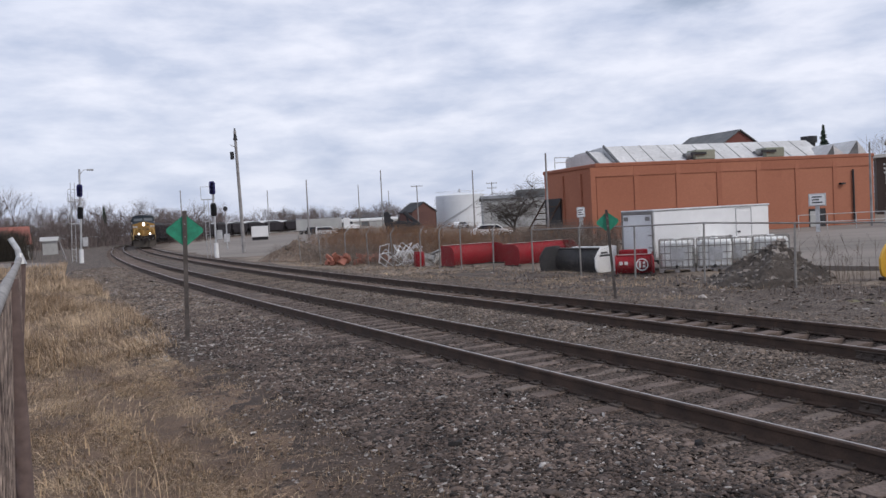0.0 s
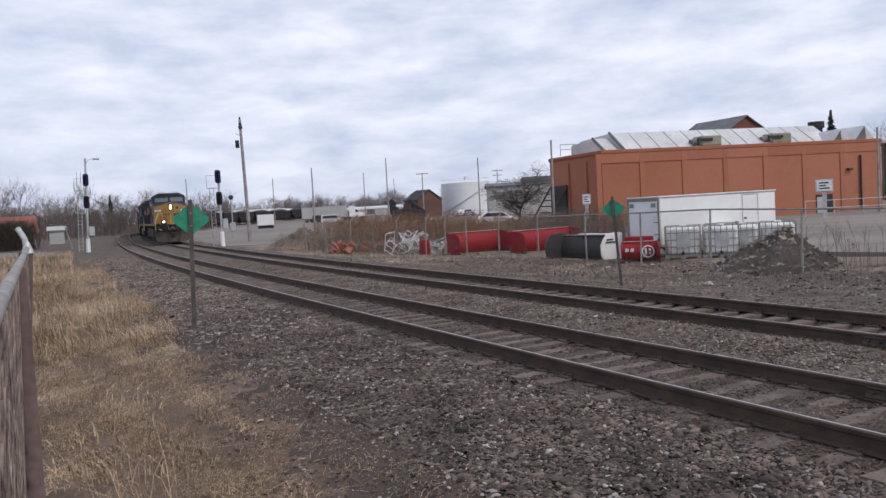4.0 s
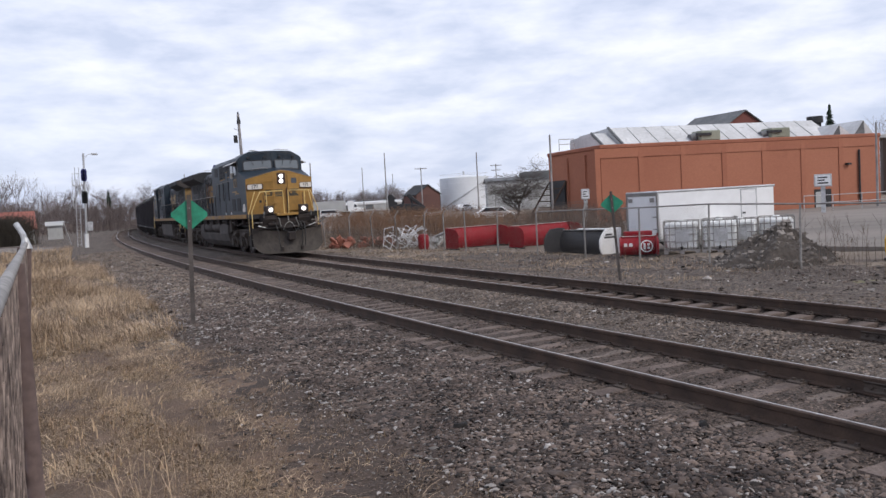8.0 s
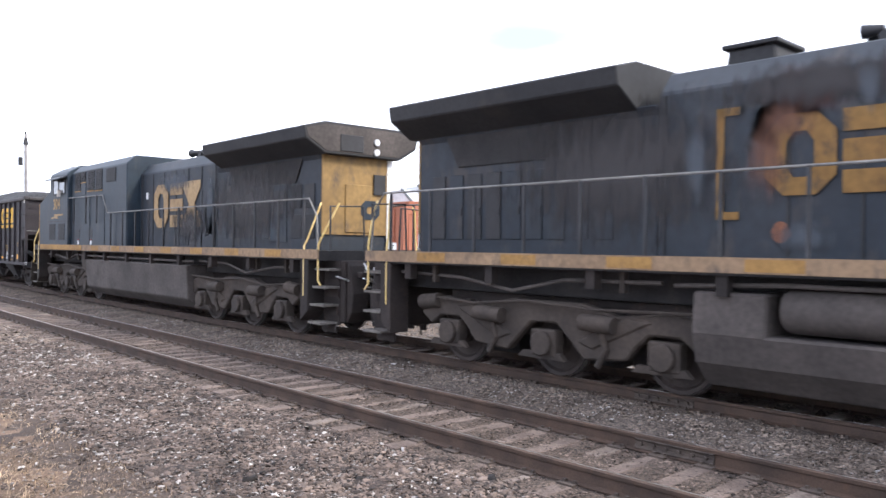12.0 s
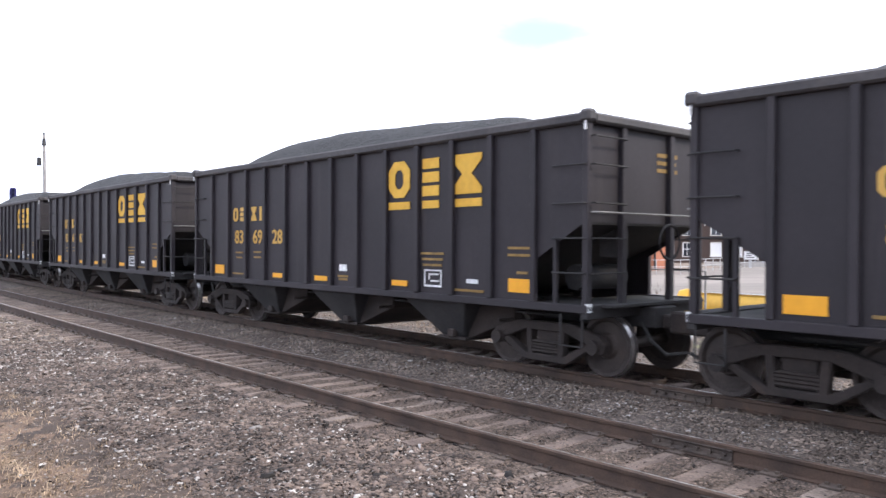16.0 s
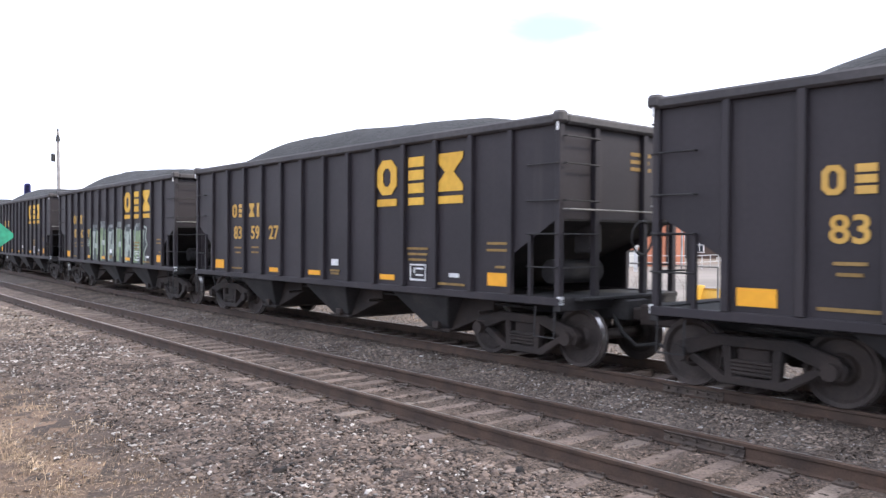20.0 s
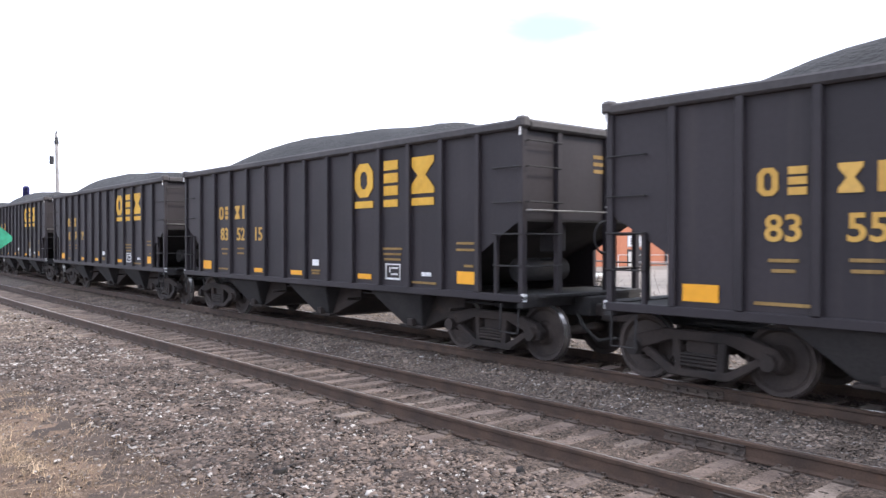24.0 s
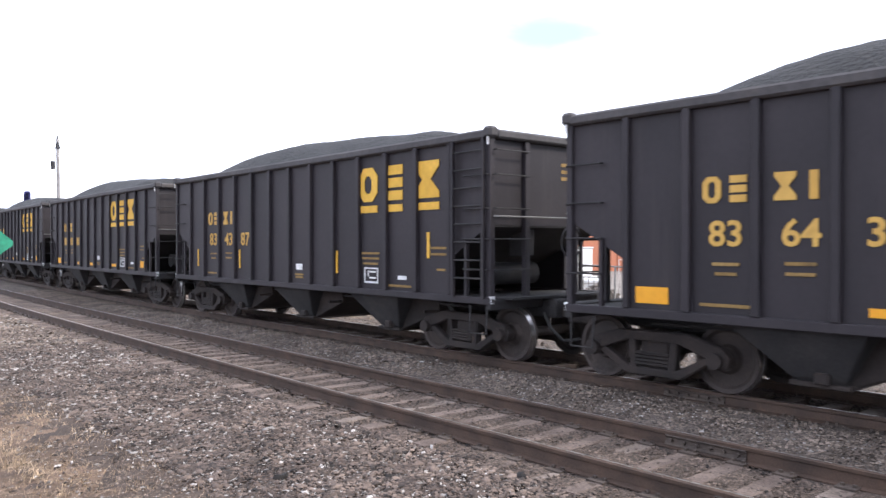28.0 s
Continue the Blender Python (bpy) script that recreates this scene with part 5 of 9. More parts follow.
def rubble_heap(name, m, rx, ry, h, mat, stone_mat, label, seed, rough=0.07):
    rng = np.random.default_rng(seed)
    n = 46
    g = np.linspace(-1, 1, n)
    X, Y = np.meshgrid(g, g)
    R = np.sqrt(X ** 2 + Y ** 2)
    Z = h * np.clip(1 - R, 0, 1) ** 0.95
    for k, s in ((0.22, 3.1), (0.12, 6.7), (0.06, 13)):
        Z = Z + h * k * np.sin(X * s + seed) * np.cos(Y * s * 1.1 - seed) * np.clip(1 - R, 0, 1) ** 0.6
    Z = Z + rng.normal(0, rough * 0.5, Z.shape) * np.clip(1.02 - R, 0, 1) - 0.06
    idx = np.arange(n * n).reshape(n, n)
    f = np.stack([idx[:-1, :-1], idx[:-1, 1:], idx[1:, 1:], idx[1:, :-1]], -1).reshape(-1, 4)
    t = thing(name, label, "heap", m)
    me = bpy.data.meshes.new("heap_body")
    me.from_pydata(np.stack([X * rx, Y * ry, Z], -1).reshape(-1, 3).tolist(), [], f.tolist())
    me.materials.append(mat)
    part("heap_body", me, None, t)
    lum = Geo()
    for _ in range(420):
        a, r = rng.uniform(0, 6.283), rng.uniform(0, 1) ** 0.6
        x, y = r * math.cos(a), r * math.sin(a)
        i, j = int((y + 1) / 2 * (n - 1)), int((x + 1) / 2 * (n - 1))
        s = rng.uniform(0.02, 0.085)
        k0 = len(lum.v)
        lum.box(-s, s, -s * .8, s * .8, -s * .5, s * .6)
        lum.move(pose(x * rx, y * ry, float(Z[i, j]), rng.uniform(-40, 40), rng.uniform(-40, 40), rng.uniform(0, 180)), k0)
    part("loose_rubble", lum, stone_mat, t, "broken lumps", kind="stuff")
    return t


RUBBLE = surf("rubble", (0.0360, 0.0285, 0.0236), (0.0651, 0.0527, 0.0440), 1.2, 0.97, bump=0.8, fine=12, c3=(0.0930, 0.0806, 0.0713), amount=0.25, depth=0.03)
LUMPS = surf("rubble_lumps", (0.085, 0.068, 0.057), (0.22, 0.195, 0.175), 0.8, 0.95, bump=0.2, fine=14, island=0.5)
rubble_heap("rubble_pile", yard_pose(10.35, 22.9, 20), 2.05, 1.5, 1.12, RUBBLE, LUMPS, "brown heap of earth and rubble with debris", 3)
rubble_heap("rubble_pile", yard_pose(12.75, 18.9, 0), 1.0, 0.5, 0.24, RUBBLE, LUMPS, "low strewn heap of broken concrete", 9)
rubble_heap("brush_heap", yard_pose(-8.2, 55.5, 0), 3.0, 1.8, 1.4, BRUSH, LUMPS, "grey heap of cut brush and junk", 5, 0.16)


def chair_tangle(m):
    """White metal stacking frames thrown in a heap."""
    t = thing("metal_frames", "tangled heap of white metal chair frames", "scrap heap", m)
    rng = random.Random(9)
    for i in range(15):
        mm = pose(rng.uniform(-0.95, 0.95), rng.uniform(-0.6, 0.6), rng.uniform(0.25, 0.95), rng.uniform(-60, 60), rng.uniform(-60, 60), rng.uniform(0, 360))
        g = Geo().tube([(-0.28, 0, -0.55), (-0.28, 0, 0.5), (0.28, 0, 0.5), (0.28, 0, -0.55)], 0.02, 6)
        g.tube([(-0.28, 0, 0.0), (0.28, 0, 0.0)], 0.018, 6)
        part("chair_frame", g, WHITE, t, "bent white tube frame", mm)
    return t


chair_tangle(yard_pose(-0.9, 41.6, 0))
bar = thing("barrel", "small red plastic barrel", "barrel", yard_pose(0.15, 40.6, 0))
part("drum", Geo().revolve([(0.0, 0.0), (0.24, 0.0), (0.28, 0.1), (0.28, 0.6), (0.24, 0.75), (0.0, 0.76)], 18, "z"), RED_PLOW, bar, smooth=True)


def scrap(m, w, label, mat, seed, n=26, h=0.7):
    t = thing("scrap_heap", label, "scrap heap", m)
    rng = random.Random(seed)
    for i in range(n):
        a, b, c = rng.uniform(0.2, 0.6), rng.uniform(0.02, 0.07), rng.uniform(0.03, 0.16)
        part("scrap_piece", Geo().box(-a, a, -b, b, -c, c), mat, t, m=pose(rng.uniform(-w, w), rng.uniform(-0.5, 0.5), rng.uniform(0.1, h), rng.uniform(-50, 50), rng.uniform(-40, 40), rng.uniform(0, 180)), bevel=0.015)
    return t


scrap(yard_pose(-3.4, 45.6, 0), 1.7, "heap of rusty orange scrap and pallets", JUNK_RED, 3, 26, 0.5)
scrap(yard_pose(1.2, 41.5, 0), 0.9, "grey boards and scrap behind the fence", GREY_WALL, 5, 14, 0.8)
scrap(yard_pose(12.4, 19.0, 0), 0.55, "low broken concrete slabs", LUMPS, 7, 9, 0.12)


def twig_bush(name, count, place, height, mat, label, seed, spread=0.5, r=0.008, cat="brush"):
    """Leafless brush: thin forked stems in one mesh."""
    rng = random.Random(seed)
    g = Geo()
    for _ in range(count):
        x, y = place(rng)
        z = float(ground_z(x, y)) - 0.02
        h = height * rng.uniform(0.5, 1.25)
        a, l = rng.uniform(0, 6.283), rng.uniform(0, spread) * h
        p0 = Vector((x, y, z))
        p1 = p0 + Vector((math.cos(a) * l * 0.4, math.sin(a) * l * 0.4, h * 0.55))
        p2 = p0 + Vector((math.cos(a) * l, math.sin(a) * l, h))
        g.tube([p0, p1, p2], r, 3, r * 0.35, cap=False)
        for _k in range(3):
            b = rng.uniform(0, 6.283)
            q = p1 + (p2 - p1) * rng.uniform(0, 0.7)
            g.tube([q, q + Vector((math.cos(b) * h * 0.22, math.sin(b) * h * 0.22, h * rng.uniform(0.15, 0.35)))], r * 0.6, 3, r * 0.25, cap=False)
    ob = part(name, g, mat, None, label, kind="stuff")
    ob["category"] = cat
    return ob


def along(pts, w):
    def place(rng):
        i = rng.randrange(len(pts) - 1)
        t = rng.random()
        return (pts[i][0] + (pts[i + 1][0] - pts[i][0]) * t + rng.uniform(-w, w), pts[i][1] + (pts[i + 1][1] - pts[i][1]) * t + rng.uniform(-w, w))
    return place


twig_bush("fence_brush", 1500, along([(-9.5, 58), (-6, 52), (-3, 46), (0.5, 41)], 1.3), 0.95, BRUSH, "leafless brush along the yard fence", 1, 0.8, 0.006)
twig_bush("yard_brush", 2000, along([(-7, 65), (-3, 62), (3, 59)], 2.4), 1.75, BRUSH_RED, "rust-brown dead brush in the yard", 12, 0.6, 0.009)
twig_bush("low_yard_brush", 1300, along([(2, 60), (5, 57), (9, 50)], 2.6), 1.25, BRUSH_RED, "rust-brown dead brush in the yard", 2, 0.6, 0.009)
twig_bush("bank_brush", 1000, along([(5.5, 48), (9.5, 42), (8.6, 36)], 1.8), 1.5, BRUSH, "leafless brush on a low bank", 3, 0.4, 0.010)
twig_bush("heap_weeds", 34, along([(11.3, 22.3), (12.3, 21.8)], 0.7), 1.1, BRUSH, "dry weed stalks beside the heap", 4, 0.3, 0.007)
twig_bush("verge_weeds", 220, along([(9, 21), (12, 16), (14, 12)], 0.6), 0.5, BRUSH, "dry weed stalks along the verge", 6, 0.5, 0.004)
twig_bush("dark_hedge", 2600, along([(-47.0, 96), (-50, 95), (-54, 94), (-60, 92)], 1.4), 2.9, HEDGE, "dark leafless hedge by the boundary", 5, 0.4, 0.03)

def at_bearing(a0, a1, d0, d1):
    return lambda rng: spot(rng.uniform(a0, a1), rng.uniform(d0, d1))


twig_bush("far_thicket", 2600, at_bearing(-36, -14.5, 185, 300), 6.0, TWIG, "dense bare thicket beyond the crossing", 8, 0.6, 0.05, "trees")
twig_bush("far_thicket_yard", 1300, at_bearing(-14.5, 4, 380, 430), 6.5, TWIG, "dense bare thicket far beyond the yard", 9, 0.6, 0.07, "trees")


# ---------------------------------------------------------------- trees
def twig_frames(seed, levels=(6, 4, 4, 3), stem=0.36):
    """Segments of one bare tree of height 1: ends and radii, as arrays."""
    rng = random.Random(seed)
    segs = []
    def grow(p, d, l, r, k):
        q = p + d * l
        segs.append((*p, *q, r, r * 0.55))
        if k == len(levels):
            return
        for i in range(levels[k]):
            a = rng.uniform(0, 6.283)
            side = Vector((math.cos(a), math.sin(a), rng.uniform(-0.1, 0.35)))
            nd = (d * rng.uniform(0.5, 1.0) + side * rng.uniform(0.45, 0.95) + Vector((0, 0, 0.15))).normalized()
            grow(p + d * l * rng.uniform(0.45, 1.0), nd, l * rng.uniform(0.45, 0.78), r * 0.5, k + 1)
    grow(Vector((0, 0, 0)), Vector((0, 0, 1)), stem, 0.014, 0)
    s = np.array(segs)
    s[:, :6] /= max(s[:, 5].max(), s[:, 2].max())
    return s


def gnarled_frames(seed):
    """Segments of a round-crowned tree with crooked, drooping limbs, of height 1."""
    rng = random.Random(seed)
    segs = []
    counts = (8, 6, 5, 4)
    def grow(p, d, l, r, k):
        for part_no in range(3):
            q = p + d * (l / 3)
            segs.append((*p, *q, r, r * 0.82))
            if k < 4:
                for _ in range(counts[k] if k == 0 and part_no == 2 else (counts[k] + part_no) // 3):
                    a = rng.uniform(0, 6.283)
                    side = Vector((math.cos(a), math.sin(a), rng.uniform(-0.5, 0.6)))
                    nd = (d * rng.uniform(0.3, 0.8) + side * rng.uniform(0.6, 1.0)).normalized()
                    grow(q, nd, l * (rng.uniform(1.1, 1.7) if k == 0 else rng.uniform(0.45, 0.75)), r * (0.62 if k == 0 else 0.5), k + 1)
            p, r = q, r * 0.82
            bend = Vector((rng.uniform(-1, 1), rng.uniform(-1, 1), rng.uniform(-0.9, 0.5) if k > 1 else rng.uniform(-0.2, 0.5)))
            d = (d + bend * 0.38).normalized()
    grow(Vector((0, 0, 0)), Vector((0.1, 0, 1)).normalized(), 0.26, 0.024, 0)
    s = np.array(segs)
    s[:, (2, 5)] = np.maximum(s[:, (2, 5)], 0.0)
    s[:, 6:] = np.maximum(s[:, 6:] * 1.25, 0.0021)
    s[:, :6] /= max(s[:, 5].max(), s[:, 2].max())
    return s


TREE_FRAMES = [twig_frames(k) for k in range(6)] + [gnarled_frames(4)]


def bar_mesh(name, segs, mat):
    """Three-sided tapered bars for many segments at once."""
    a, b, r0, r1 = segs[:, :3], segs[:, 3:6], segs[:, 6:7], segs[:, 7:8]
    d = b - a
    d /= np.maximum(np.linalg.norm(d, axis=1, keepdims=True), 1e-9)
    up = np.where(np.abs(d[:, 2:3]) > 0.9, np.array([[1.0, 0, 0]]), np.array([[0, 0, 1.0]]))
    u = np.cross(d, up)
    u /= np.linalg.norm(u, axis=1, keepdims=True)
    w = np.cross(d, u)
    rings = []
    for c, r in ((a, r0), (b, r1)):
        for k in range(3):
            t = 2.0944 * k
            rings.append(c + (u * math.cos(t) + w * math.sin(t)) * r)
    v = np.stack(rings, 1).reshape(-1, 3)
    base = (np.arange(len(segs)) * 6)[:, None, None]
    f = (base + np.array([[0, 1, 4, 3], [1, 2, 5, 4], [2, 0, 3, 5]])[None]).reshape(-1, 4)
    me = bpy.data.meshes.new(name)
    me.vertices.add(len(v))
    me.vertices.foreach_set("co", v.ravel())
    me.loops.add(len(f) * 4)
    me.loops.foreach_set("vertex_index", f.ravel())
    me.polygons.add(len(f))
    me.polygons.foreach_set("loop_start", np.arange(0, len(f) * 4, 4))
    me.materials.append(mat)
    me.update()
    return me


def fine_tree(frame_no, x, y, height, spread, turn, thick=1.0):
    s = TREE_FRAMES[frame_no].copy()
    c, n = math.cos(turn), math.sin(turn)
    for k in (0, 3):
        px, py = s[:, k].copy(), s[:, k + 1].copy()
        s[:, k], s[:, k + 1] = (px * c - py * n) * spread * height, (px * n + py * c) * spread * height
        s[:, k + 2] *= height
    s[:, 6:] *= height * thick
    s[:, (0, 3)] += x
    s[:, (1, 4)] += y
    s[:, (2, 5)] += GROUND_Z - 0.1
    return s


def lone_tree(az, d, height, k, spread, mat, label, thick=1.0):
    t = thing("tree", label, "tree", facing(az, d, 0.0))
    s = fine_tree(k, 0, 0, height, spread, az, thick)
    big_ones = s[:, 6] > height * 0.005
    part("trunk", bar_mesh("trunk", s[big_ones], BARK), None, t)
    part("crown", bar_mesh("crown", s[~big_ones], mat), None, t, "fine bare branches")
    return t


lone_tree(7.15, 100, 7.6, 6, 1.0, BARK, "dark gnarled leafless tree in the yard", 0.9)
lone_tree(30.9, 150, 13.2, 2, 0.8, TWIG_PALE, "pale leafless tree behind the works", 0.6)
lone_tree(29.6, 160, 12.6, 4, 0.8, TWIG_PALE, "pale leafless tree behind the works", 0.6)
lone_tree(-18.9, 230, 13.0, 0, 0.8, TWIG, "leafless round-crowned tree near the line", 0.8)
lone_tree(-17.7, 236, 12.6, 1, 0.8, TWIG, "leafless round-crowned tree near the line", 0.8)
lone_tree(-26.3, 120, 10.0, 2, 0.75, TWIG_PALE, "pale leafless tree by the house", 0.7)
lone_tree(-27.4, 130, 11.0, 3, 0.75, TWIG_PALE, "pale leafless tree by the house", 0.7)
lone_tree(-24.8, 170, 11.0, 4, 0.7, TWIG_PALE, "pale leafless tree near the line", 0.7)
lone_tree(-23.2, 200, 13.0, 5, 0.5, TWIG_PALE, "tall narrow leafless tree near the line", 0.8)
lone_tree(-22.3, 205, 13.5, 0, 0.5, TWIG_PALE, "tall narrow leafless tree near the line", 0.8)


def conifer(az, d, height, seed, z=GROUND_Z):
    t = thing("conifer", "dark green spruce tree", "tree", facing(az, d, z))
    rng = random.Random(seed)
    part("trunk", Geo().tube([(0, 0, 0), (0, 0, height * 0.95)], height * 0.018, 6, 0.02), BARK, t)
    g = Geo()
    for i in range(420):
        h = (i / 420) ** 0.85
        z = height * (0.10 + 0.90 * h)
        r = height * 0.20 * (1 - h) ** 0.9 + 0.05
        a = rng.uniform(0, 6.283)
        l = r * rng.uniform(0.5, 1.15)
        tip = Vector((math.cos(a) * l, math.sin(a) * l, z - l * rng.uniform(0.1, 0.5)))
        g.tube([(0, 0, z), tip], height * 0.018, 3, height * 0.004, cap=False)
        side = Vector((-math.sin(a), math.cos(a), 0)) * l * 0.3
        g.add([tip, tip * 0.6 + side + Vector((0, 0, z * 0.4)), tip * 0.6 - side + Vector((0, 0, z * 0.4))], [(0, 1, 2)])
    part("crown", g, CONIFER, t)
    return t


conifer(-21.0, 260, 11.5, 1)
conifer(27.85, 110, 11.4, 2)
conifer(-20.3, 300, 8.0, 3)


def far_wood(name, az0, az1, d0, d1, count, hmin, hmax, seed, mat, label, spread=0.8, thick=1.0):
    """A far belt of leafless trees with fine twigs, joined."""
    rng = random.Random(seed)
    segs = []
    for _ in range(count):
        x, y = spot(rng.uniform(az0, az1), rng.uniform(d0, d1))
        segs.append(fine_tree(rng.randrange(6), x, y, rng.uniform(hmin, hmax), spread * rng.uniform(0.8, 1.3), rng.uniform(0, 6.283), thick))
    ob = part(name, bar_mesh(name, np.concatenate(segs), mat), None, None, label, kind="stuff")
    ob["category"] = "trees"
    return ob


far_wood("far_wood", -36, -13, 260, 420, 150, 8, 15, 1, TWIG_PALE, "far belt of bare grey-brown trees")
far_wood("far_wood_low", -36, -15, 170, 290, 180, 3.5, 7.5, 2, TWIG, "low bare thicket along the line", 1.2, 0.8)
far_wood("far_wood_east", -15, 8, 380, 520, 120, 8, 13, 3, TWIG_PALE, "far belt of bare trees behind the yard")
far_wood("far_wood_dark", -11, -1, 420, 480, 45, 10, 15, 4, TWIG, "far darker trees")
pole("guy_pole", -23.47, 96, 2.6, 0.09, "short leaning wooden guy pole", -14.0)


# ---------------------------------------------------------------- paved places
def slab(name, outline, z, mat, label, thick=0.25):
    g = Geo().prism(outline, z - thick, z, "z")
    ob = part(name, g, mat, None, label, kind="structure")
    ob["category"] = "pavement"
    return ob


slab("parking_lot", [(13.2, 27.0), (16.2, 23.2), (24, 15), (40, 2), (120, 40), (110, 110), (40, 66.5), (14.0, 60.0), (13.5, 40)], GROUND_Z + 0.09, ASPHALT, "worn pale asphalt parking lot")
slab("yard_road", [(-22.5, 74), (-14, 66), (-8, 74), (6, 100), (30, 170), (-30, 260), (-50, 200), (-44, 140), (-31, 100)], GROUND_Z + 0.06, ASPHALT, "pale asphalt yard beyond the tracks")
slab("crossing_road", [(-140, 112), (-140, 104), (-60, 84), (-31, 68), (-27, 73), (-45, 87), (-60, 93)], GROUND_Z + 0.05, ASPHALT, "pale road that meets the line")


# ---------------------------------------------------------------- buildings
def frame_wall(P, Q):
    """Pose with local x from P to Q along the wall, y into the building, z up."""
    dx, dy = Q[0] - P[0], Q[1] - P[1]
    return pose(P[0], P[1], GROUND_Z - 0.1, 0, 0, math.degrees(math.atan2(dy, dx))), math.hypot(dx, dy)


UNIT_GREEN = surf("grey_green_unit", (0.20, 0.215, 0.165), (0.27, 0.285, 0.225), 0.6, 0.8, bump=0.05, fine=8, c3=(0.15, 0.145, 0.12), amount=0.4, grain=0.1)


def factory():
    A, B, C = (13.85, 59.4), (38.3, 64.7), (11.3, 67.6)
    m, L = frame_wall(A, B)
    f = thing("brick_works", "long orange-brick works with blind bays and whitewashed roof monitors", "factory", m)
    inv = m.inverted()
    c = inv @ Vector((C[0], C[1], 0))
    H = 5.98
    depth = 19
    out = [(0, 0), (L, 0), (L, depth), (c.x + 5.5, depth), (c.x, c.y)]
    part("wall", Geo().prism(out, 0, H - 0.30, "z"), BRICK_ORANGE, f, "orange brick walls")
    # parapet coping round the top
    band = [(-0.08, -0.09), (L + 0.09, -0.09), (L + 0.09, depth), (c.x + 5.5, depth), (c.x - 0.1, c.y)]
    part("parapet", Geo().prism(band, H - 0.30, H, "z"), BRICK_TRIM, f, "corbelled brick parapet", bevel=0.05)
    n = 7
    w = 3.58
    for i in range(n):
        x = -0.28 + i * w
        part("pilaster", Geo().box(x - 0.2, x + 0.2, -0.07, 0.1, 0, H - 0.3), BRICK_ORANGE, f)
    for i in range(n):
        x0, x1 = -0.28 + i * w + 0.2, min(-0.28 + (i + 1) * w - 0.2, L)
        part("panel_head", Geo().box(x0, x1, -0.06, 0.1, H - 1.0, H - 0.3), BRICK_ORANGE, f)
    # left return wall bays
    d = Vector((c.x, c.y, 0))
    for t in (0.28, 0.62):
        p = d * t
        k = Matrix.Translation(p) @ Matrix.Rotation(math.atan2(d.y, d.x), 4, "Z")
        part("pilaster", Geo().box(-0.25, 0.25, -0.1, 0.14, 0, H - 0.6), BRICK_ORANGE, f, m=k)
    p = d * 0.80
    k = Matrix.Translation(p) @ Matrix.Rotation(math.atan2(d.y, d.x), 4, "Z")
    part("loading_door", Geo().box(-1.5, 1.2, -0.05, 0.3, 0, 3.6), BLACK, f, "dark open loading door", k)
    g = Geo()
    for i in range(7):
        g.box(-1.6, 1.4, 0.2 + i * 0.32, 0.24 + i * 0.32, 3.4 - i * 0.5, 3.5 - i * 0.5)
    g.tube([(-1.6, 0.2, 3.5), (-1.6, 2.6, 0)], 0.08, 6).tube([(1.4, 0.2, 3.5), (1.4, 2.6, 0)], 0.08, 6)
    part("steel_stair", g, RAIL_SIDE, f, "dark rusty steel stair", k)
    # door with canopy box and downpipe
    part("side_door", Geo().box(18.6, 20.2, -0.03, 0.2, 0, 1.65), BLACK, f, "dark doorway")
    part("door_leaf", Geo().box(18.7, 19.2, -0.05, 0.0, 0, 1.45), GREY_WALL, f, "grey door leaf")
    part("downpipe", Geo().tube([(22.9, -0.12, 0.4), (22.9, -0.12, 4.7)], 0.08, 8), BLACK, f, "dark downpipe")
    part("wall_lamp", Geo().box(21.6, 22.0, -0.3, 0, 3.5, 3.65), BLACK, f)
    part("roof_deck", Geo().prism([(0.3, 0.3), (L - 0.3, 0.3), (L - 0.3, depth - .3), (c.x + 5.8, depth - .3), (c.x + .5, c.y)], H - 0.3, H - 0.2, "z"), ROOF_DARK, f)
    # roof monitors
    def monitor(x0, x1, y0, ridge, z1, back):
        g = Geo().prism([(y0, H - 0.25), (y0 + back, H - 0.25), (y0 + back, z1 - 0.15), (ridge, z1)], x0, x1, "x")
        mo = part("roof_monitor", g, ROOF_METAL, f, "streaked whitewashed metal roof slope")
        part("gable_end", Geo().prism([(y0 + 0.2, H - 0.2), (y0 + back, H - 0.2), (y0 + back, z1 - 0.3), (ridge, z1 - 0.2)], x0 - 0.06, x0 - 0.01, "x"), ROOF_METAL, mo)
        for i in range(1, int((x1 - x0) / 1.6)):
            part("roof_seam", Geo().tube([(x0 + 1.6 * i, y0, H - 0.2), (x0 + 1.6 * i, ridge, z1 + 0.01)], 0.035, 4), GREY_WALL, mo)
        part("gable_edge", Geo().tube([(x0 - 0.05, y0 - 0.1, H - 0.2), (x0 - 0.05, ridge, z1 + 0.04)], 0.11, 6), ROOF_DARK, mo, "dark gable edge")
    monitor(3.2, 22.6, 2.0, 5.0, H + 1.66, 9.0)
    monitor(1.7, 3.0, 2.4, 5.0, H + 1.25, 7.0)
    for x, a in ((21.3, 0.85), (23.4, 1.15)):
        g = Geo().prism([(x, H - 0.2), (x + 2.4, H - 0.2), (x + a, H + 0.05 + a)], 1.2, 8.0)
        part("saw_tooth", g, ROOF_METAL, f, "whitewashed saw-tooth roof light")
        part("tooth_end", Geo().prism([(x + 0.05, H - 0.2), (x + a + 0.1, H - 0.2), (x + a, H + a)], 1.14, 1.19), ROOF_DARK, f, "dark glazed tooth end")
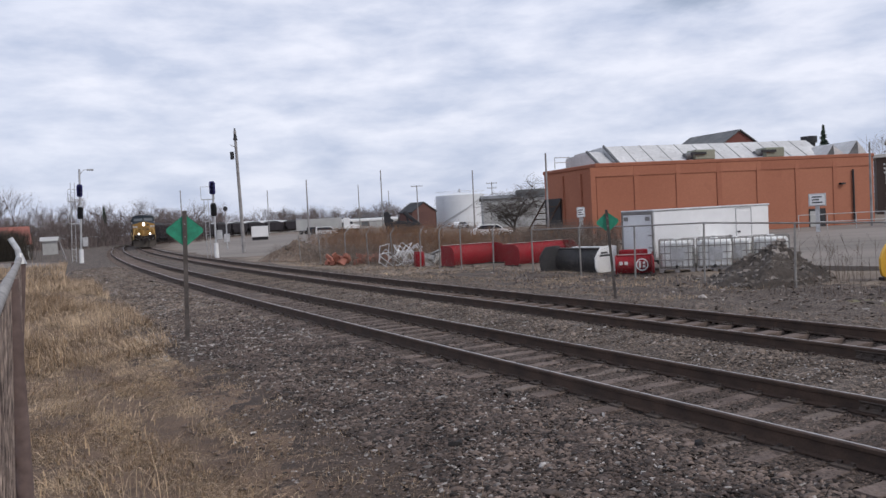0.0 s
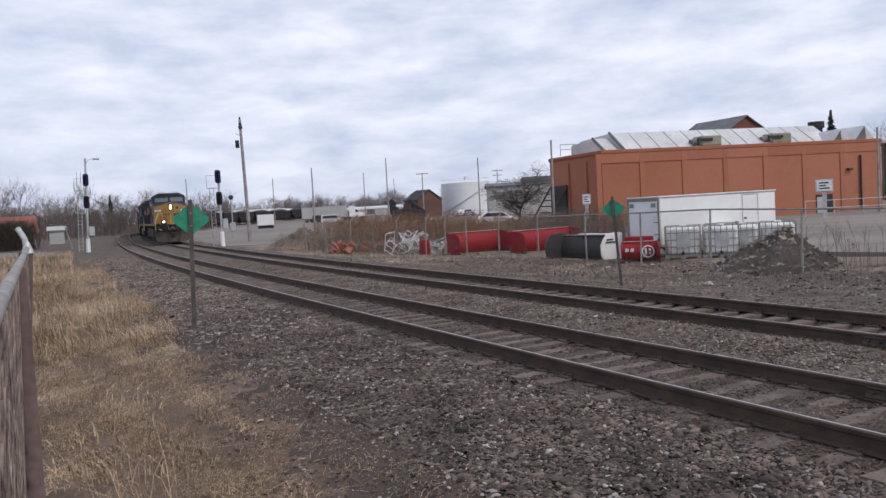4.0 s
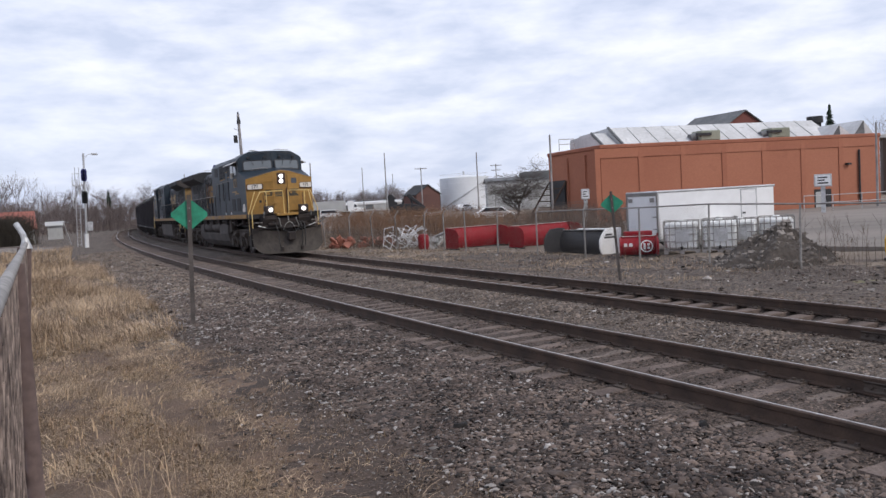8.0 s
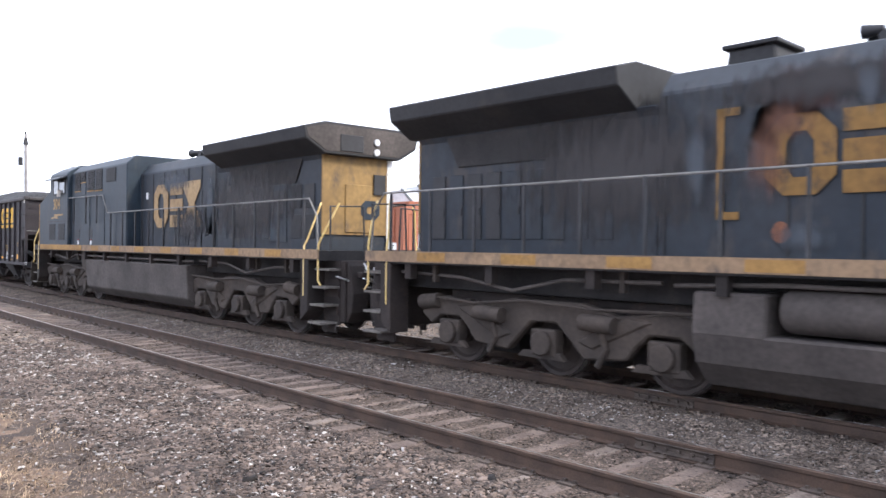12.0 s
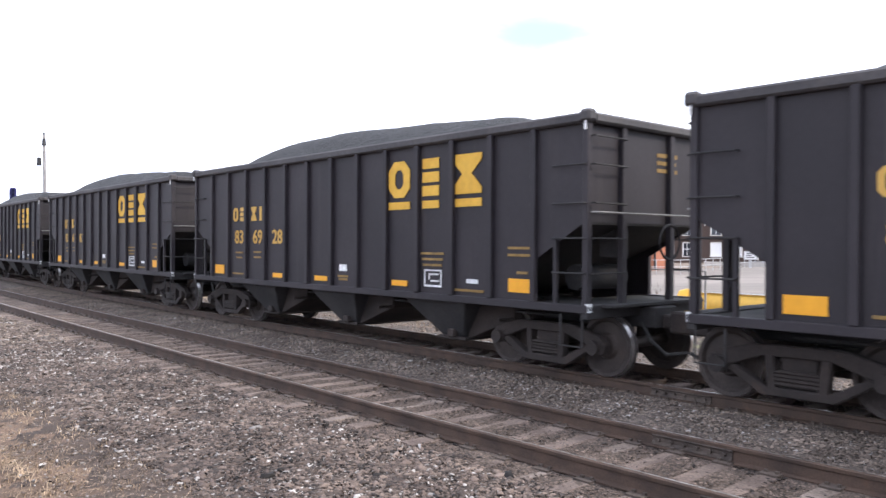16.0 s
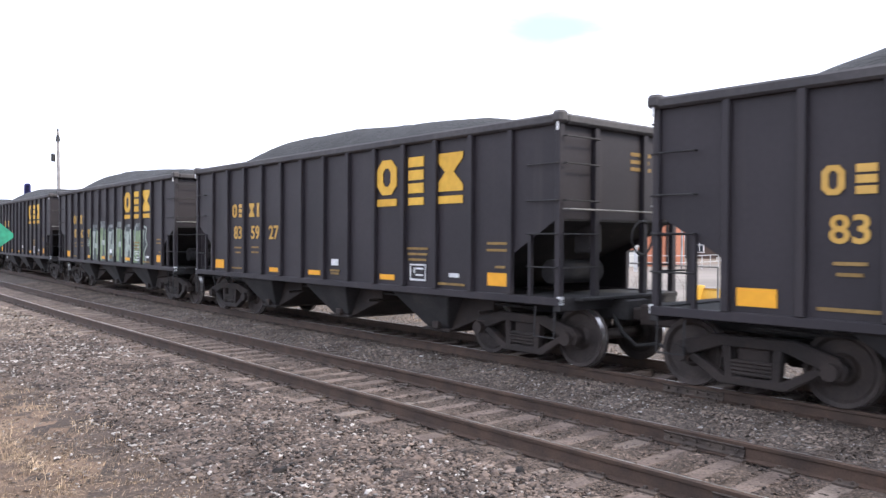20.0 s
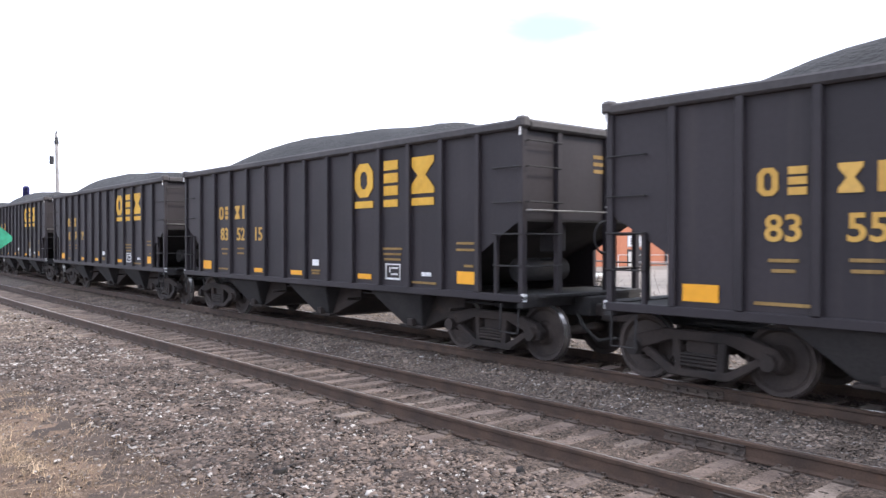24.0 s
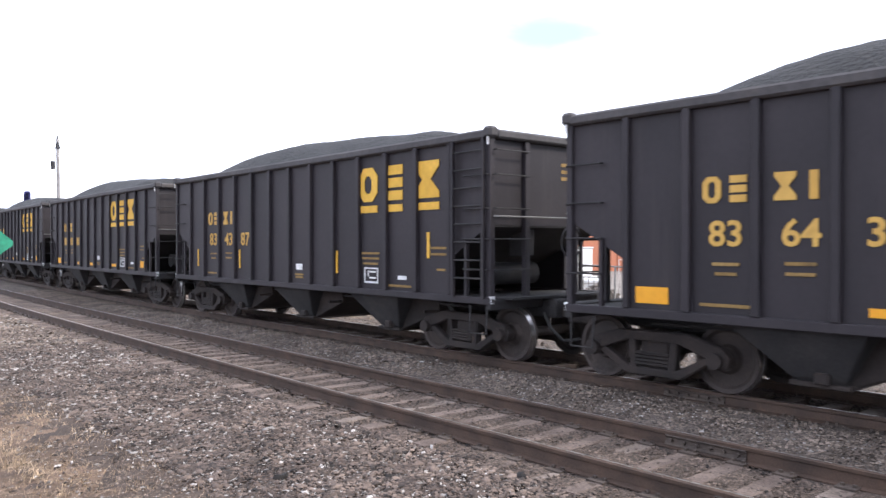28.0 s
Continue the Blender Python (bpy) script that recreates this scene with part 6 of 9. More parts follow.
    for x, y in ((9.6, 2.2), (16.3, 2.4)):
        u = part("roof_unit", Geo().box(x + 0.3, x + 2.1, y, y + 1.4, H + 0.15, H + 0.95), UNIT_GREEN, f, "grey-green rooftop duct unit", bevel=0.06)
        part("duct", Geo().tube([(x + 0.4, y + 0.7, H + 0.55), (x - 0.3, y + 0.7, H + 0.40)], 0.33, 12), ROOF_DARK, u)
        part("duct_hood", Geo().box(x - 0.1, x + 1.2, y - 0.15, y + 0.1, H + 0.55, H + 0.75), BLACK, u)
    part("stack_vent", Geo().tube([(26.2, 9, H - 1), (26.2, 9, H + 1.75)], 0.55, 16), BLACK, f, "black roof vent", smooth=True)
    part("vent_cap", Geo().tube([(26.2, 9, H + 1.75), (26.2, 9, H + 2.35)], 0.72, 16), BLACK, f, smooth=True)
    # steel hoop ladder on the roof corner
    part("roof_hoop", Geo().tube([(-1.2, 5, H), (-1.2, 5, H + 0.9), (0.1, 5, H + 0.9), (0.1, 5, H)], 0.04, 6).tube([(-1.2, 5, H + .5), (0.1, 5, H + .5)], 0.03, 6), GALV, f)
    return f


factory()


def gable_house(name, m, w, d, h, ridge, wall, roof, label, along_x=True):
    t = thing(name, label, "building", m)
    part("wall", Geo().box(-w / 2, w / 2, 0, d, -0.2, h), wall, t)
    e = 0.3
    if along_x:
        part("gable", Geo().prism([(0, h), (d, h), (d / 2, h + ridge)], -w / 2, w / 2, "x"), wall, t)
        for s in (0, 1):
            a, b = ((-e, h - 0.15), (d / 2, h + ridge + 0.08)) if s == 0 else ((d / 2, h + ridge + 0.08), (d + e, h - 0.15))
            part("roof_slope", Geo().prism([a, b, (b[0], b[1] + 0.12), (a[0], a[1] + 0.12)], -w / 2 - e, w / 2 + e, "x"), roof, t)
    else:
        part("gable", Geo().prism([(-w / 2, h), (w / 2, h), (0, h + ridge)], 0, d), wall, t)
        for s in (-1, 1):
            pts = [(s * (w / 2 + e), h - 0.15), (0, h + ridge + 0.05), (0, h + ridge + 0.2), (s * (w / 2 + e), h)]
            part("roof_slope", Geo().prism(pts, -e, d + e), roof, t)
    return t


gable_house("gable_hall", pose(44.0, 105, GROUND_Z, 0, 0, 20), 6.0, 9.5, 10.2, 1.75, BRICK_RED, ROOF_DARK, "red-brick hall with a grey gable roof behind the works", False)
gable_house("brick_shed", facing(0.75, 190, turn=32), 6.6, 6.0, 4.2, 2.2, BRICK_DULL, LOCO_DARK, "old dull brown-brick gabled building beside a tank", False)
gable_house("low_house", facing(-27.6, 110, turn=0), 8.0, 10, 2.0, 2.0, GREY_WALL, ROOF_RED, "low house with a red-brown roof")
gable_house("utility_shed", facing(-24.35, 135), 2.1, 2.4, 2.2, 0.35, GREY_WALL, GREY_WALL, "small grey metal signal shed")


def tank(az, d, r, h, label):
    t = thing("storage_tank", label, "tank", facing(az, d))
    part("shell", Geo().revolve([(0, 0), (r, 0), (r, h), (r * 0.98, h + 0.05), (0, h + r * 0.13)], 48, "z"), TANK_WHITE, t, smooth=True)
    for i in range(1, 6):
        part("weld_ring", Geo().revolve([(r, h * i / 6 - .03), (r + 0.02, h * i / 6), (r, h * i / 6 + .03)], 48, "z"), TANK_WHITE, t)
    part("top_rail", Geo().revolve([(r, h + .9), (r + .03, h + .93), (r, h + .96), (r - .03, h + .93), (r, h + .9)], 48, "z"), GALV, t)
    part("stair", Geo().tube([(math.cos(a) * (r + .3), math.sin(a) * (r + .3), h * (a + 2.6) / 2.2) for a in np.linspace(-2.6, -0.4, 14)], 0.12, 5), GALV, t)
    part("vent", Geo().tube([(0, 0, h + r * .13), (0, 0, h + r * .13 + .8)], 0.25, 10), GALV, t)
    return t


tank(3.38, 200, 6.1, 7.9, "large white cylindrical storage tank")
tank(4.9, 214, 4.4, 7.2, "second white storage tank behind")
gr = gable_house("grey_depot", facing(7.4, 150, turn=4), 12.5, 14, 5.6, 0.5, GREY_WALL, ROOF_DARK, "flat-fronted grey depot building")
for i in range(5):
    part("wall_seam", Geo().box(-5 + i * 2.4, -4.95 + i * 2.4, -0.03, 0, 0, 5.4), STONE_TRIM, gr)
part("upper_floor", Geo().box(0.5, 6.2, 1, 9, 5.6, 7.0), ROOF_DARK, gr)


def long_shed(az0, d0, az1, d1, h, label):
    a, b = spot(az0, d0), spot(az1, d1)
    m, L = frame_wall(a, b)
    s = thing("long_shed", label, "warehouse", m)
    part("wall", Geo().box(0, L, 0, 14, 0, h), GREY_WALL, s)
    part("white_fascia", Geo().box(-0.3, L + 0.3, -0.35, 0, h - 0.35, h + 0.35), WHITE, s, "white roof fascia")
    part("roof", Geo().prism([(-0.3, h + 0.3), (14.3, h + 0.3), (7, h + 0.9)], -0.3, L + 0.3, "x"), ROOF_METAL, s)
    for i in range(int(L / 9)):
        part("dock_door", Geo().box(3 + i * 9, 6.2 + i * 9, -0.08, 0, 0.9, h - 0.6), ROOF_DARK, s)
    return s


long_shed(-15.8, 300, -9.0, 330, 4.6, "long low grey warehouse with a white roof edge")
long_shed(-9.0, 330, -1.2, 330, 3.4, "long low grey warehouse with a white roof edge")


def window(parent, x, z, w, h, y=0.0, board=False):
    fr = Geo()
    for a, b, c, d in ((x - w / 2 - .1, x - w / 2, z - .1, z + h + .1), (x + w / 2, x + w / 2 + .1, z - .1, z + h + .1), (x - w / 2, x + w / 2, z + h, z + h + .14), (x - w / 2 - .15, x + w / 2 + .15, z - .2, z - .1)):
        fr.box(a, b, y - 0.1, y, c, d)
    wd = part("window", fr, STONE_TRIM, parent, "white window surround")
    if board:
        part("board", Geo().box(x - w / 2, x + w / 2, y - 0.05, y, z - .1, z + h), WHITE, wd, "white boarded panel")
    else:
        part("pane", Geo().box(x - w / 2, x + w / 2, y - 0.03, y, z - .1, z + h), WINDOW, wd)
        part("sash", Geo().box(x - w / 2, x + w / 2, y - 0.07, y - .03, z + h * .48, z + h * .54).box(x - .03, x + .03, y - .07, y - .03, z, z + h).box(x - w / 2, x - w / 2 + .07, y - .07, y - .03, z, z + h).box(x + w / 2 - .07, x + w / 2, y - .07, y - .03, z, z + h), WHITE, wd)
    return wd


def dot_cornice(parent, x0, x1, z, n, rows, seed):
    rng = random.Random(seed)
    for r in range(rows):
        for i in range(n):
            if rng.random() < 0.78:
                x = x0 + (x1 - x0) * (i + 0.5) / n
                part("corbel_stone", Geo().box(x - 0.10, x + 0.10, -0.08, 0.0, z - r * 0.5, z - r * 0.5 + 0.22), STONE_TRIM, parent)


def brown_block(m, w, d, h, storeys, cols, boards, label, seed, cornice_rows=2, at=None, plain=()):
    b = thing("brown_brick_house", label, "house", m)
    part("wall", Geo().box(0, w, 0, d, -0.3, h), BRICK_BROWN, b, "dark brown brick walls")
    part("cornice", Geo().box(-0.25, w + 0.25, -0.25, d, h - 0.05, h + 0.38), STONE_TRIM, b, "pale stone cornice", bevel=0.05)
    part("flat_roof", Geo().box(0.2, w - 0.2, 0.2, d - 0.2, h + 0.2, h + 0.42), ROOF_DARK, b)
    dot_cornice(b, 0.5, w - 0.5, h - 1.0, int(w * 1.3), cornice_rows, seed)
    for s in range(storeys):
        for i in range(cols):
            x = at[i] if at else w * (i + 0.5) / cols
            window(b, x, 1.0 + s * 2.85, 1.05 if i in plain else 1.3, 1.65, 0.0, board=(s == 0 and boards and i not in plain))
    return b


h1 = brown_block(facing(30.8, 112, turn=2), 10.7, 10, 7.0, 2, 3, True, "dark brown-brick two-storey house with boarded ground floor", 1, 3, (1.6, 5.3, 7.9), (0,))
brown_block(facing(31.5, 124, turn=2), 14.5, 9, 9.6, 3, 6, False, "tall dark brown-brick block with pale cornice", 2)
h3 = brown_block(facing(38.1, 120, turn=1), 6.6, 10, 6.9, 2, 3, True, "dark brown-brick wing with boarded windows", 3, 1)
brown_block(facing(41.2, 116, turn=3), 14.0, 10, 6.8, 2, 4, True, "dark brown-brick house with dotted cornice", 4, 3)
part("porch_hood", Geo().box(9.5, 10.9, -0.9, 0, 3.7, 4.0), STONE_TRIM, h1, "pale porch hood", bevel=0.05)
part("porch_door", Geo().box(9.7, 10.5, -0.06, 0, 0.4, 2.6), WINDOW, h1, "dark entrance door")
part("door_surround", Geo().box(9.5, 9.7, -0.1, 0, 0.4, 2.8).box(10.5, 10.66, -0.1, 0, 0.4, 2.8).box(9.7, 10.5, -0.1, 0, 2.6, 2.8), STONE_TRIM, h1, "white door surround")
part("dormer", Geo().prism([(1.0, 7.1), (4.0, 7.1), (2.4, 8.6)], 2.0, 6.0), STONE_TRIM, h3, "pale roof dormer")
hall = gable_house("gym_hall", facing(40.5, 165, turn=52), 11, 26, 11.0, 2.6, BRICK_RED, ROOF_DARK, "large red-brick hall with a grey roof", False)

# low railing and tie-beam kerb before the houses
lr = thing("lot_railing", "low galvanised railing along the lot's edge", "railing", kind="structure")
for (a0, d0), (a1, d1) in (((26.2, 64), (31.2, 66)), ((31.2, 66), (36, 92)), ((36, 92), (46, 96))):
    p, q = Vector((*spot(a0, d0), GROUND_Z + 0.09)), Vector((*spot(a1, d1), GROUND_Z + 0.09))
    n = max(3, int((q - p).length / 2.4))
    for i in range(n):
        b = p + (q - p) * i / n
        part("railing_post", Geo().tube([b, b + Vector((0, 0, 1.1))], 0.035, 6), GALV, lr)
    for z in (0.55, 1.1):
        part("railing_bar", Geo().tube([p + Vector((0, 0, z)), q + Vector((0, 0, z))], 0.028, 6), GALV, lr)
g = Geo()
for i in range(13):
    k0 = len(g.v)
    g.box(-0.95, 0.95, -0.2, 0.2, 0, 0.5)
    g.move(facing(33.3 + i * 0.85, 92, GROUND_Z + 0.09), k0)
kerb = part("barrier_blocks", g, CONCRETE, None, "row of grey concrete barrier blocks", kind="structure")


def post_sign(m, w, h, z, label, posts=1):
    s = thing("board_sign", label, "sign", m)
    part("sign_post", Geo().box(-0.14, 0.14, -0.06, 0.06, 0, z), GALV, s)
    part("sign_cabinet", Geo().box(-w / 2, w / 2, -0.15, 0.15, z, z + h), GALV, s, "pale grey sign cabinet", bevel=0.03)
    part("sign_face", Geo().box(-w / 2 + .08, w / 2 - .08, -0.158, -0.15, z + .08, z + h - .08), WHITE, s)
    for i, (a, b) in enumerate(((-0.3, 0.25), (-0.3, 0.1), (-0.3, 0.3))):
        part("unreadable_line", Geo().box(a * w, b * w, -0.166, -0.158, z + h * (0.68 - i * 0.22), z + h * (0.78 - i * 0.22)), LOCO_DARK, s, "unreadable dark line")
    return s


post_sign(facing(27.35, 60), 1.1, 0.85, 1.85, "small pale sign cabinet on a post")
post_sign(facing(11.95, 58), 0.6, 0.75, 1.9, "small white notice on a post")
post_sign(facing(35.7, 88), 1.3, 0.9, 0.9, "white notice board by the lot")
post_sign(facing(42.4, 88), 1.3, 0.8, 0.9, "white notice board by the lot")


# ---------------------------------------------------------------- parked vehicles
def car(m, mat, label, van=False):
    c = thing("parked_car", label, "car", m)
    prof = [(-2.2, 0.35), (2.2, 0.35), (2.25, 0.75), (1.3, 0.95), (0.7, 1.42), (-1.1, 1.45), (-1.8, 1.0), (-2.2, 0.95)] if not van else \
           [(-2.3, 0.35), (2.3, 0.35), (2.35, 0.9), (1.5, 1.1), (1.0, 1.85), (-2.2, 1.9), (-2.3, 1.2)]
    part("body", Geo().prism(prof, -0.86, 0.86), mat, c, bevel=0.08, smooth=True)
    win = [(0.62, 1.36), (1.15, 0.98), (-1.6, 1.0), (-1.05, 1.39)] if not van else [(0.95, 1.75), (1.4, 1.12), (-2.0, 1.15), (-1.95, 1.78)]
    part("windows", Geo().prism(win, -0.875, 0.875), WINDOW, c)
    for x in (-1.4, 1.4):
        for y in (-0.8, 0.8):
            w = part("wheel", Geo().disc((x, y, 0.33), (0, 1, 0), 0.33, 0.2, 16), RUBBER, c, smooth=True)
            part("rim", Geo().disc((x, y * 1.13, 0.33), (0, 1, 0), 0.19, 0.03, 12), GALV, w)
    return c


car(facing(5.5, 84, GROUND_Z + 0.02, turn=5), WHITE, "white parked car in the yard")
car(facing(3.3, 165, GROUND_Z + 0.02, turn=50), WHITE, "white parked car by the tank")
car(facing(-6.3, 170, GROUND_Z + 0.06, turn=0), WHITE, "white pickup in the yard", True)
car(facing(-0.2, 120, GROUND_Z, turn=10), WHITE, "white parked car in the yard")


def semi(m, tractor, box, label, length=12.0, dark=False):
    s = thing("semi_truck", label, "truck", m)
    part("trailer_box", Geo().box(-length, 0, -1.25, 1.25, 1.15, 4.0), box, s, bevel=0.05)
    part("trailer_rail", Geo().box(-length, 0, -1.27, 1.27, 1.05, 1.16), GALV, s)
    part("cab_body", Geo().prism([(0.5, 0.7), (4.9, 0.7), (5.0, 1.7), (3.3, 2.0), (2.8, 2.9), (1.9, 3.8), (0.5, 3.9)], -1.15, 1.15), tractor, s, bevel=0.08)
    part("cab_window", Geo().prism([(2.2, 2.1), (3.1, 2.1), (2.75, 2.8), (2.2, 2.85)], -1.17, 1.17), WINDOW, s)
    part("chassis", Geo().box(-1.5, 4.8, -0.5, 0.5, 0.6, 0.95), BLACK, s)
    for x in (-length + 1.2, -length + 2.5, -0.6, 0.7, 4.0):
        for y in (-1.05, 1.05):
            part("wheel", Geo().disc((x, y, 0.5), (0, 1, 0), 0.5, 0.3, 16), RUBBER, s, smooth=True)
    return s


semi(facing(-5.2, 215, GROUND_Z + 0.06, turn=0), WHITE, GREY_WALL, "white semi truck with a grey trailer")
car(facing(-7.0, 190, GROUND_Z + 0.06, turn=0), BLACK, "black pickup truck parked in the yard", True)
bx = thing("box_container", "white box container in the yard", "container", facing(-10.95, 160, GROUND_Z + 0.06, turn=0))
part("box", Geo().box(-1.6, 1.6, -1.2, 1.2, 0.6, 2.7), WHITE, bx, bevel=0.04)
for y in (-0.7, 0.7):
    part("skid", Geo().box(-1.5, 1.5, y - 0.2, y + 0.2, 0.0, 0.6), BLACK, bx)


def hook_bodies(m):
    """Black hook-lift body: an upright hooked end, a low tub and a slanting arm."""
    s = thing("dump_body", "black steel dump body with a raised slanting arm", "machine", m)
    part("tub", Geo().prism([(-2.3, 0.5), (2.4, 0.5), (2.6, 1.7), (0.9, 2.2), (-0.9, 2.3), (-2.5, 1.9)], -1.1, 1.1), BLACK, s, bevel=0.06)
    part("hooked_end", Geo().prism([(-2.6, 1.7), (-1.5, 1.7), (-1.25, 2.5), (-1.75, 2.75), (-1.55, 3.15), (-2.1, 3.75), (-2.65, 3.6)], -1.0, 1.0), BLACK, s, bevel=0.06)
    part("slanting_arm", Geo().prism([(2.9, 1.55), (2.3, 1.45), (0.2, 3.2), (0.15, 3.6), (0.6, 3.65), (1.0, 3.2)], -0.7, 0.7), BLACK, s, bevel=0.06)
    part("brace", Geo().prism([(0.7, 2.0), (1.05, 2.0), (0.75, 3.1), (0.45, 3.1)], -0.5, 0.5), BLACK, s)
    for x in (-1.9, 0.0, 1.9):
        part("leg", Geo().box(x - 0.15, x + 0.15, -0.9, 0.9, 0, 0.5), BLACK, s)
    return s


hook_bodies(facing(-0.85, 116, GROUND_Z + 0.06))




# ---------------------------------------------------------------- the train
def wheel_mesh(name, r, gauge=0.7525, axle_r=0.085, axle_end=1.02):
    g = Geo()
    for q in (-1, 1):
        k0 = len(g.v)
        prof = [(0.10, 0.09), (0.16, 0.085), (0.20, 0.02), (r - 0.10, 0.015), (r - 0.06, 0.062), (r - 0.006, 0.066), (r, 0.058)]
        g.revolve(prof, 28)
        g.revolve([(r, 0.058), (r + 0.004, -0.03)], 28, mi=1)
        g.revolve([(r + 0.004, -0.03), (r + 0.028, -0.045), (r + 0.024, -0.066), (r - 0.06, -0.066), (r - 0.1, -0.03), (0.2, -0.03), (0.14, -0.09), (0.10, -0.09)], 28)
        g.move(Matrix.Translation((0, q * gauge, 0)) @ Matrix.Diagonal((1, q, 1, 1)), k0)
    g.tube([(0, -axle_end, 0), (0, axle_end, 0)], axle_r, 12)
    return g.mesh(name, [WHEEL_IRON, WHEEL_RIM], smooth=True)


CAR_WHEEL = wheel_mesh("wheelset", 0.457)
LOCO_WHEEL = wheel_mesh("wheelset", 0.533, axle_r=0.11)


def car_truck(car, x):
    g = Geo().box(-0.22, 0.22, -1.0, 1.0, 0.42, 0.68)
    g.disc((0, 0, 0.72), (0, 0, 1), 0.2, 0.12, 14)
    t = part("truck", g, TRUCK_IRON, car, "grimy iron freight truck", pose(x, 0, 0), bevel=0.02)
    for q in (-1, 1):
        g = Geo()
        y0, y1 = q * 1.0 - 0.07, q * 1.0 + 0.07
        g.prism([(-1.12, 0.36), (-0.98, 0.34), (-0.86, 0.46), (-0.40, 0.62), (0.40, 0.62), (0.86, 0.46), (0.98, 0.34), (1.12, 0.36), (1.16, 0.50), (1.05, 0.62),
                 (0.55, 0.76), (-0.55, 0.76), (-1.05, 0.62), (-1.16, 0.50)], y0, y1)
        g.prism([(-0.90, 0.42), (-0.44, 0.14), (0.44, 0.14), (0.90, 0.42), (0.80, 0.48), (0.38, 0.25), (-0.38, 0.25), (-0.80, 0.48)], y0, y1)
        for k in (-1, 1):
            g.prism([(k * 0.30 - 0.06, 0.22), (k * 0.30 + 0.06, 0.22), (k * 0.34 + 0.06, 0.64), (k * 0.34 - 0.06, 0.64)], y0, y1)
        part("side_frame", g, TRUCK_IRON, t, "cast side frame", bevel=0.015)
        zig = [(0.27 + 0.024 * j, 0.085 if j % 2 else 0.062) for j in range(9)]
        g = Geo().prism([(q * 1.0 + w, z) for z, w in zig] + [(q * 1.0 - w, z) for z, w in reversed(zig)], -0.26, 0.26, "x")
        part("spring_nest", g, TRUCK_IRON, t, "coil springs")
        for k in (-1, 1):
            g = Geo().disc((k * 0.98, q * 1.10, 0.457), (0, 1, 0), 0.105, 0.12, 14)
            g.box(k * 0.98 - 0.11, k * 0.98 + 0.11, q * 1.02 - 0.06, q * 1.02 + 0.06, 0.36, 0.58)
            part("bearing_cap", g, TRUCK_IRON, t, "roller bearing end cap")
    for k in (-1, 1):
        w = part("wheelset", CAR_WHEEL, None, t, "steel wheels on an axle with bright treads", pose(k * 0.98, 0, 0.457))
        WHEELS.append((w, k * 0.98, 0.457))
    return t


WHEELS = []


def shape_ring(w, h, t):
    """Outer and inner outline of a heavy eight-sided ring."""
    a, b, c = w / 2, h / 2, min(w, h) * 0.27
    out = [(a, -b + c), (a - c, -b), (-a + c, -b), (-a, -b + c), (-a, b - c), (-a + c, b), (a - c, b), (a, b - c)]
    inn = [(x * (1 - 2 * t / w), z * (1 - 1.7 * t / h)) for x, z in out]
    return out, inn


def plain_mark(kind, w, h):
    """A heavy plain emblem block: ring, stack or bow tie."""
    g = Geo()
    d = 0.006
    if kind == "ring":
        out, inn = shape_ring(w, h, w * 0.3)
        n = len(out)
        vs = [(x, y, z) for y in (-d, d) for x, z in out + inn]
        fs = []
        for i in range(n):
            j = (i + 1) % n
            fs += [(i, j, n + j, n + i), (2 * n + i, 3 * n + i, 3 * n + j, 2 * n + j), (i, 2 * n + i, 2 * n + j, j), (n + i, n + j, 3 * n + j, 3 * n + i)]
        g.add(vs, fs)
    elif kind == "stack":
        a, b = w / 2, h / 2
        for z in (-0.72, 0.0, 0.72):
            g.box(-a, a, -d, d, b * (z - 0.27), b * (z + 0.27))
    elif kind == "bow":
        g.prism([(-w / 2, -h / 2), (w / 2, -h / 2), (w / 2, -h * 0.34), (w * 0.16, 0), (w / 2, h * 0.34), (w / 2, h / 2), (-w / 2, h / 2), (-w / 2, h * 0.34), (-w * 0.16, 0), (-w / 2, -h * 0.34)], -d, d)
    else:
        g.box(-w / 2, w / 2, -d, d, -h / 2, h / 2)
    return g


def coal_mesh(seed):
    rng = np.random.default_rng(seed)
    nx, ny = 96, 22
    xs, ys = np.linspace(-6.45, 6.45, nx), np.linspace(-1.36, 1.36, ny)
    X, Y = np.meshgrid(xs, ys, indexing="ij")
    a, b = rng.uniform(-6.0, -5.6), rng.uniform(4.8, 5.2)
    prof = (1 - (1 - np.clip((X - a) / 3.6, 0, 1)) ** 2.5) * (1 - smooth(b - 1.3, b + 0.5, X))
    hump = (0.60 - 0.24 * smooth(-1.5, 5.0, X)) * prof * (1 - (np.abs(Y) / 1.36) ** 2.2) + 0.22 * prof
    Z = 3.62 + hump + rng.normal(0, 0.005, X.shape) + 0.012 * np.sin(X * 2.2 + seed) * prof
    idx = np.arange(nx * ny).reshape(nx, ny)
    f = np.stack([idx[:-1, :-1], idx[1:, :-1], idx[1:, 1:], idx[:-1, 1:]], -1).reshape(-1, 4)
    me = bpy.data.meshes.new("coal_load")
    me.from_pydata(np.stack([X, Y, Z], -1).reshape(-1, 3).tolist(), [], f.tolist())
    me.materials.append(COAL)
    me.polygons.foreach_set("use_smooth", [True] * len(f))
    return me


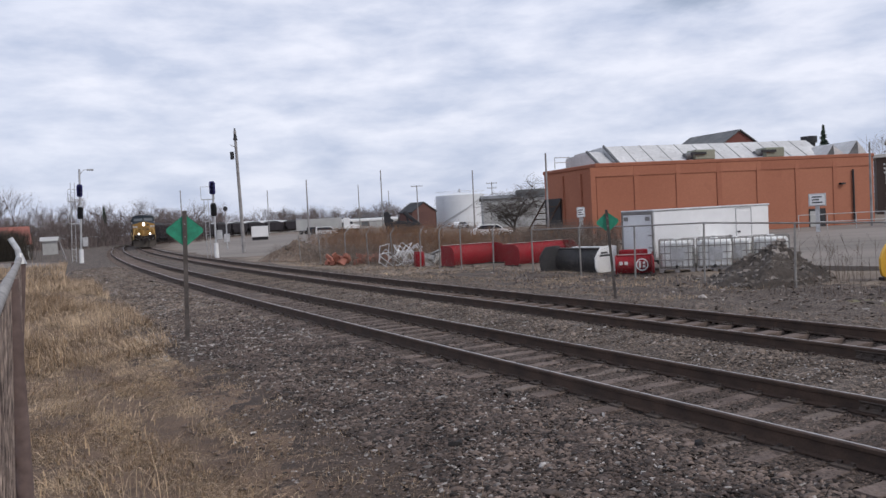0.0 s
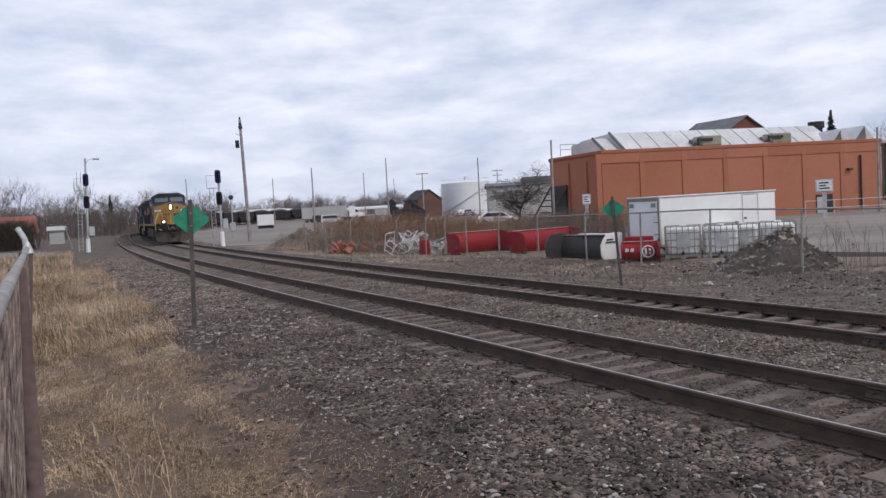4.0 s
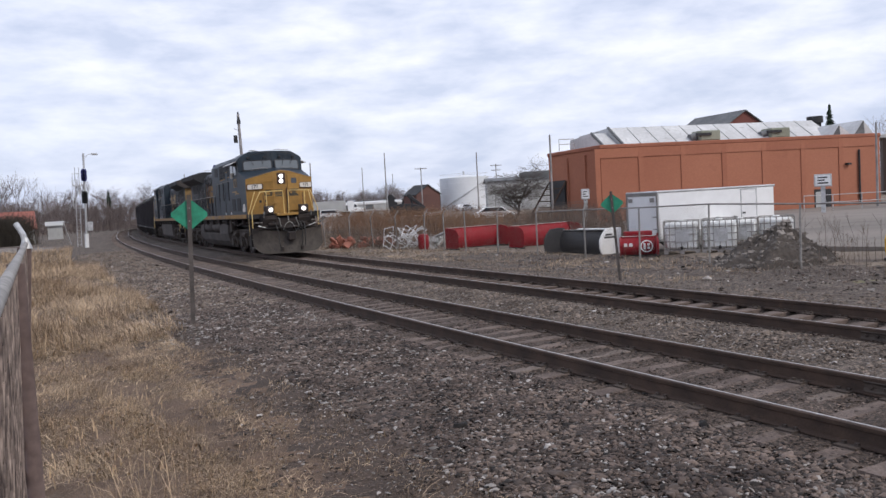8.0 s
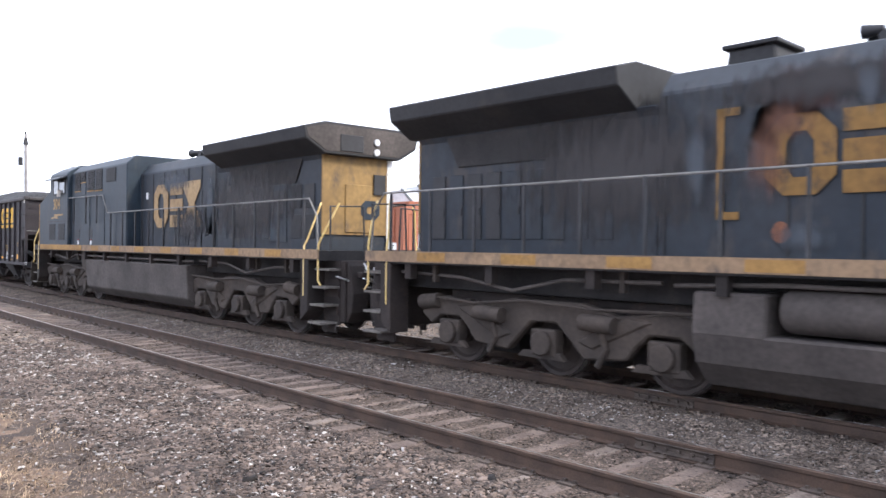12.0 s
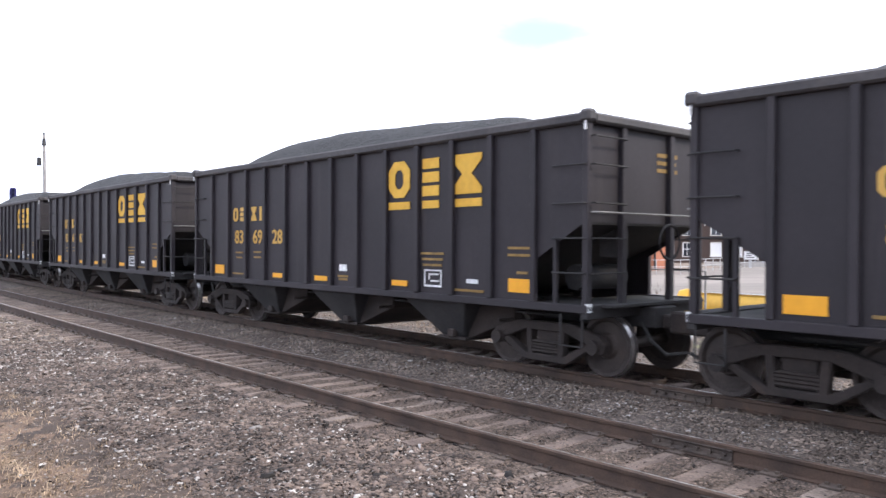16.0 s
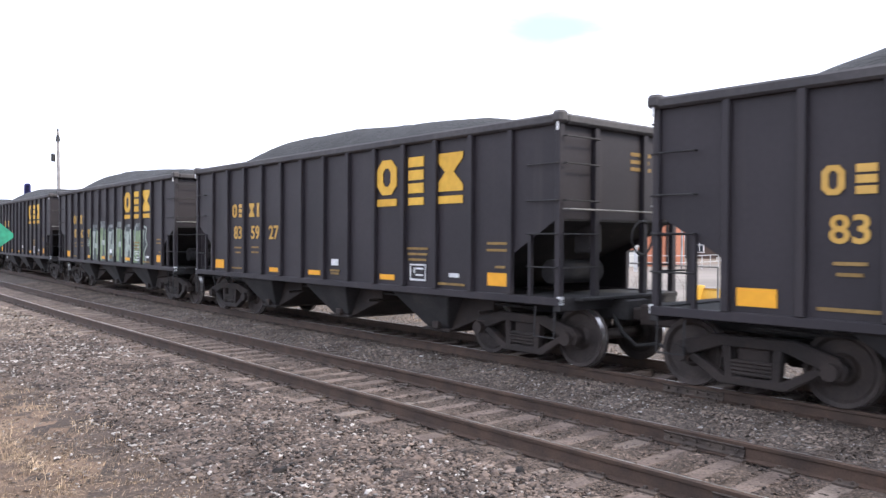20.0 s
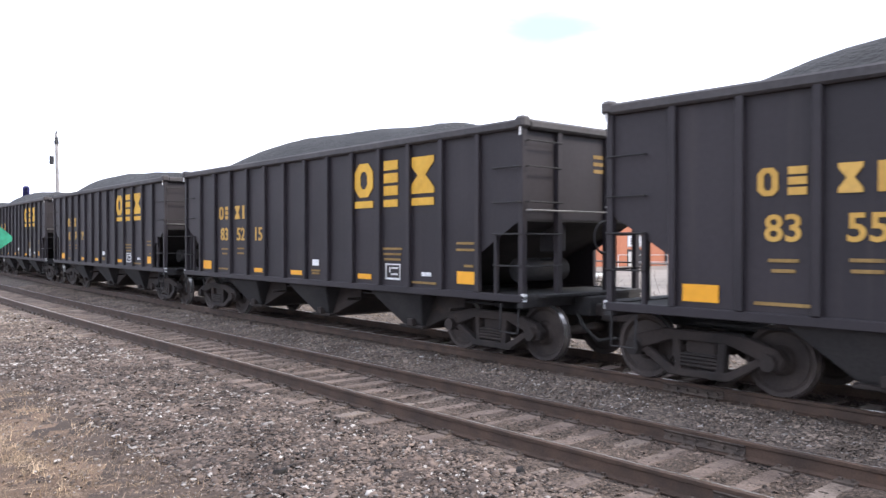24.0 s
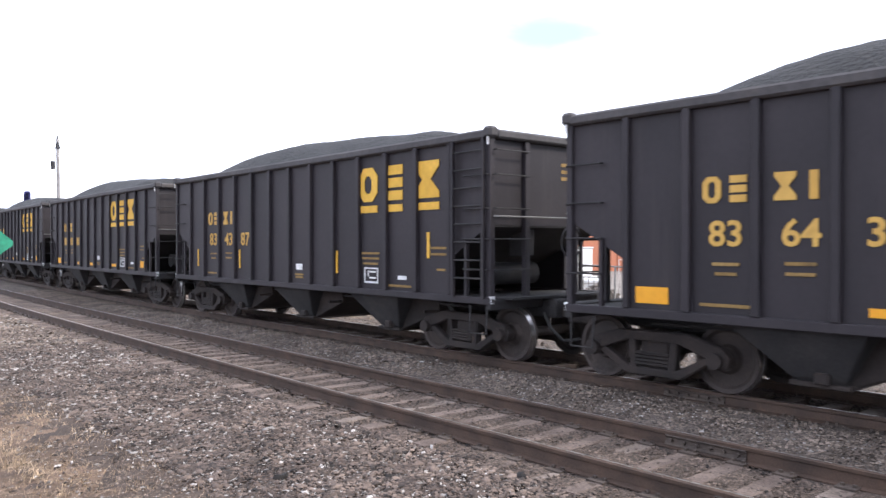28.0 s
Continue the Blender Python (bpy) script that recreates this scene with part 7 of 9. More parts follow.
def hopper_body(car):
    """Three-bay open-top coal hopper; x forward, right side at -y."""
    side = [(-5.55, 1.06), (5.55, 1.06), (5.55, 1.72), (6.5, 2.28), (6.5, 3.72), (-6.5, 3.72), (-6.5, 2.28), (-5.55, 1.72)]
    for q in (-1, 1):
        part("side_sheet", Geo().prism(side, q * 1.43 - 0.012, q * 1.43 + 0.012), COAL_CAR, car, "black sheet-steel car side")
        part("top_chord", Geo().box(-6.62, 6.62, q * 1.46 - 0.08, q * 1.46 + 0.08, 3.68, 3.83), CHORD, car, "dusty dark top chord", bevel=0.03)
        part("side_sill", Geo().box(-6.6, 6.6, q * 1.45 - 0.06, q * 1.45 + 0.06, 0.98, 1.10), COAL_CAR, car, bevel=0.01)
        for i in range(13):
            x = -5.55 + i * 0.925
            if i in (0, 12):
                rib = Geo().box(-0.05, 0.05, q * 1.47 - 0.045, q * 1.47 + 0.045, 1.10, 3.70)
            else:
                rib = Geo().prism([(-0.055, 1.10), (0.055, 1.10), (0.055, 3.70), (-0.055, 3.70)], q * 1.475 - 0.05, q * 1.475 + 0.05)
            part("rib", rib, COAL_CAR, car, m=pose(x, 0, 0), bevel=0.012)
    for q in (-1, 1):
        part("end_sheet", Geo().box(q * 6.5 - 0.012, q * 6.5 + 0.012, -1.43, 1.43, 2.28, 3.72), COAL_CAR, car, "black end sheet")
        part("end_chord", Geo().box(q * 6.55 - 0.09, q * 6.55 + 0.09, -1.37, 1.37, 3.685, 3.835), CHORD, car, "dusty dark end chord", bevel=0.035)
        part("corner_cap", Geo().box(q * 6.56 - 0.10, q * 6.56 + 0.10, -1.56, -1.36, 3.69, 3.875), CHORD, car, bevel=0.04)
        part("slope_sheet", Geo().prism([(q * 6.5, 2.28), (q * 6.5, 2.25), (q * 3.3, 0.95), (q * 3.3, 1.0)], -1.42, 1.42), CAR_FRAME, car)
        part("end_platform", Geo().box(q * 5.4, q * 6.62, -1.5, 1.5, 1.02, 1.08), CAR_FRAME, car)
        part("end_sill", Geo().box(q * 6.55 - 0.06, q * 6.55 + 0.06, -1.5, 1.5, 0.90, 1.10), CAR_FRAME, car, bevel=0.01)
        for y in (-1.44, -0.62, 0.62, 1.44):
            part("end_post", Geo().box(q * 6.54 - 0.05, q * 6.54 + 0.05, y - 0.055, y + 0.055, 1.08, 3.72), COAL_CAR, car, bevel=0.01)
        for y in (-1.46, 1.46):
            part("ladder_stile", Geo().box(q * 5.98 - 0.03, q * 5.98 + 0.03, y - 0.03, y + 0.03, 1.08, 2.05), COAL_CAR, car)
            for z in (1.55, 2.05, 2.55, 3.1):
                g = Geo().tube([(q * 5.96, y, z), (q * 5.96, y * 1.045, z), (q * 6.56, y * 1.045, z), (q * 6.56, y, z)], 0.013, 6)
                part("grab_iron", g, CAR_FRAME, car)
        for z in (1.55, 2.05, 2.55, 3.1, 3.5):
            g = Geo().tube([(q * 6.58, -1.42, z), (q * 6.66, -1.42, z), (q * 6.66, -0.66, z), (q * 6.58, -0.66, z)], 0.013, 6)
            part("grab_iron", g, CAR_FRAME, car)
        part("crossover_rail", Geo().tube([(q * 6.6, -1.42, 2.42), (q * 6.68, -1.38, 2.42), (q * 6.68, 1.38, 2.42), (q * 6.6, 1.42, 2.42)], 0.016, 6), RAIL_GREY, car, "thin grey cross rail")
        # stirrup step
        part("sill_step", Geo().tube([(q * 6.5, -1.48, 0.95), (q * 6.5, -1.5, 0.5), (q * 6.1, -1.5, 0.5), (q * 6.1, -1.48, 0.95)], 0.016, 6), CAR_FRAME, car)
        g = Geo().box(q * 6.5, q * 7.15, -0.11, 0.11, 0.72, 0.92)
        g.box(q * 7.05, q * 7.40, -0.17, 0.13, 0.66, 0.98)
        part("coupler", g, TRUCK_IRON, car, "rusty knuckle coupler", bevel=0.03)
        part("air_hose", Geo().tube([(q * 6.7, -0.35, 0.8), (q * 6.9, -0.38, 0.55), (q * 7.1, -0.3, 0.36), (q * 7.35, -0.15, 0.40)], 0.028, 7), RUBBER, car)
        part("corner_plate", Geo().box(q * 6.56, q * 6.62, -1.50, -1.42, 1.0, 1.12), DECAL_WHITE, car, "small white corner reflector")
        part("corner_reflector", Geo().box(q * 6.57 - 0.02, q * 6.57 + 0.02, -1.535, -1.525, 3.58, 3.72), DECAL_WHITE, car, "small white corner mark")
        for z, w in ((3.36, 0.55), (3.24, 0.5), (3.12, 0.55)):
            part("small_print", Geo().box(q * 6.515 - 0.004, q * 6.515 + 0.004, 0.30, 0.30 + w, z - 0.03, z + 0.03), DECAL_DIM, car, "unreadable line of small print")
        part("cross_step", Geo().box(q * 6.62, q * 6.80, -1.2, 1.2, 1.06, 1.10), CAR_FRAME, car, "black end step")
    part("centre_sill", Geo().box(-6.9, 6.9, -0.27, 0.27, 0.72, 1.04), CAR_FRAME, car, bevel=0.02)
    for x in (-3.05, 0.12, 3.36):
        g = Geo()
        vs = []
        for a, b, hy, z in ((-1.16, 0.62, 1.39, 1.05), (-1.02, 0.56, 1.37, 0.93), (-0.42, 0.26, 1.10, 0.40), (-0.36, 0.22, 1.05, 0.34)):
            vs += [(x + a, -hy, z), (x + b, -hy, z), (x + b, hy, z), (x + a, hy, z)]
        fs = [(3, 2, 1, 0), (12, 13, 14, 15)]
        for i in range(3):
            for k in range(4):
                a, b = i * 4 + k, i * 4 + (k + 1) % 4
                fs.append((a, b, b + 4, a + 4))
        bay = part("discharge_bay", g.add(vs, fs), CAR_FRAME, car, "grimy funnel-shaped discharge bay", bevel=0.02)
        part("discharge_door", Geo().prism([(x + 0.18, 0.36), (x + 0.26, 0.32), (x + 1.34, 0.72), (x + 1.34, 1.02), (x + 0.18, 1.02)], -1.0, 1.0), TRUCK_IRON, bay, "sloping dark discharge door", bevel=0.015)
        part("gate_frame", Geo().box(x - 0.42, x + 0.30, -1.12, 1.12, 0.29, 0.35), TRUCK_IRON, bay, bevel=0.012)
        part("gate_shaft", Geo().tube([(x + 1.30, -1.32, 0.74), (x + 1.30, 1.32, 0.74)], 0.028, 8), TRUCK_IRON, bay)
        part("door_latch", Geo().box(x - 0.10, x + 0.08, -1.20, -1.08, 0.34, 0.48), TRUCK_IRON, bay, bevel=0.02)
    # brake gear on the leading end
    part("air_reservoir", Geo().tube([(5.75, -0.75, 1.45), (5.75, 0.35, 1.45)], 0.20, 14), CAR_FRAME, car, "brake air cylinder", smooth=True)
    part("control_valve", Geo().box(6.05, 6.4, -0.55, -0.25, 1.75, 2.25), CAR_FRAME, car, bevel=0.03)
    part("brake_wheel", Geo().revolve([(0.27, -0.02), (0.29, 0.0), (0.27, 0.02), (0.24, 0.0), (0.27, -0.02)], 20).move(Matrix.Translation((6.75, 0.3, 2.0)) @ Matrix.Rotation(radians(90), 4, "Z")), CAR_FRAME, car, "round iron brake wheel")
    part("brake_rod", Geo().tube([(-5.5, -0.95, 0.86), (5.6, -0.95, 0.86)], 0.02, 6), CAR_FRAME, car)


def hopper_marks(car):
    y = -1.452
    def mark(name, mesh, mat, x, z, label=""):
        return part(name, mesh, mat, car, label, pose(x, y, z))
    for kind, x, w in (("ring", 2.22, 0.62), ("stack", 3.11, 0.44), ("bow", 4.04, 0.70)):
        mark("emblem", plain_mark(kind, w, 0.66), DECAL, x, 3.12, "heavy yellow plain emblem block")
        mark("emblem_bar", plain_mark("bar", w, 0.135), DECAL, x, 2.645, "yellow bar")
    for kind, x, w in (("ring", -4.29, 0.25), ("stack", -3.94, 0.22), ("bow", -3.36, 0.26), ("post", -3.03, 0.10)):
        mark("letter_block", plain_mark(kind, w, 0.33), DECAL_CREAM, x, 2.64, "small yellow plain shape")
    for x, w, z in ((-4.1, 0.36, 1.72), (-4.1, 0.28, 1.60), (-3.18, 0.36, 1.74), (-3.18, 0.34, 1.62), (0.40, 0.36, 1.30), (0.40, 0.30, 1.24), (3.16, 0.60, 1.79), (3.16, 0.56, 1.69),
                    (3.16, 0.50, 1.59), (5.24, 0.48, 1.90), (5.24, 0.50, 1.79), (5.3, 0.22, 1.52), (4.1, 0.7, 1.19), (-4.1, 0.7, 1.21)):
        mark("small_print", plain_mark("bar", w, 0.04), DECAL_DIM, x, z, "unreadable line of small print")
    for x, w, z, h in ((-5.16, 0.50, 1.29, 0.22), (-2.20, 0.48, 1.23, 0.10), (-0.42, 0.48, 1.23, 0.10), (2.24, 0.46, 1.24, 0.10), (5.26, 0.50, 1.32, 0.21)):
        mark("reflector", plain_mark("bar", w, h), REFLECTOR, x, z, "yellow reflective panel")
    mark("label_plate", plain_mark("bar", 0.26, 0.13), DECAL_WHITE, 0.40, 1.47, "small white label")
    mark("label_plate", plain_mark("bar", 0.26, 0.07), DECAL_WHITE, 4.18, 1.345, "small white label")
    g = Geo()
    for a, b, c, d in ((-0.23, 0.23, 0.125, 0.15), (-0.23, 0.23, -0.15, -0.115), (-0.23, -0.205, -0.115, 0.125), (0.205, 0.23, -0.115, 0.125), (-0.11, -0.085, -0.02, 0.09), (-0.06, 0.15, 0.055, 0.085), (-0.06, 0.15, -0.06, -0.03)):
        g.box(a, b, -0.005, 0.005, c, d)
    mark("service_stencil", g, DECAL_WHITE, 3.18, 1.36, "white outlined service panel")


def digits(car, number, y=-1.452):
    for text, x in zip(number, (-4.10, -3.175, -2.25)):
        part("number", words(text, 0.44, DECAL_CREAM, bold=0.008, squeeze=1.06), None, car, "yellow car number", pose(x, y, 2.08))


def graffiti(car):
    """Sprayed limbs, caps and shadows across the bays and ribs, in no readable letters."""
    rng = random.Random(8)
    y = -1.450

    def spray(name, pts, mat, depth, label):
        part(name, Geo().prism(pts, y - depth, y + 0.002), mat, car, label)

    def limb(x0, z0, x1, z1, w0, w1):
        return [(x0 - w0 / 2, z0), (x0 + w0 / 2, z0), (x1 + w1 / 2, z1), (x1 - w1 / 2, z1)]
    for i in range(6):
        x = -1.45 + i * 0.98
        k = rng.uniform(-0.08, 0.08)
        spray("sprayed_shadow", [(x - 0.56, 1.12), (x + 0.56, 1.12), (x + 0.52, 2.24 + k), (x - 0.50, 2.30 - k)], GRAFFITI_DARK, 0.002, "dark grey sprayed shadow")
        spray("sprayed_limb", limb(x - 0.34 + k, 1.14, x - 0.18, 2.22 + k, 0.26, 0.36), GRAFFITI_GREEN if i % 2 else GRAFFITI, 0.006, "pale green sprayed limb")
        spray("sprayed_limb", limb(x + 0.32, 1.14, x + 0.14 + k, 1.72, 0.24, 0.30), GRAFFITI_GREEN, 0.0065, "green sprayed limb")
        spray("sprayed_limb", limb(x + 0.20, 1.66, x + 0.34 + k, 2.20, 0.26, 0.30), GRAFFITI if i % 2 else GRAFFITI_GREEN, 0.007, "grey-green sprayed limb")
        spray("sprayed_bar", limb(x + 0.02, 1.60 + k, x + 0.06, 1.78 + k, 0.62, 0.44), GRAFFITI, 0.0075, "pale sprayed bar")
        spray("sprayed_cap", limb(x - 0.10 + k, 2.30, x - 0.06, 2.46 + k, 0.62, 0.54), GRAFFITI_MIST, 0.004, "misty white sprayed cap")
        spray("sprayed_outline", limb(x - 0.52, 1.3 + k, x - 0.44, 2.3, 0.05, 0.07), GRAFFITI, 0.008, "pale sprayed outline")
    for a, b in (((3.86, 2.30), (4.10, 2.26)), ((4.08, 2.28), (3.98, 1.92)), ((3.97, 1.94), (4.16, 1.72)), ((4.15, 1.74), (3.84, 1.46)), ((3.85, 1.48), (4.06, 1.18))):
        dx, dz = b[0] - a[0], b[1] - a[1]
        n = math.hypot(dx, dz) / 0.035
        px, pz = -dz / n, dx / n
        spray("sprayed_outline", [(a[0] - px, a[1] - pz), (b[0] - px, b[1] - pz), (b[0] + px, b[1] + pz), (a[0] + px, a[1] + pz)], GRAFFITI, 0.006, "pale sprayed zigzag outline")
    for dx, h in ((0, 0.3), (0.10, 0.22), (0.20, 0.28), (0.30, 0.2)):
        spray("sprayed_tag", limb(-2.46 + dx, 1.62, -2.43 + dx, 1.62 + h, 0.06, 0.05), GRAFFITI, 0.004, "small pale sprayed stroke")
    for i in range(4, 11):
        h = rng.uniform(0.8, 1.05)
        part("sprayed_rib", Geo().box(-0.05, 0.05, -0.003, 0.003, -h / 2, h / 2), GRAFFITI if i % 2 else GRAFFITI_GREEN, car, "sprayed rib", pose(-5.55 + i * 0.925, -1.528, 1.76))


def hopper(label):
    car = thing("hopper_car", label, "hopper car", group="coal hoppers of the train")
    hopper_body(car)
    for x in (-5.42, 5.42):
        car_truck(car, x)
    hopper_marks(car)
    return car


def loco_truck(loco, x):
    g = Geo().box(-2.6, 2.6, -0.66, 0.66, 0.55, 1.22)
    t = part("truck", g, TRUCK_IRON, loco, "dusty three-axle locomotive truck", pose(x, 0, 0), bevel=0.03)
    for q in (-1, 1):
        y0, y1 = q * 1.12 - 0.09, q * 1.12 + 0.09
        g = Geo()
        g.prism([(-2.76, 0.80), (-2.50, 0.64), (-2.28, 0.80), (-1.82, 0.80), (-1.62, 0.62), (-1.46, 0.42), (-0.74, 0.36), (-0.52, 0.58), (-0.24, 0.84), (0.24, 0.84), (0.52, 0.58), (0.74, 0.36), (1.46, 0.42), (1.62, 0.62),
                 (1.82, 0.80), (2.28, 0.80), (2.50, 0.64), (2.76, 0.80), (2.74, 1.0), (2.2, 1.13), (1.3, 1.02), (0.7, 1.17), (-0.7, 1.17), (-1.3, 1.02), (-2.2, 1.13), (-2.74, 1.0)], y0, y1)
        g.prism([(-1.9, 0.98), (-0.9, 0.52), (-0.62, 0.62), (-1.5, 1.04)], y0 - 0.03 if q < 0 else y0, y1 if q < 0 else y1 + 0.03)
        g.prism([(0.62, 0.62), (0.9, 0.52), (1.9, 0.98), (1.5, 1.04)], y0 - 0.03 if q < 0 else y0, y1 if q < 0 else y1 + 0.03)
        part("side_frame", g, TRUCK_DUST, t, "dusty cast side frame", bevel=0.03)
        for k in (-2.05, 0.0, 2.05):
            g = Geo().box(k - 0.24, k + 0.24, q * 1.12 - 0.11, q * 1.12 + 0.11, 0.34, 0.74)
            g.disc((k, q * 1.24, 0.533), (0, 1, 0), 0.19, 0.14, 16)
            part("journal_box", g, TRUCK_DUST, t, "round journal box", bevel=0.02)
            g = Geo().prism([(k - 0.5, 0.30), (k + 0.42, 0.30), (k + 0.32, 0.40), (k - 0.40, 0.40)], q * 1.18 - 0.04, q * 1.18 + 0.04)
            part("pedestal_tie", g, TRUCK_DUST, t)
        for k in (-1.05, 1.05):
            part("brake_cylinder", Geo().tube([(k - 0.28, q * 1.30, 0.92), (k + 0.28, q * 1.30, 0.90)], 0.12, 12), TRUCK_DUST, t, "brake cylinder", smooth=True)
            part("brake_hanger", Geo().tube([(k, q * 1.24, 0.9), (k + 0.1, q * 1.24, 0.55), (k - 0.04, q * 1.24, 0.3)], 0.05, 7), TRUCK_DUST, t)
        part("damper", Geo().tube([(-2.75, q * 1.2, 1.0), (-2.3, q * 1.2, 1.05)], 0.13, 12), TRUCK_DUST, t, smooth=True)
        part("sand_pipe", Geo().tube([(-2.6, q * 1.26, 1.12), (-1.4, q * 1.28, 1.06), (-0.3, q * 1.3, 1.16), (0.9, q * 1.3, 1.10), (2.5, q * 1.26, 1.14)], 0.022, 6), TRUCK_DUST, t)
    for k in (-2.05, 0.0, 2.05):
        w = part("wheelset", LOCO_WHEEL, None, t, "steel wheels on an axle with bright treads", pose(k, 0, 0.533))
        WHEELS.append((w, k, 0.533))
    return t


def louvres(x0, x1, y, z0, z1, n):
    g = Geo()
    for i in range(n):
        z = z0 + (z1 - z0) * (i + 0.5) / n
        g.box(x0, x1, y - 0.012, y + 0.012, z - 0.012, z + 0.012)
    return g


def steps(loco, x, k, y, depth):
    """A stairwell beside the pilot: dark cheek, leaning flight of four treads, bent pale handrails; k is the way outwards along the engine."""
    o = 1 if y > 0 else -1
    def run(a, b):
        return min(x + k * a, x + k * b), max(x + k * a, x + k * b)
    a, b = run(0.0, 0.30)
    ya, yb = sorted((y - o * 0.30, y + o * 0.14))
    w = part("stairwell", Geo().prism([(a, 1.66), (a + 0.02, 0.62), (b, 0.40), (b, 1.66)], ya, yb), TRUCK_IRON, loco, "dark stairwell cheek", bevel=0.015)
    a, b = run(0.30, depth)
    part("stair_back", Geo().box(a, b, *sorted((y - o * 0.30, y - o * 0.26)), 0.36, 1.66), TRUCK_IRON, w, "dark stairwell back plate")
    for i, z in enumerate((0.40, 0.76, 1.12, 1.48)):
        a, b = run(0.30 + 0.03 * i, depth - 0.06 + 0.03 * i)
        ya, yb = sorted((y - o * 0.26, y + o * (0.14 - 0.035 * i)))
        part("tread", Geo().box(a, b, ya, yb, z - 0.022, z + 0.022), STEP_DUST, w, "dusty steel tread")
        part("riser", Geo().box(a, b, *sorted((y - o * 0.25, y - o * 0.22)), z - 0.20, z - 0.022), TRUCK_IRON, w)
    e = y + o * 0.13
    part("handrail", Geo().tube([(x + k * 0.12, e, 0.92), (x + k * 0.12, e, 1.95), (x + k * 0.16, e - o * 0.06, 2.10), (x + k * 0.34, e - o * 0.24, 2.78), (x + k * 0.30, e - o * 0.28, 2.84)], 0.021, 8), HANDRAIL_Y, loco, "pale yellow handrail", smooth=True)
    part("handrail", Geo().tube([(x + k * (depth - 0.10), e, 1.16), (x + k * (depth - 0.20), e, 1.26), (x + k * (depth - 0.20), e, 1.98), (x + k * (depth - 0.10), e - o * 0.14, 2.35), (x + k * depth, e - o * 0.36, 2.82)], 0.021, 8), HANDRAIL_Y, loco, "pale yellow handrail", smooth=True)


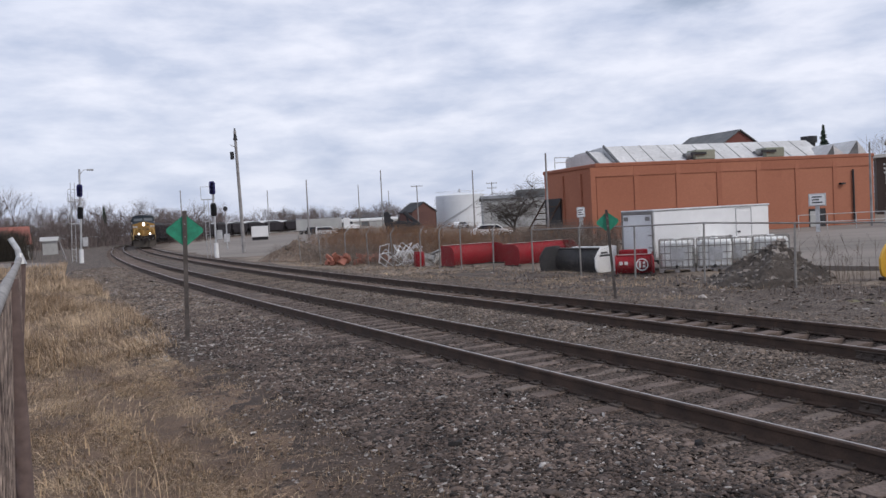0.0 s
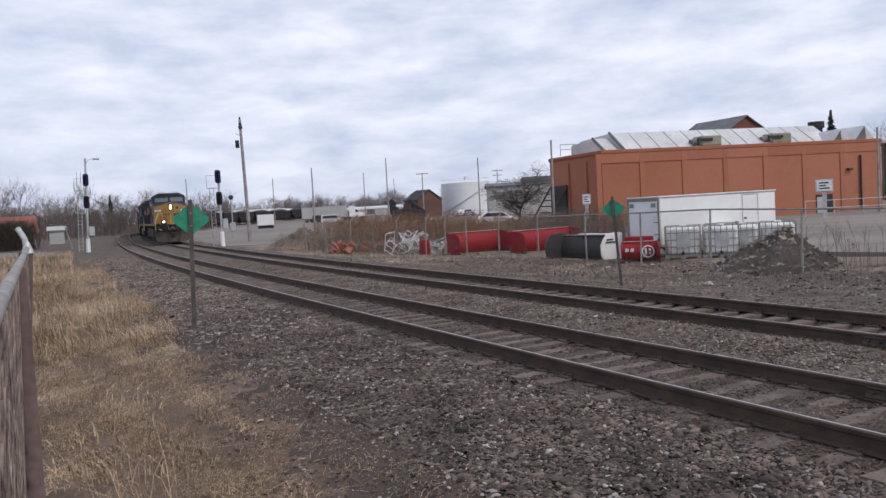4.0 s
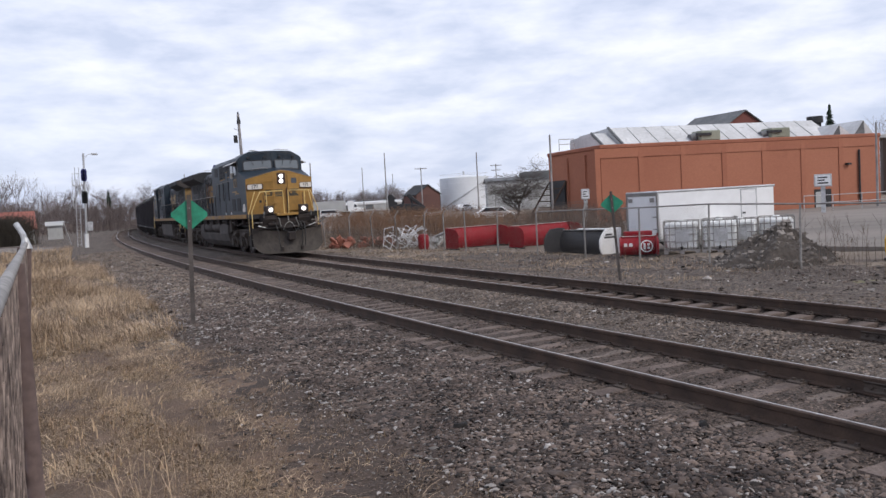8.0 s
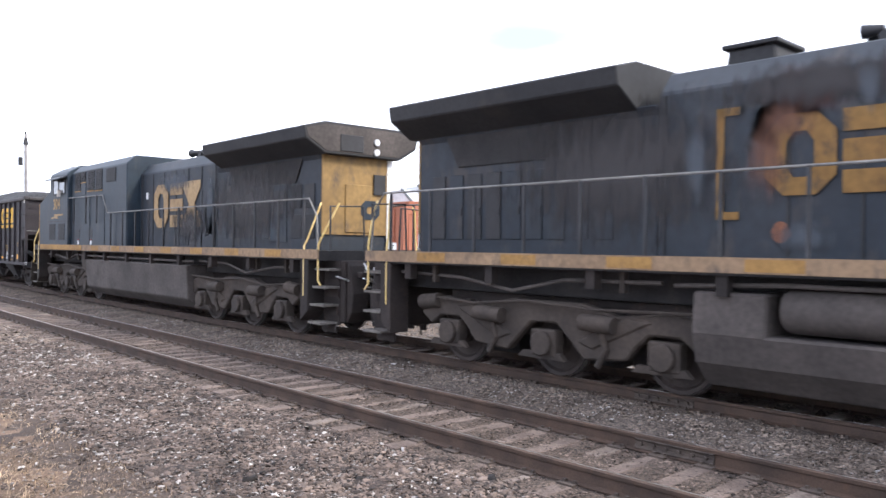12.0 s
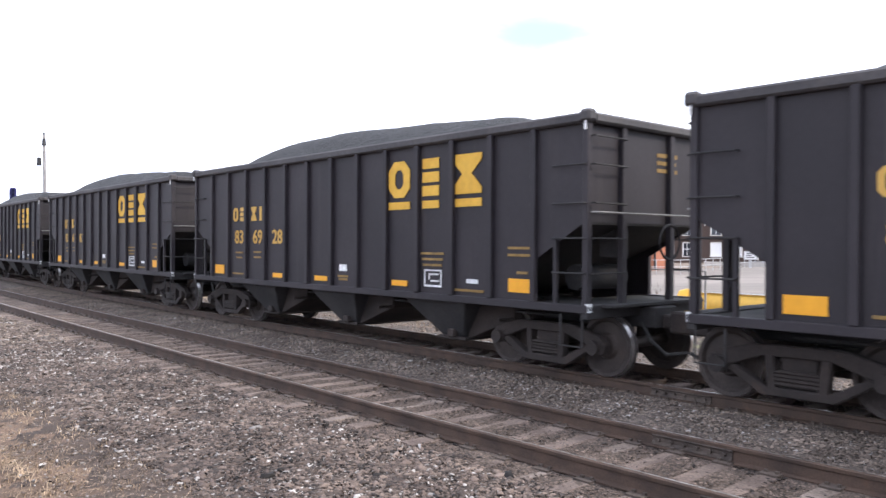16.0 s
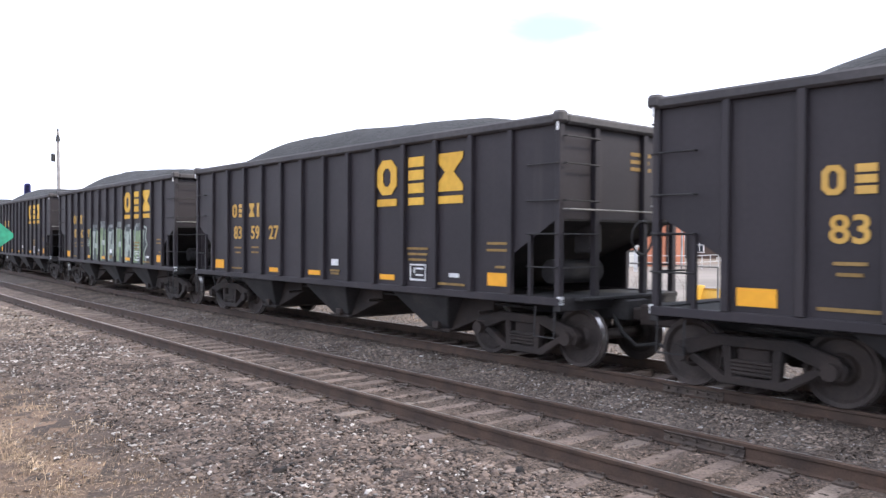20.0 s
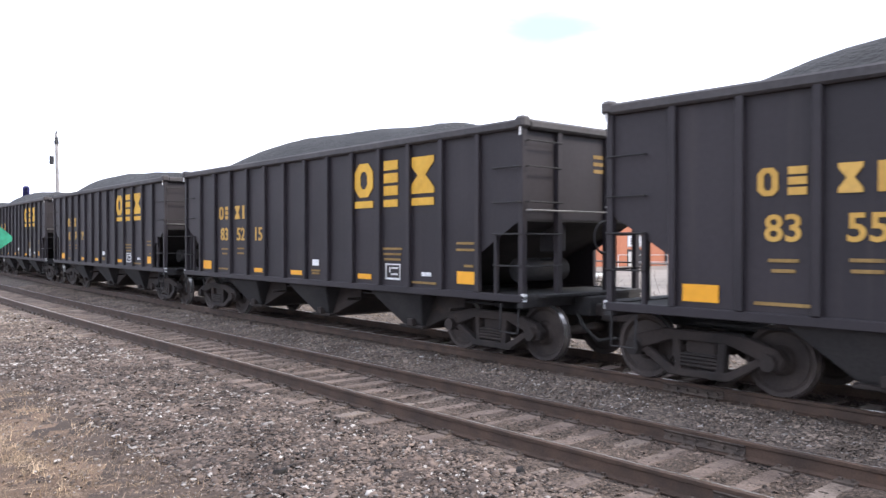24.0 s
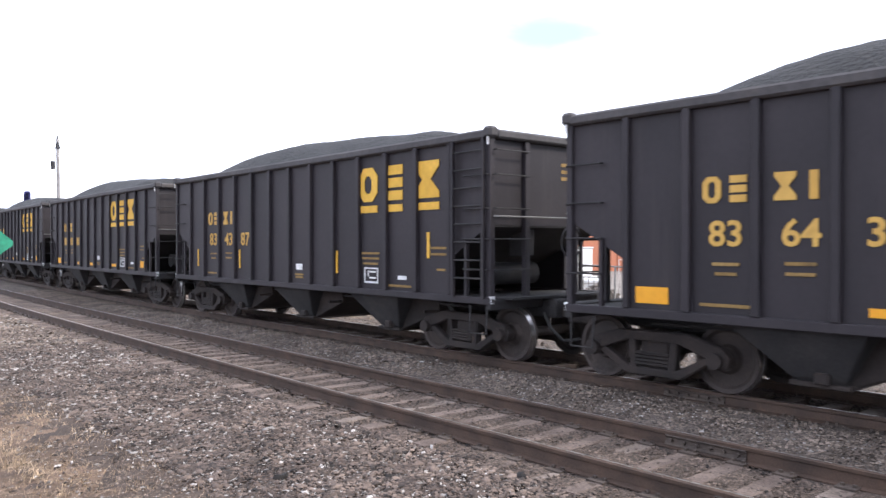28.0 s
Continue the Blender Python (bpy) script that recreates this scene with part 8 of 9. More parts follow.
def locomotive(name, number, label):
    L = thing(name, label, "locomotive")
    # frame, deck and tank
    part("underframe", Geo().box(-10.6, 9.9, -0.85, 0.85, 1.22, 1.66), CAR_FRAME, L, "dark frame", bevel=0.02)
    part("deck", Geo().box(-10.7, 10.1, -1.5, 1.5, 1.66, 1.86), CAR_FRAME, L, "dark walkway deck")
    for q in (-1, 1):
        part("sill_stripe", Geo().box(-10.65, 9.25, q * 1.515 - 0.014, q * 1.515 + 0.014, 1.69, 1.88), SILL_YELLOW, L, "worn yellow sill stripe")
        for i in range(7):
            part("sill_dash", Geo().box(-9.2 + i * 1.95, -8.5 + i * 1.95, q * 1.53 - 0.004, q * 1.53 + 0.004, 1.71, 1.86), SILL_ORANGE, L, "less worn orange dash")
        part("sill_front", Geo().box(4.2, 9.24, q * 1.536 - 0.004, q * 1.536 + 0.004, 1.70, 1.87), SILL_ORANGE, L, "orange sill under the cab")
        for i in range(10):
            part("sill_bracket", Geo().box(-9.6 + i * 1.95, -9.45 + i * 1.95, q * 1.38 - 0.08, q * 1.38 + 0.08, 1.40, 1.66), TRUCK_IRON, L)
    tank = [(-1.32, 0.56), (-1.02, 0.24), (1.02, 0.24), (1.36, 0.50), (1.42, 1.40), (0.2, 1.45), (0.2, 0.95), (-1.42, 0.95)]
    part("fuel_tank", Geo().prism(tank, -4.1, 4.1, "x"), LOCO_GREY, L, "dusty grey fuel tank", bevel=0.03)
    part("tank_box", Geo().prism([(-1.42, 0.9), (0.0, 0.9), (0.0, 1.45), (-1.38, 1.45)], 1.78, 4.1, "x"), LOCO_GREY, L, bevel=0.03)
    part("tank_box", Geo().prism([(-1.42, 0.9), (0.0, 0.9), (0.0, 1.45), (-1.38, 1.45)], -4.1, -3.15, "x"), LOCO_GREY, L, bevel=0.03)
    for x0, x1 in ((-3.02, -0.86), (-0.52, 1.68)):
        g = Geo().tube([(x0, -1.12, 1.26), (x0 + 0.08, -1.12, 1.26), (x1 - 0.08, -1.12, 1.26), (x1, -1.12, 1.26)], 0.27, 20)
        for k in list(range(20)) + list(range(60, 80)):
            p = Vector(g.v[k])
            c = Vector((p.x, -1.12, 1.26))
            g.v[k] = tuple(c + (p - c) * 0.8)
        part("air_tank", g, LOCO_GREY, L, "grey cylindrical air reservoir", smooth=True)
    # near-black motor blocks, added so the shaded space under the engine stays dark
    for x in (-8.5, -6.65, -4.8, 4.8, 6.65, 8.5):
        part("traction_motor", Geo().box(x - 0.75, x + 0.75, -0.55, 0.55, 0.20, 0.95), CAR_FRAME, L, "black motor block that fills the shaded gap between the wheels", bevel=0.06)
    part("piping", Geo().tube([(-4.4, -1.3, 1.5), (-3.0, -1.32, 1.56), (0, -1.34, 1.54), (4.4, -1.3, 1.55)], 0.03, 8), LOCO_GREY, L)
    for q in (-1, 1):
        part("brake_pipe", Geo().tube([(-10.2, q * 1.22, 1.52), (-8.4, q * 1.24, 1.46), (-7.2, q * 1.3, 1.30), (-6.2, q * 1.3, 1.50), (-4.6, q * 1.26, 1.52)], 0.028, 7), LOCO_GREY, L, smooth=True)
        part("brake_pipe", Geo().tube([(4.4, q * 1.26, 1.50), (5.6, q * 1.28, 1.54), (6.3, q * 1.34, 1.34), (7.4, q * 1.34, 1.48), (9.0, q * 1.26, 1.50)], 0.028, 7), LOCO_GREY, L, smooth=True)
        part("sand_hopper", Geo().prism([(4.25, 1.0), (4.75, 1.05), (4.75, 1.62), (4.25, 1.62)], q * 1.22 - 0.12, q * 1.22 + 0.12), TRUCK_DUST, L, bevel=0.03)
        for x in (-9.0, -7.7, -5.2, 5.3, 7.9):
            part("pipe_bracket", Geo().box(x - 0.04, x + 0.04, q * 1.26 - 0.05, q * 1.26 + 0.05, 1.36, 1.66), TRUCK_DUST, L)
    part("piping", Geo().tube([(-4.4, 1.36, 1.5), (4.4, 1.36, 1.52)], 0.03, 8), LOCO_GREY, L)
    # long hood
    hood = [(-0.93, 1.84), (0.93, 1.84), (0.93, 4.08), (0.66, 4.40), (-0.66, 4.40), (-0.93, 4.08)]
    part("engine_hood", Geo().prism(hood, -4.9, 0.5, "x"), LOCO_SOOT, L, "dirty blue engine hood", bevel=0.03)
    rear = [(-0.93, 1.84), (0.93, 1.84), (0.93, 3.80), (1.0, 3.94), (-1.0, 3.94), (-0.93, 3.80)]
    part("radiator_hood", Geo().prism(rear, -9.82, -4.9, "x"), LOCO_SOOT, L, "dirty blue rear hood", bevel=0.02)
    wing = [(-1.0, 3.90), (1.0, 3.90), (1.47, 4.18), (1.52, 4.44), (1.0, 4.58), (-1.0, 4.58), (-1.52, 4.44), (-1.47, 4.18)]
    part("radiator_canopy", Geo().prism(wing, -10.05, -5.2, "x"), LOCO_DARK, L, "sooty overhanging radiator canopy", bevel=0.02)
    part("canopy_end", Geo().prism([(-0.96, 3.96), (0.96, 3.96), (1.42, 4.22), (1.45, 4.40), (0.96, 4.52), (-0.96, 4.52), (-1.45, 4.40), (-1.42, 4.22)], -10.062, -10.045, "x"), LOCO_GREY, L, "paler grey canopy end")
    part("hood_end", Geo().box(-9.86, -9.82, -0.93, 0.93, 2.2, 3.92), OLD_YELLOW, L, "yellow hood end panel")
    for z in (4.02, 4.24):
        part("rear_lamp", Geo().disc((-10.07, -0.33, z), (1, 0, 0), 0.075, 0.06, 16), GALV, L, "round unlit lamp", smooth=True)
    part("number_board", Geo().box(-10.08, -10.04, 0.02, 0.62, 3.98, 4.34), BLACK, L, "dark rear number board", bevel=0.01)
    part("edge_stripe", Geo().box(-9.875, -9.862, -0.92, -0.78, 1.9, 4.4), DECAL_WHITE, L, "white edge stripe")
    part("end_window", Geo().box(-9.90, -9.87, -0.72, -0.40, 3.1, 3.55), BLACK, L, "dark end opening")
    part("end_door", Geo().box(-9.89, -9.86, -0.35, 0.35, 2.25, 3.3), OLD_YELLOW, L, bevel=0.01)
    part("hood_emblem", plain_mark("ring", 0.5, 0.42).move(Matrix.Translation((-9.90, -0.3, 2.75)) @ Matrix.Rotation(radians(90), 4, "Z")), LOCO_BLUE, L, "dark blue plain ring")
    for q in (-1, 1):
        y = q * 0.94
        part("radiator_intake", Geo().prism([(-9.1, 3.86), (-8.8, 3.34), (-6.0, 3.34), (-5.6, 3.86)], y - 0.02, y + 0.02), CAR_FRAME, L, "black radiator intake screen")
        if q < 0:
            # black on doors 0, 2 and 3 paints in the shade of deep recesses
            for i in range(9):
                part("hood_door", Geo().box(-9.45 + i * 0.44, -9.13 + i * 0.44, y - 0.012, y + 0.012, 2.1, 3.2), BLACK if i in (0, 2, 3) else LOCO_SOOT, L, "dark hood door", bevel=0.006)
                part("door_latch", Geo().box(-9.19 + i * 0.44, -9.15 + i * 0.44, y - 0.03, y + 0.03, 2.5, 2.62), BLACK, L)
        else:
            for x0 in (-6.40, -6.95, -9.05, -9.58):
                for z0 in (2.12, 2.78):
                    part("hood_vent", Geo().box(x0, x0 + 0.42, y - 0.012, y + 0.012, z0, z0 + 0.52), LOCO_DARK, L, "dark mesh hood vent", bevel=0.006)
            part("hood_door", Geo().box(-8.42, -7.68, y - 0.012, y + 0.016, 2.02, 3.34), LOCO_BLUE, L, "blue hood door", bevel=0.01)
            part("door_window", Geo().box(-8.28, -7.82, y + 0.012, y + 0.024, 2.66, 3.2), BLACK, L, "black louvred opening")
            for x0 in (-7.5, -5.75, -5.3):
                part("hood_door", Geo().box(x0 - 0.16, x0 + 0.16, y - 0.012, y + 0.012, 2.1, 3.2), LOCO_SOOT, L, "dark hood door", bevel=0.006)
            part("white_tag", Geo().box(-5.62, -5.5, y - 0.006, y + 0.02, 3.25, 3.42), DECAL_WHITE, L, "white tag")
            part("white_tag", Geo().box(-0.2, -0.08, y - 0.006, y + 0.02, 3.3, 3.5), DECAL_WHITE, L, "white tag")
        for i in range(7):
            part("hood_seam", Geo().box(-4.8 + i * 0.84, -4.77 + i * 0.84, y - 0.008, y + 0.008, 1.9, 4.05), LOCO_DARK, L)
        # emblem on the hood and its brackets
        yy = q * 0.955
        if q > 0:
            for kind, x, w in (("ring", -1.22, 1.05), ("stack", -2.32, 0.86), ("bow", -3.36, 1.08)):
                part("hood_mark", plain_mark(kind, w, 1.26), LOCO_LETTER, L, "worn yellow plain emblem block", pose(x, yy, 3.06))
            for no, (x, z, w, h, mat) in enumerate(((-6.6, 3.0, 3.0, 1.15, SMEAR_SOOT), (-3.2, 2.5, 1.5, 0.6, SMEAR_SOOT), (-2.2, 3.7, 1.6, 0.35, SMEAR_PALE), (-4.5, 3.0, 0.3, 0.8, SMEAR_PALE))):
                pts = [(w * math.cos(a), h * math.sin(a)) for a in (2 * math.pi * k / 20 for k in range(20))]
                part("paint_smear", Geo().prism(pts, -0.001, 0.001), mat(w, h), L, "faint weathered smear on the paint", pose(x, yy + 0.009 + 0.003 * no, z))
        else:
            for kind, x, w in (("ring", -2.97, 0.84), ("stack", -2.13, 0.70), ("bow", -1.45, 0.80)):
                part("hood_mark", plain_mark(kind, w, 0.98), LOCO_FADED, L, "faded yellow plain emblem block", pose(x, yy, 3.12))
            for x, d in ((-3.98, 1), (-0.64, -1)):
                g = Geo().box(-0.05, 0.05, -0.006, 0.006, -0.8, 0.62).box(-0.05 if d > 0 else -0.25, 0.25 if d > 0 else 0.05, -0.006, 0.006, 0.52, 0.62)
                g.box(-0.05 if d > 0 else -0.25, 0.25 if d > 0 else 0.05, -0.006, 0.006, -0.8, -0.7)
                part("hood_mark", g, LOCO_FADED, L, "faded yellow bracket", pose(x, yy, 3.15))
            for x, z, r, mat in ((-1.39, 2.23, 0.15, LOCO_FADED), (-0.99, 2.24, 0.14, LOCO_FADED), (-3.19, 2.19, 0.12, BURNT)):
                pts = [(r * (1 + 0.10 * math.sin(3 * a + x)) * math.cos(a), r * (1 + 0.12 * math.cos(2 * a + z * 7)) * math.sin(a)) for a in (2 * math.pi * k / 14 for k in range(14))]
                part("paint_blister", Geo().prism(pts, -0.004, 0.004), mat, L, "blistered orange paint spot", pose(x, yy, z))
            for no, (x, z, w, h, mat) in enumerate(((-2.95, 3.86, 0.62, 0.42, SMEAR_RED), (-3.15, 3.50, 0.45, 0.30, SMEAR_PINK), (-3.35, 3.05, 0.34, 0.62, SMEAR_PINK), (-5.6, 3.1, 2.4, 1.25, SMEAR_SOOT), (-2.6, 3.95, 1.9, 0.36, SMEAR_SOOT),
                                    (-2.9, 2.12, 0.42, 0.22, SMEAR_PALE), (0.12, 3.25, 0.30, 0.42, SMEAR_PALE), (-4.3, 3.05, 0.22, 0.7, SMEAR_PALE), (-2.2, 3.80, 0.16, 0.40, SMEAR_PALE))):
                pts = [(w * math.cos(a), h * math.sin(a)) for a in (2 * math.pi * k / 20 for k in range(20))]
                part("paint_smear", Geo().prism(pts, -0.001, 0.001), mat(w, h), L, "faint weathered smear on the paint", pose(x, yy - 0.009 - 0.003 * no, z))
    # equipment cabinet behind the cab
    cab2 = [(-1.36, 1.84), (1.36, 1.84), (1.36, 4.42), (1.08, 4.68), (-1.08, 4.68), (-1.36, 4.42)]
    part("equipment_cabinet", Geo().prism(cab2, 0.45, 5.9, "x"), LOCO_BLUE, L, "dark blue equipment cabinet", bevel=0.03)
    for q in (-1, 1):
        y = q * 1.365
        part("cabinet_hatch", Geo().box(1.40, 2.26, y - 0.014, y + 0.014, 3.92, 4.36), LOCO_DARK, L, "dark cabinet hatch", bevel=0.01)
        for x0, x1, z0 in ((2.68, 3.28, 3.74), (3.46, 4.12, 3.76), (4.34, 4.78, 4.08), (4.90, 5.46, 3.80)):
            part("grille_recess", Geo().box(x0 - .03, x1 + .03, y - 0.006, y + 0.006, z0 - .03, 4.41), LOCO_DARK, L)
            g = Geo()
            n = max(3, round((x1 - x0) / 0.13))
            for i in range(n):
                xa = x0 + (x1 - x0) * i / n
                for k in range(7):
                    za = z0 + (4.38 - z0) * k / 7
                    g.prism([(xa + 0.015, za + 0.01), (xa + 0.095, za + 0.01), (xa + 0.095, za + 0.065), (xa + 0.015, za + 0.045)], y - 0.022, y + 0.022)
            part("intake_grille", g, BLACK, L, "black slotted intake vents")
            part("vent_sill", Geo().box(x0 - .03, x1 + .03, y - 0.02, y + 0.02, z0 - .07, z0 - .04), SILL_ORANGE, L, "faded orange vent sill")
        part("cabinet_door", Geo().box(4.30, 4.82, y - 0.012, y + 0.012, 3.60, 4.02), LOCO_BLUE, L, "blue cabinet door", bevel=0.01)
        for x0 in (3.57, 4.92):
            part("vent", louvres(x0, x0 + 0.5, y, 2.14, 2.42, 5), BLACK, L)
            part("white_tag", Geo().box(x0 + 0.1, x0 + 0.26, y - 0.006, y + 0.006, 1.90, 2.03), DECAL_WHITE, L, "white tag")
            part("red_tag", Geo().box(x0 + 0.1, x0 + 0.26, y - 0.006, y + 0.006, 2.05, 2.075), RED_PLOW, L, "small red tag")
        for x in (2.4, 3.9, 5.6):
            part("panel_seam", Geo().box(x - 0.012, x + 0.012, y - 0.008, y + 0.008, 1.9, 3.4), LOCO_DARK, L)
    part("exhaust_hatch", Geo().prism([(-4.24, 4.36), (-3.52, 4.36), (-3.56, 4.66), (-4.20, 4.66)], -0.36, 0.36), LOCO_DARK, L, "sooty exhaust housing", bevel=0.03)
    part("exhaust_lip", Geo().box(-4.27, -3.49, -0.42, 0.42, 4.66, 4.72), LOCO_DARK, L, bevel=0.01)
    g = Geo()
    for dy in (-0.22, 0.0, 0.22):
        g.tube([(-2.2, dy, 4.62), (-1.8, dy, 4.63), (-1.68, dy, 4.63)], 0.05, 10, 0.12)
        g.tube([(-2.3, dy, 4.62), (-2.55, dy, 4.62)], 0.05, 10, 0.09)
    g.box(-2.35, -2.15, -0.26, 0.26, 4.38, 4.6)
    part("air_horn", g, BLACK, L, "three-chime air horn", smooth=True)
    # cab
    sect = [(-1.5, 1.84), (1.5, 1.84), (1.5, 4.42), (1.42, 4.52), (0.98, 4.75), (-0.98, 4.75), (-1.42, 4.52), (-1.5, 4.42)]
    def front(y, z):
        return 8.74 - 0.36 * abs(y) - max(0.0, z - 3.5) * 0.16
    g = Geo()
    n = len(sect)
    vs = [(5.9, y, z) for y, z in sect] + [(front(y, z), y, z) for y, z in sect] + [(front(0, 4.76), 0, 4.76), (front(0, 1.84), 0, 1.84)]
    a, b = 2 * n, 2 * n + 1
    sides = [(i, i + 1, n + i + 1, n + i) for i in (1, 2, 3, 5, 6)] + [(7, 0, n, n + 7), (0, 1, n + 1, b, n), (4, 5, n + 5, a, n + 4)]
    g.add(vs, [tuple(range(n - 1, -1, -1)), (b, n + 1, n + 2, n + 3, n + 4, a), (n, b, a, n + 5, n + 6, n + 7)] + sides)
    part("cab", g, LOCO_BLUE, L, "dark blue operator cab", bevel=0.03)
    # nose with swept cheeks and a sloping blue apron
    low = [(8.0, -1.5), (9.45, -1.5), (9.87, -0.38), (9.87, 0.38), (9.45, 1.5), (8.0, 1.5)]
    top = [3.86, 3.43, 3.71, 3.71, 3.43, 3.86]
    g = Geo()
    vs = [(x, y, 1.84) for x, y in low] + [(x, y, z) for (x, y), z in zip(low, top)] + [(8.60, 0, 3.96), (9.87, 0, 3.76)]
    g.add(vs, [(5, 4, 3, 2, 1, 0), (0, 1, 7, 6), (4, 5, 11, 10), (6, 7, 8, 13, 12), (12, 13, 9, 10, 11), (5, 0, 6, 12, 11)], 0)
    g.add([vs[i] for i in (1, 2, 3, 4, 7, 8, 9, 10, 13)], [(0, 1, 5, 4), (1, 2, 6, 8, 5), (2, 3, 7, 6)], 1)
    nose = part("nose", g, [LOCO_BLUE, LOCO_YELLOW], L, "blue nose with yellow front")
    part("nose_rim", Geo().tube([(9.44, -1.49, 1.9), (9.44, -1.49, 3.42), (9.855, -0.38, 3.70), (9.86, 0, 3.75), (9.855, 0.38, 3.70), (9.44, 1.49, 3.42), (9.44, 1.49, 1.9)], 0.028, 8), LOCO_YELLOW, nose, "rounded yellow nose edge", smooth=True)
    door = part("nose_door", Geo().prism([(0.26, 1.94), (0.80, 1.94), (0.80, 3.42), (0.68, 3.56), (0.26, 3.60)], 9.70, 9.915, "x"), LOCO_YELLOW, nose, "yellow nose door with a small window", bevel=0.015)
    part("nose_door_window", Geo().prism([(0.45, 3.17), (0.66, 3.17), (0.68, 3.20), (0.68, 3.38), (0.66, 3.41), (0.45, 3.41), (0.43, 3.38), (0.43, 3.20)], 9.912, 9.922, "x"), WINDOW, door, "small dark window")
    for z in (2.2, 2.7, 3.2):
        part("door_hinge", Geo().tube([(9.93, 0.80, z - 0.06), (9.93, 0.80, z + 0.06)], 0.02, 7), LOCO_YELLOW, door)
    part("door_latch", Geo().box(9.91, 9.95, 0.30, 0.36, 2.62, 2.78), BLACK, door)
    part("lamp_box", Geo().box(9.80, 9.90, -0.19, 0.18, 3.16, 3.66), LAMP_CASE, nose, "dark red-brown lamp pocket", bevel=0.02)
    for z in (3.29, 3.50):
        part("lamp_bezel", Geo().revolve([(0.115, -0.02), (0.115, 0.03), (0.052, 0.005), (0.052, -0.02)], 18).move(Matrix.Translation((9.905, -0.02, z)) @ Matrix.Rotation(radians(-90), 4, "Z")), GALV, nose)
        part("headlight", Geo().disc((9.905, -0.02, z), (1, 0, 0), 0.052, 0.03, 18), LAMP, nose, "lit white headlight")
    for q in (-1, 1):
        tilt = math.atan2(q * 0.42, 1.12)
        mm = Matrix.Translation((9.60, q * 1.14, 3.08)) @ Matrix.Rotation(tilt, 4, "Z")
        board = part("number_board", Geo().prism([(-0.33, -0.13), (0.33, -0.13), (0.36, -0.10), (0.36, 0.10), (0.33, 0.13), (-0.33, 0.13), (-0.36, 0.10), (-0.36, -0.10)], -0.03, 0.06, "x"), LAMP_CASE, nose, m=mm, bevel=0.012)
        part("board_face", Geo().prism([(-0.29, -0.105), (0.29, -0.105), (0.32, -0.07), (0.32, 0.07), (0.29, 0.105), (-0.29, 0.105), (-0.32, 0.07), (-0.32, -0.07)], 0.058, 0.066, "x"), PLATE, board, "white number board")
        part("number", words(number, 0.21, BLACK, bold=0.004), None, board, "black road number", Matrix.Translation((0.070, 0, 0)) @ Matrix.Rotation(radians(90), 4, "Z"))
        lamp = part("ditch_lamp_case", Geo().prism([(10.20, 1.78), (10.54, 1.82), (10.54, 2.16), (10.46, 2.20), (10.20, 2.20)], q * 0.78 - 0.19, q * 0.78 + 0.19), TRUCK_IRON, L, "dark square lamp case", bevel=0.02)
        part("lamp_bezel", Geo().revolve([(0.125, -0.02), (0.125, 0.04), (0.058, 0.01), (0.058, -0.02)], 20).move(Matrix.Translation((10.545, q * 0.74, 2.02)) @ Matrix.Rotation(radians(-90), 4, "Z")), FENCE_POST, lamp)
        part("ditch_lamp", Geo().disc((10.548, q * 0.74, 2.02), (1, 0, 0), 0.058, 0.03, 18), LAMP, lamp, "lit white ditch light")
        part("platform_box", Geo().prism([(10.10, 1.30), (10.40, 1.40), (10.50, 1.60), (10.50, 1.76), (10.10, 1.76)], q * 0.78 - 0.30, q * 0.78 + 0.30), TRUCK_IRON, L, "dark step box under the lamp", bevel=0.02)
        part("jumper_socket", Geo().tube([(10.3, q * 1.02, 1.66), (10.56, q * 1.06, 1.72), (10.62, q * 1.06, 1.86), (10.52, q * 1.04, 1.92)], 0.03, 7), RAIL_GREY, L, "bent pale jumper cable end", smooth=True)
        # windscreens on the two angled faces
        k = Matrix.Translation((8.755, 0, 3.6)) @ Matrix.Rotation(q * math.atan(0.36), 4, "Z") @ Matrix.Rotation(radians(-9.1), 4, "Y") @ Matrix.Translation((0, 0, -3.6))
        g = Geo().prism([(q * 0.08, 3.88), (q * 1.40, 3.86), (q * 1.43, 3.92), (q * 1.43, 4.30), (q * 1.36, 4.36), (q * 0.14, 4.36), (q * 0.08, 4.30)], -0.02, 0.006, "x")
        part("windscreen_gasket", g, BLACK, L, "black windscreen frame", k)
        g = Geo().prism([(q * 0.13, 3.93), (q * 1.35, 3.91), (q * 1.38, 3.95), (q * 1.38, 4.26), (q * 1.33, 4.31), (q * 0.18, 4.31), (q * 0.13, 4.26)], 0.0, 0.018, "x")
        part("windscreen", g, WINDOW_SKY, L, "grey reflecting windscreen", k, bevel=0.01)
        part("wiper_arm", Geo().tube([(8.52, q * 0.50, 4.44), (8.56, q * 0.46, 4.10)], 0.012, 5), BLACK, L)
        part("wiper_arm", Geo().tube([(8.40, q * 1.0, 4.44), (8.42, q * 0.86, 4.12)], 0.012, 5), BLACK, L)
        part("visor", Geo().tube([(8.52, q * 0.25, 4.70), (8.62, q * 0.25, 4.68), (8.34, q * 1.0, 4.58), (8.24, q * 1.0, 4.60)], 0.018, 5), LOCO_DARK, L)
        for e in (0.35, 1.05):
            part("wiper_motor", Geo().box(8.52 - 0.36 * e, 8.66 - 0.36 * e, q * e - 0.06, q * e + 0.06, 4.42, 4.52), BLACK, L, bevel=0.01)
        part("roof_lifting_eye", Geo().tube([(7.9, q * 0.62, 4.74), (7.9, q * 0.62, 4.83), (7.9, q * 0.90, 4.83), (7.9, q * 0.90, 4.74)], 0.016, 6), RAIL_GREY, L)
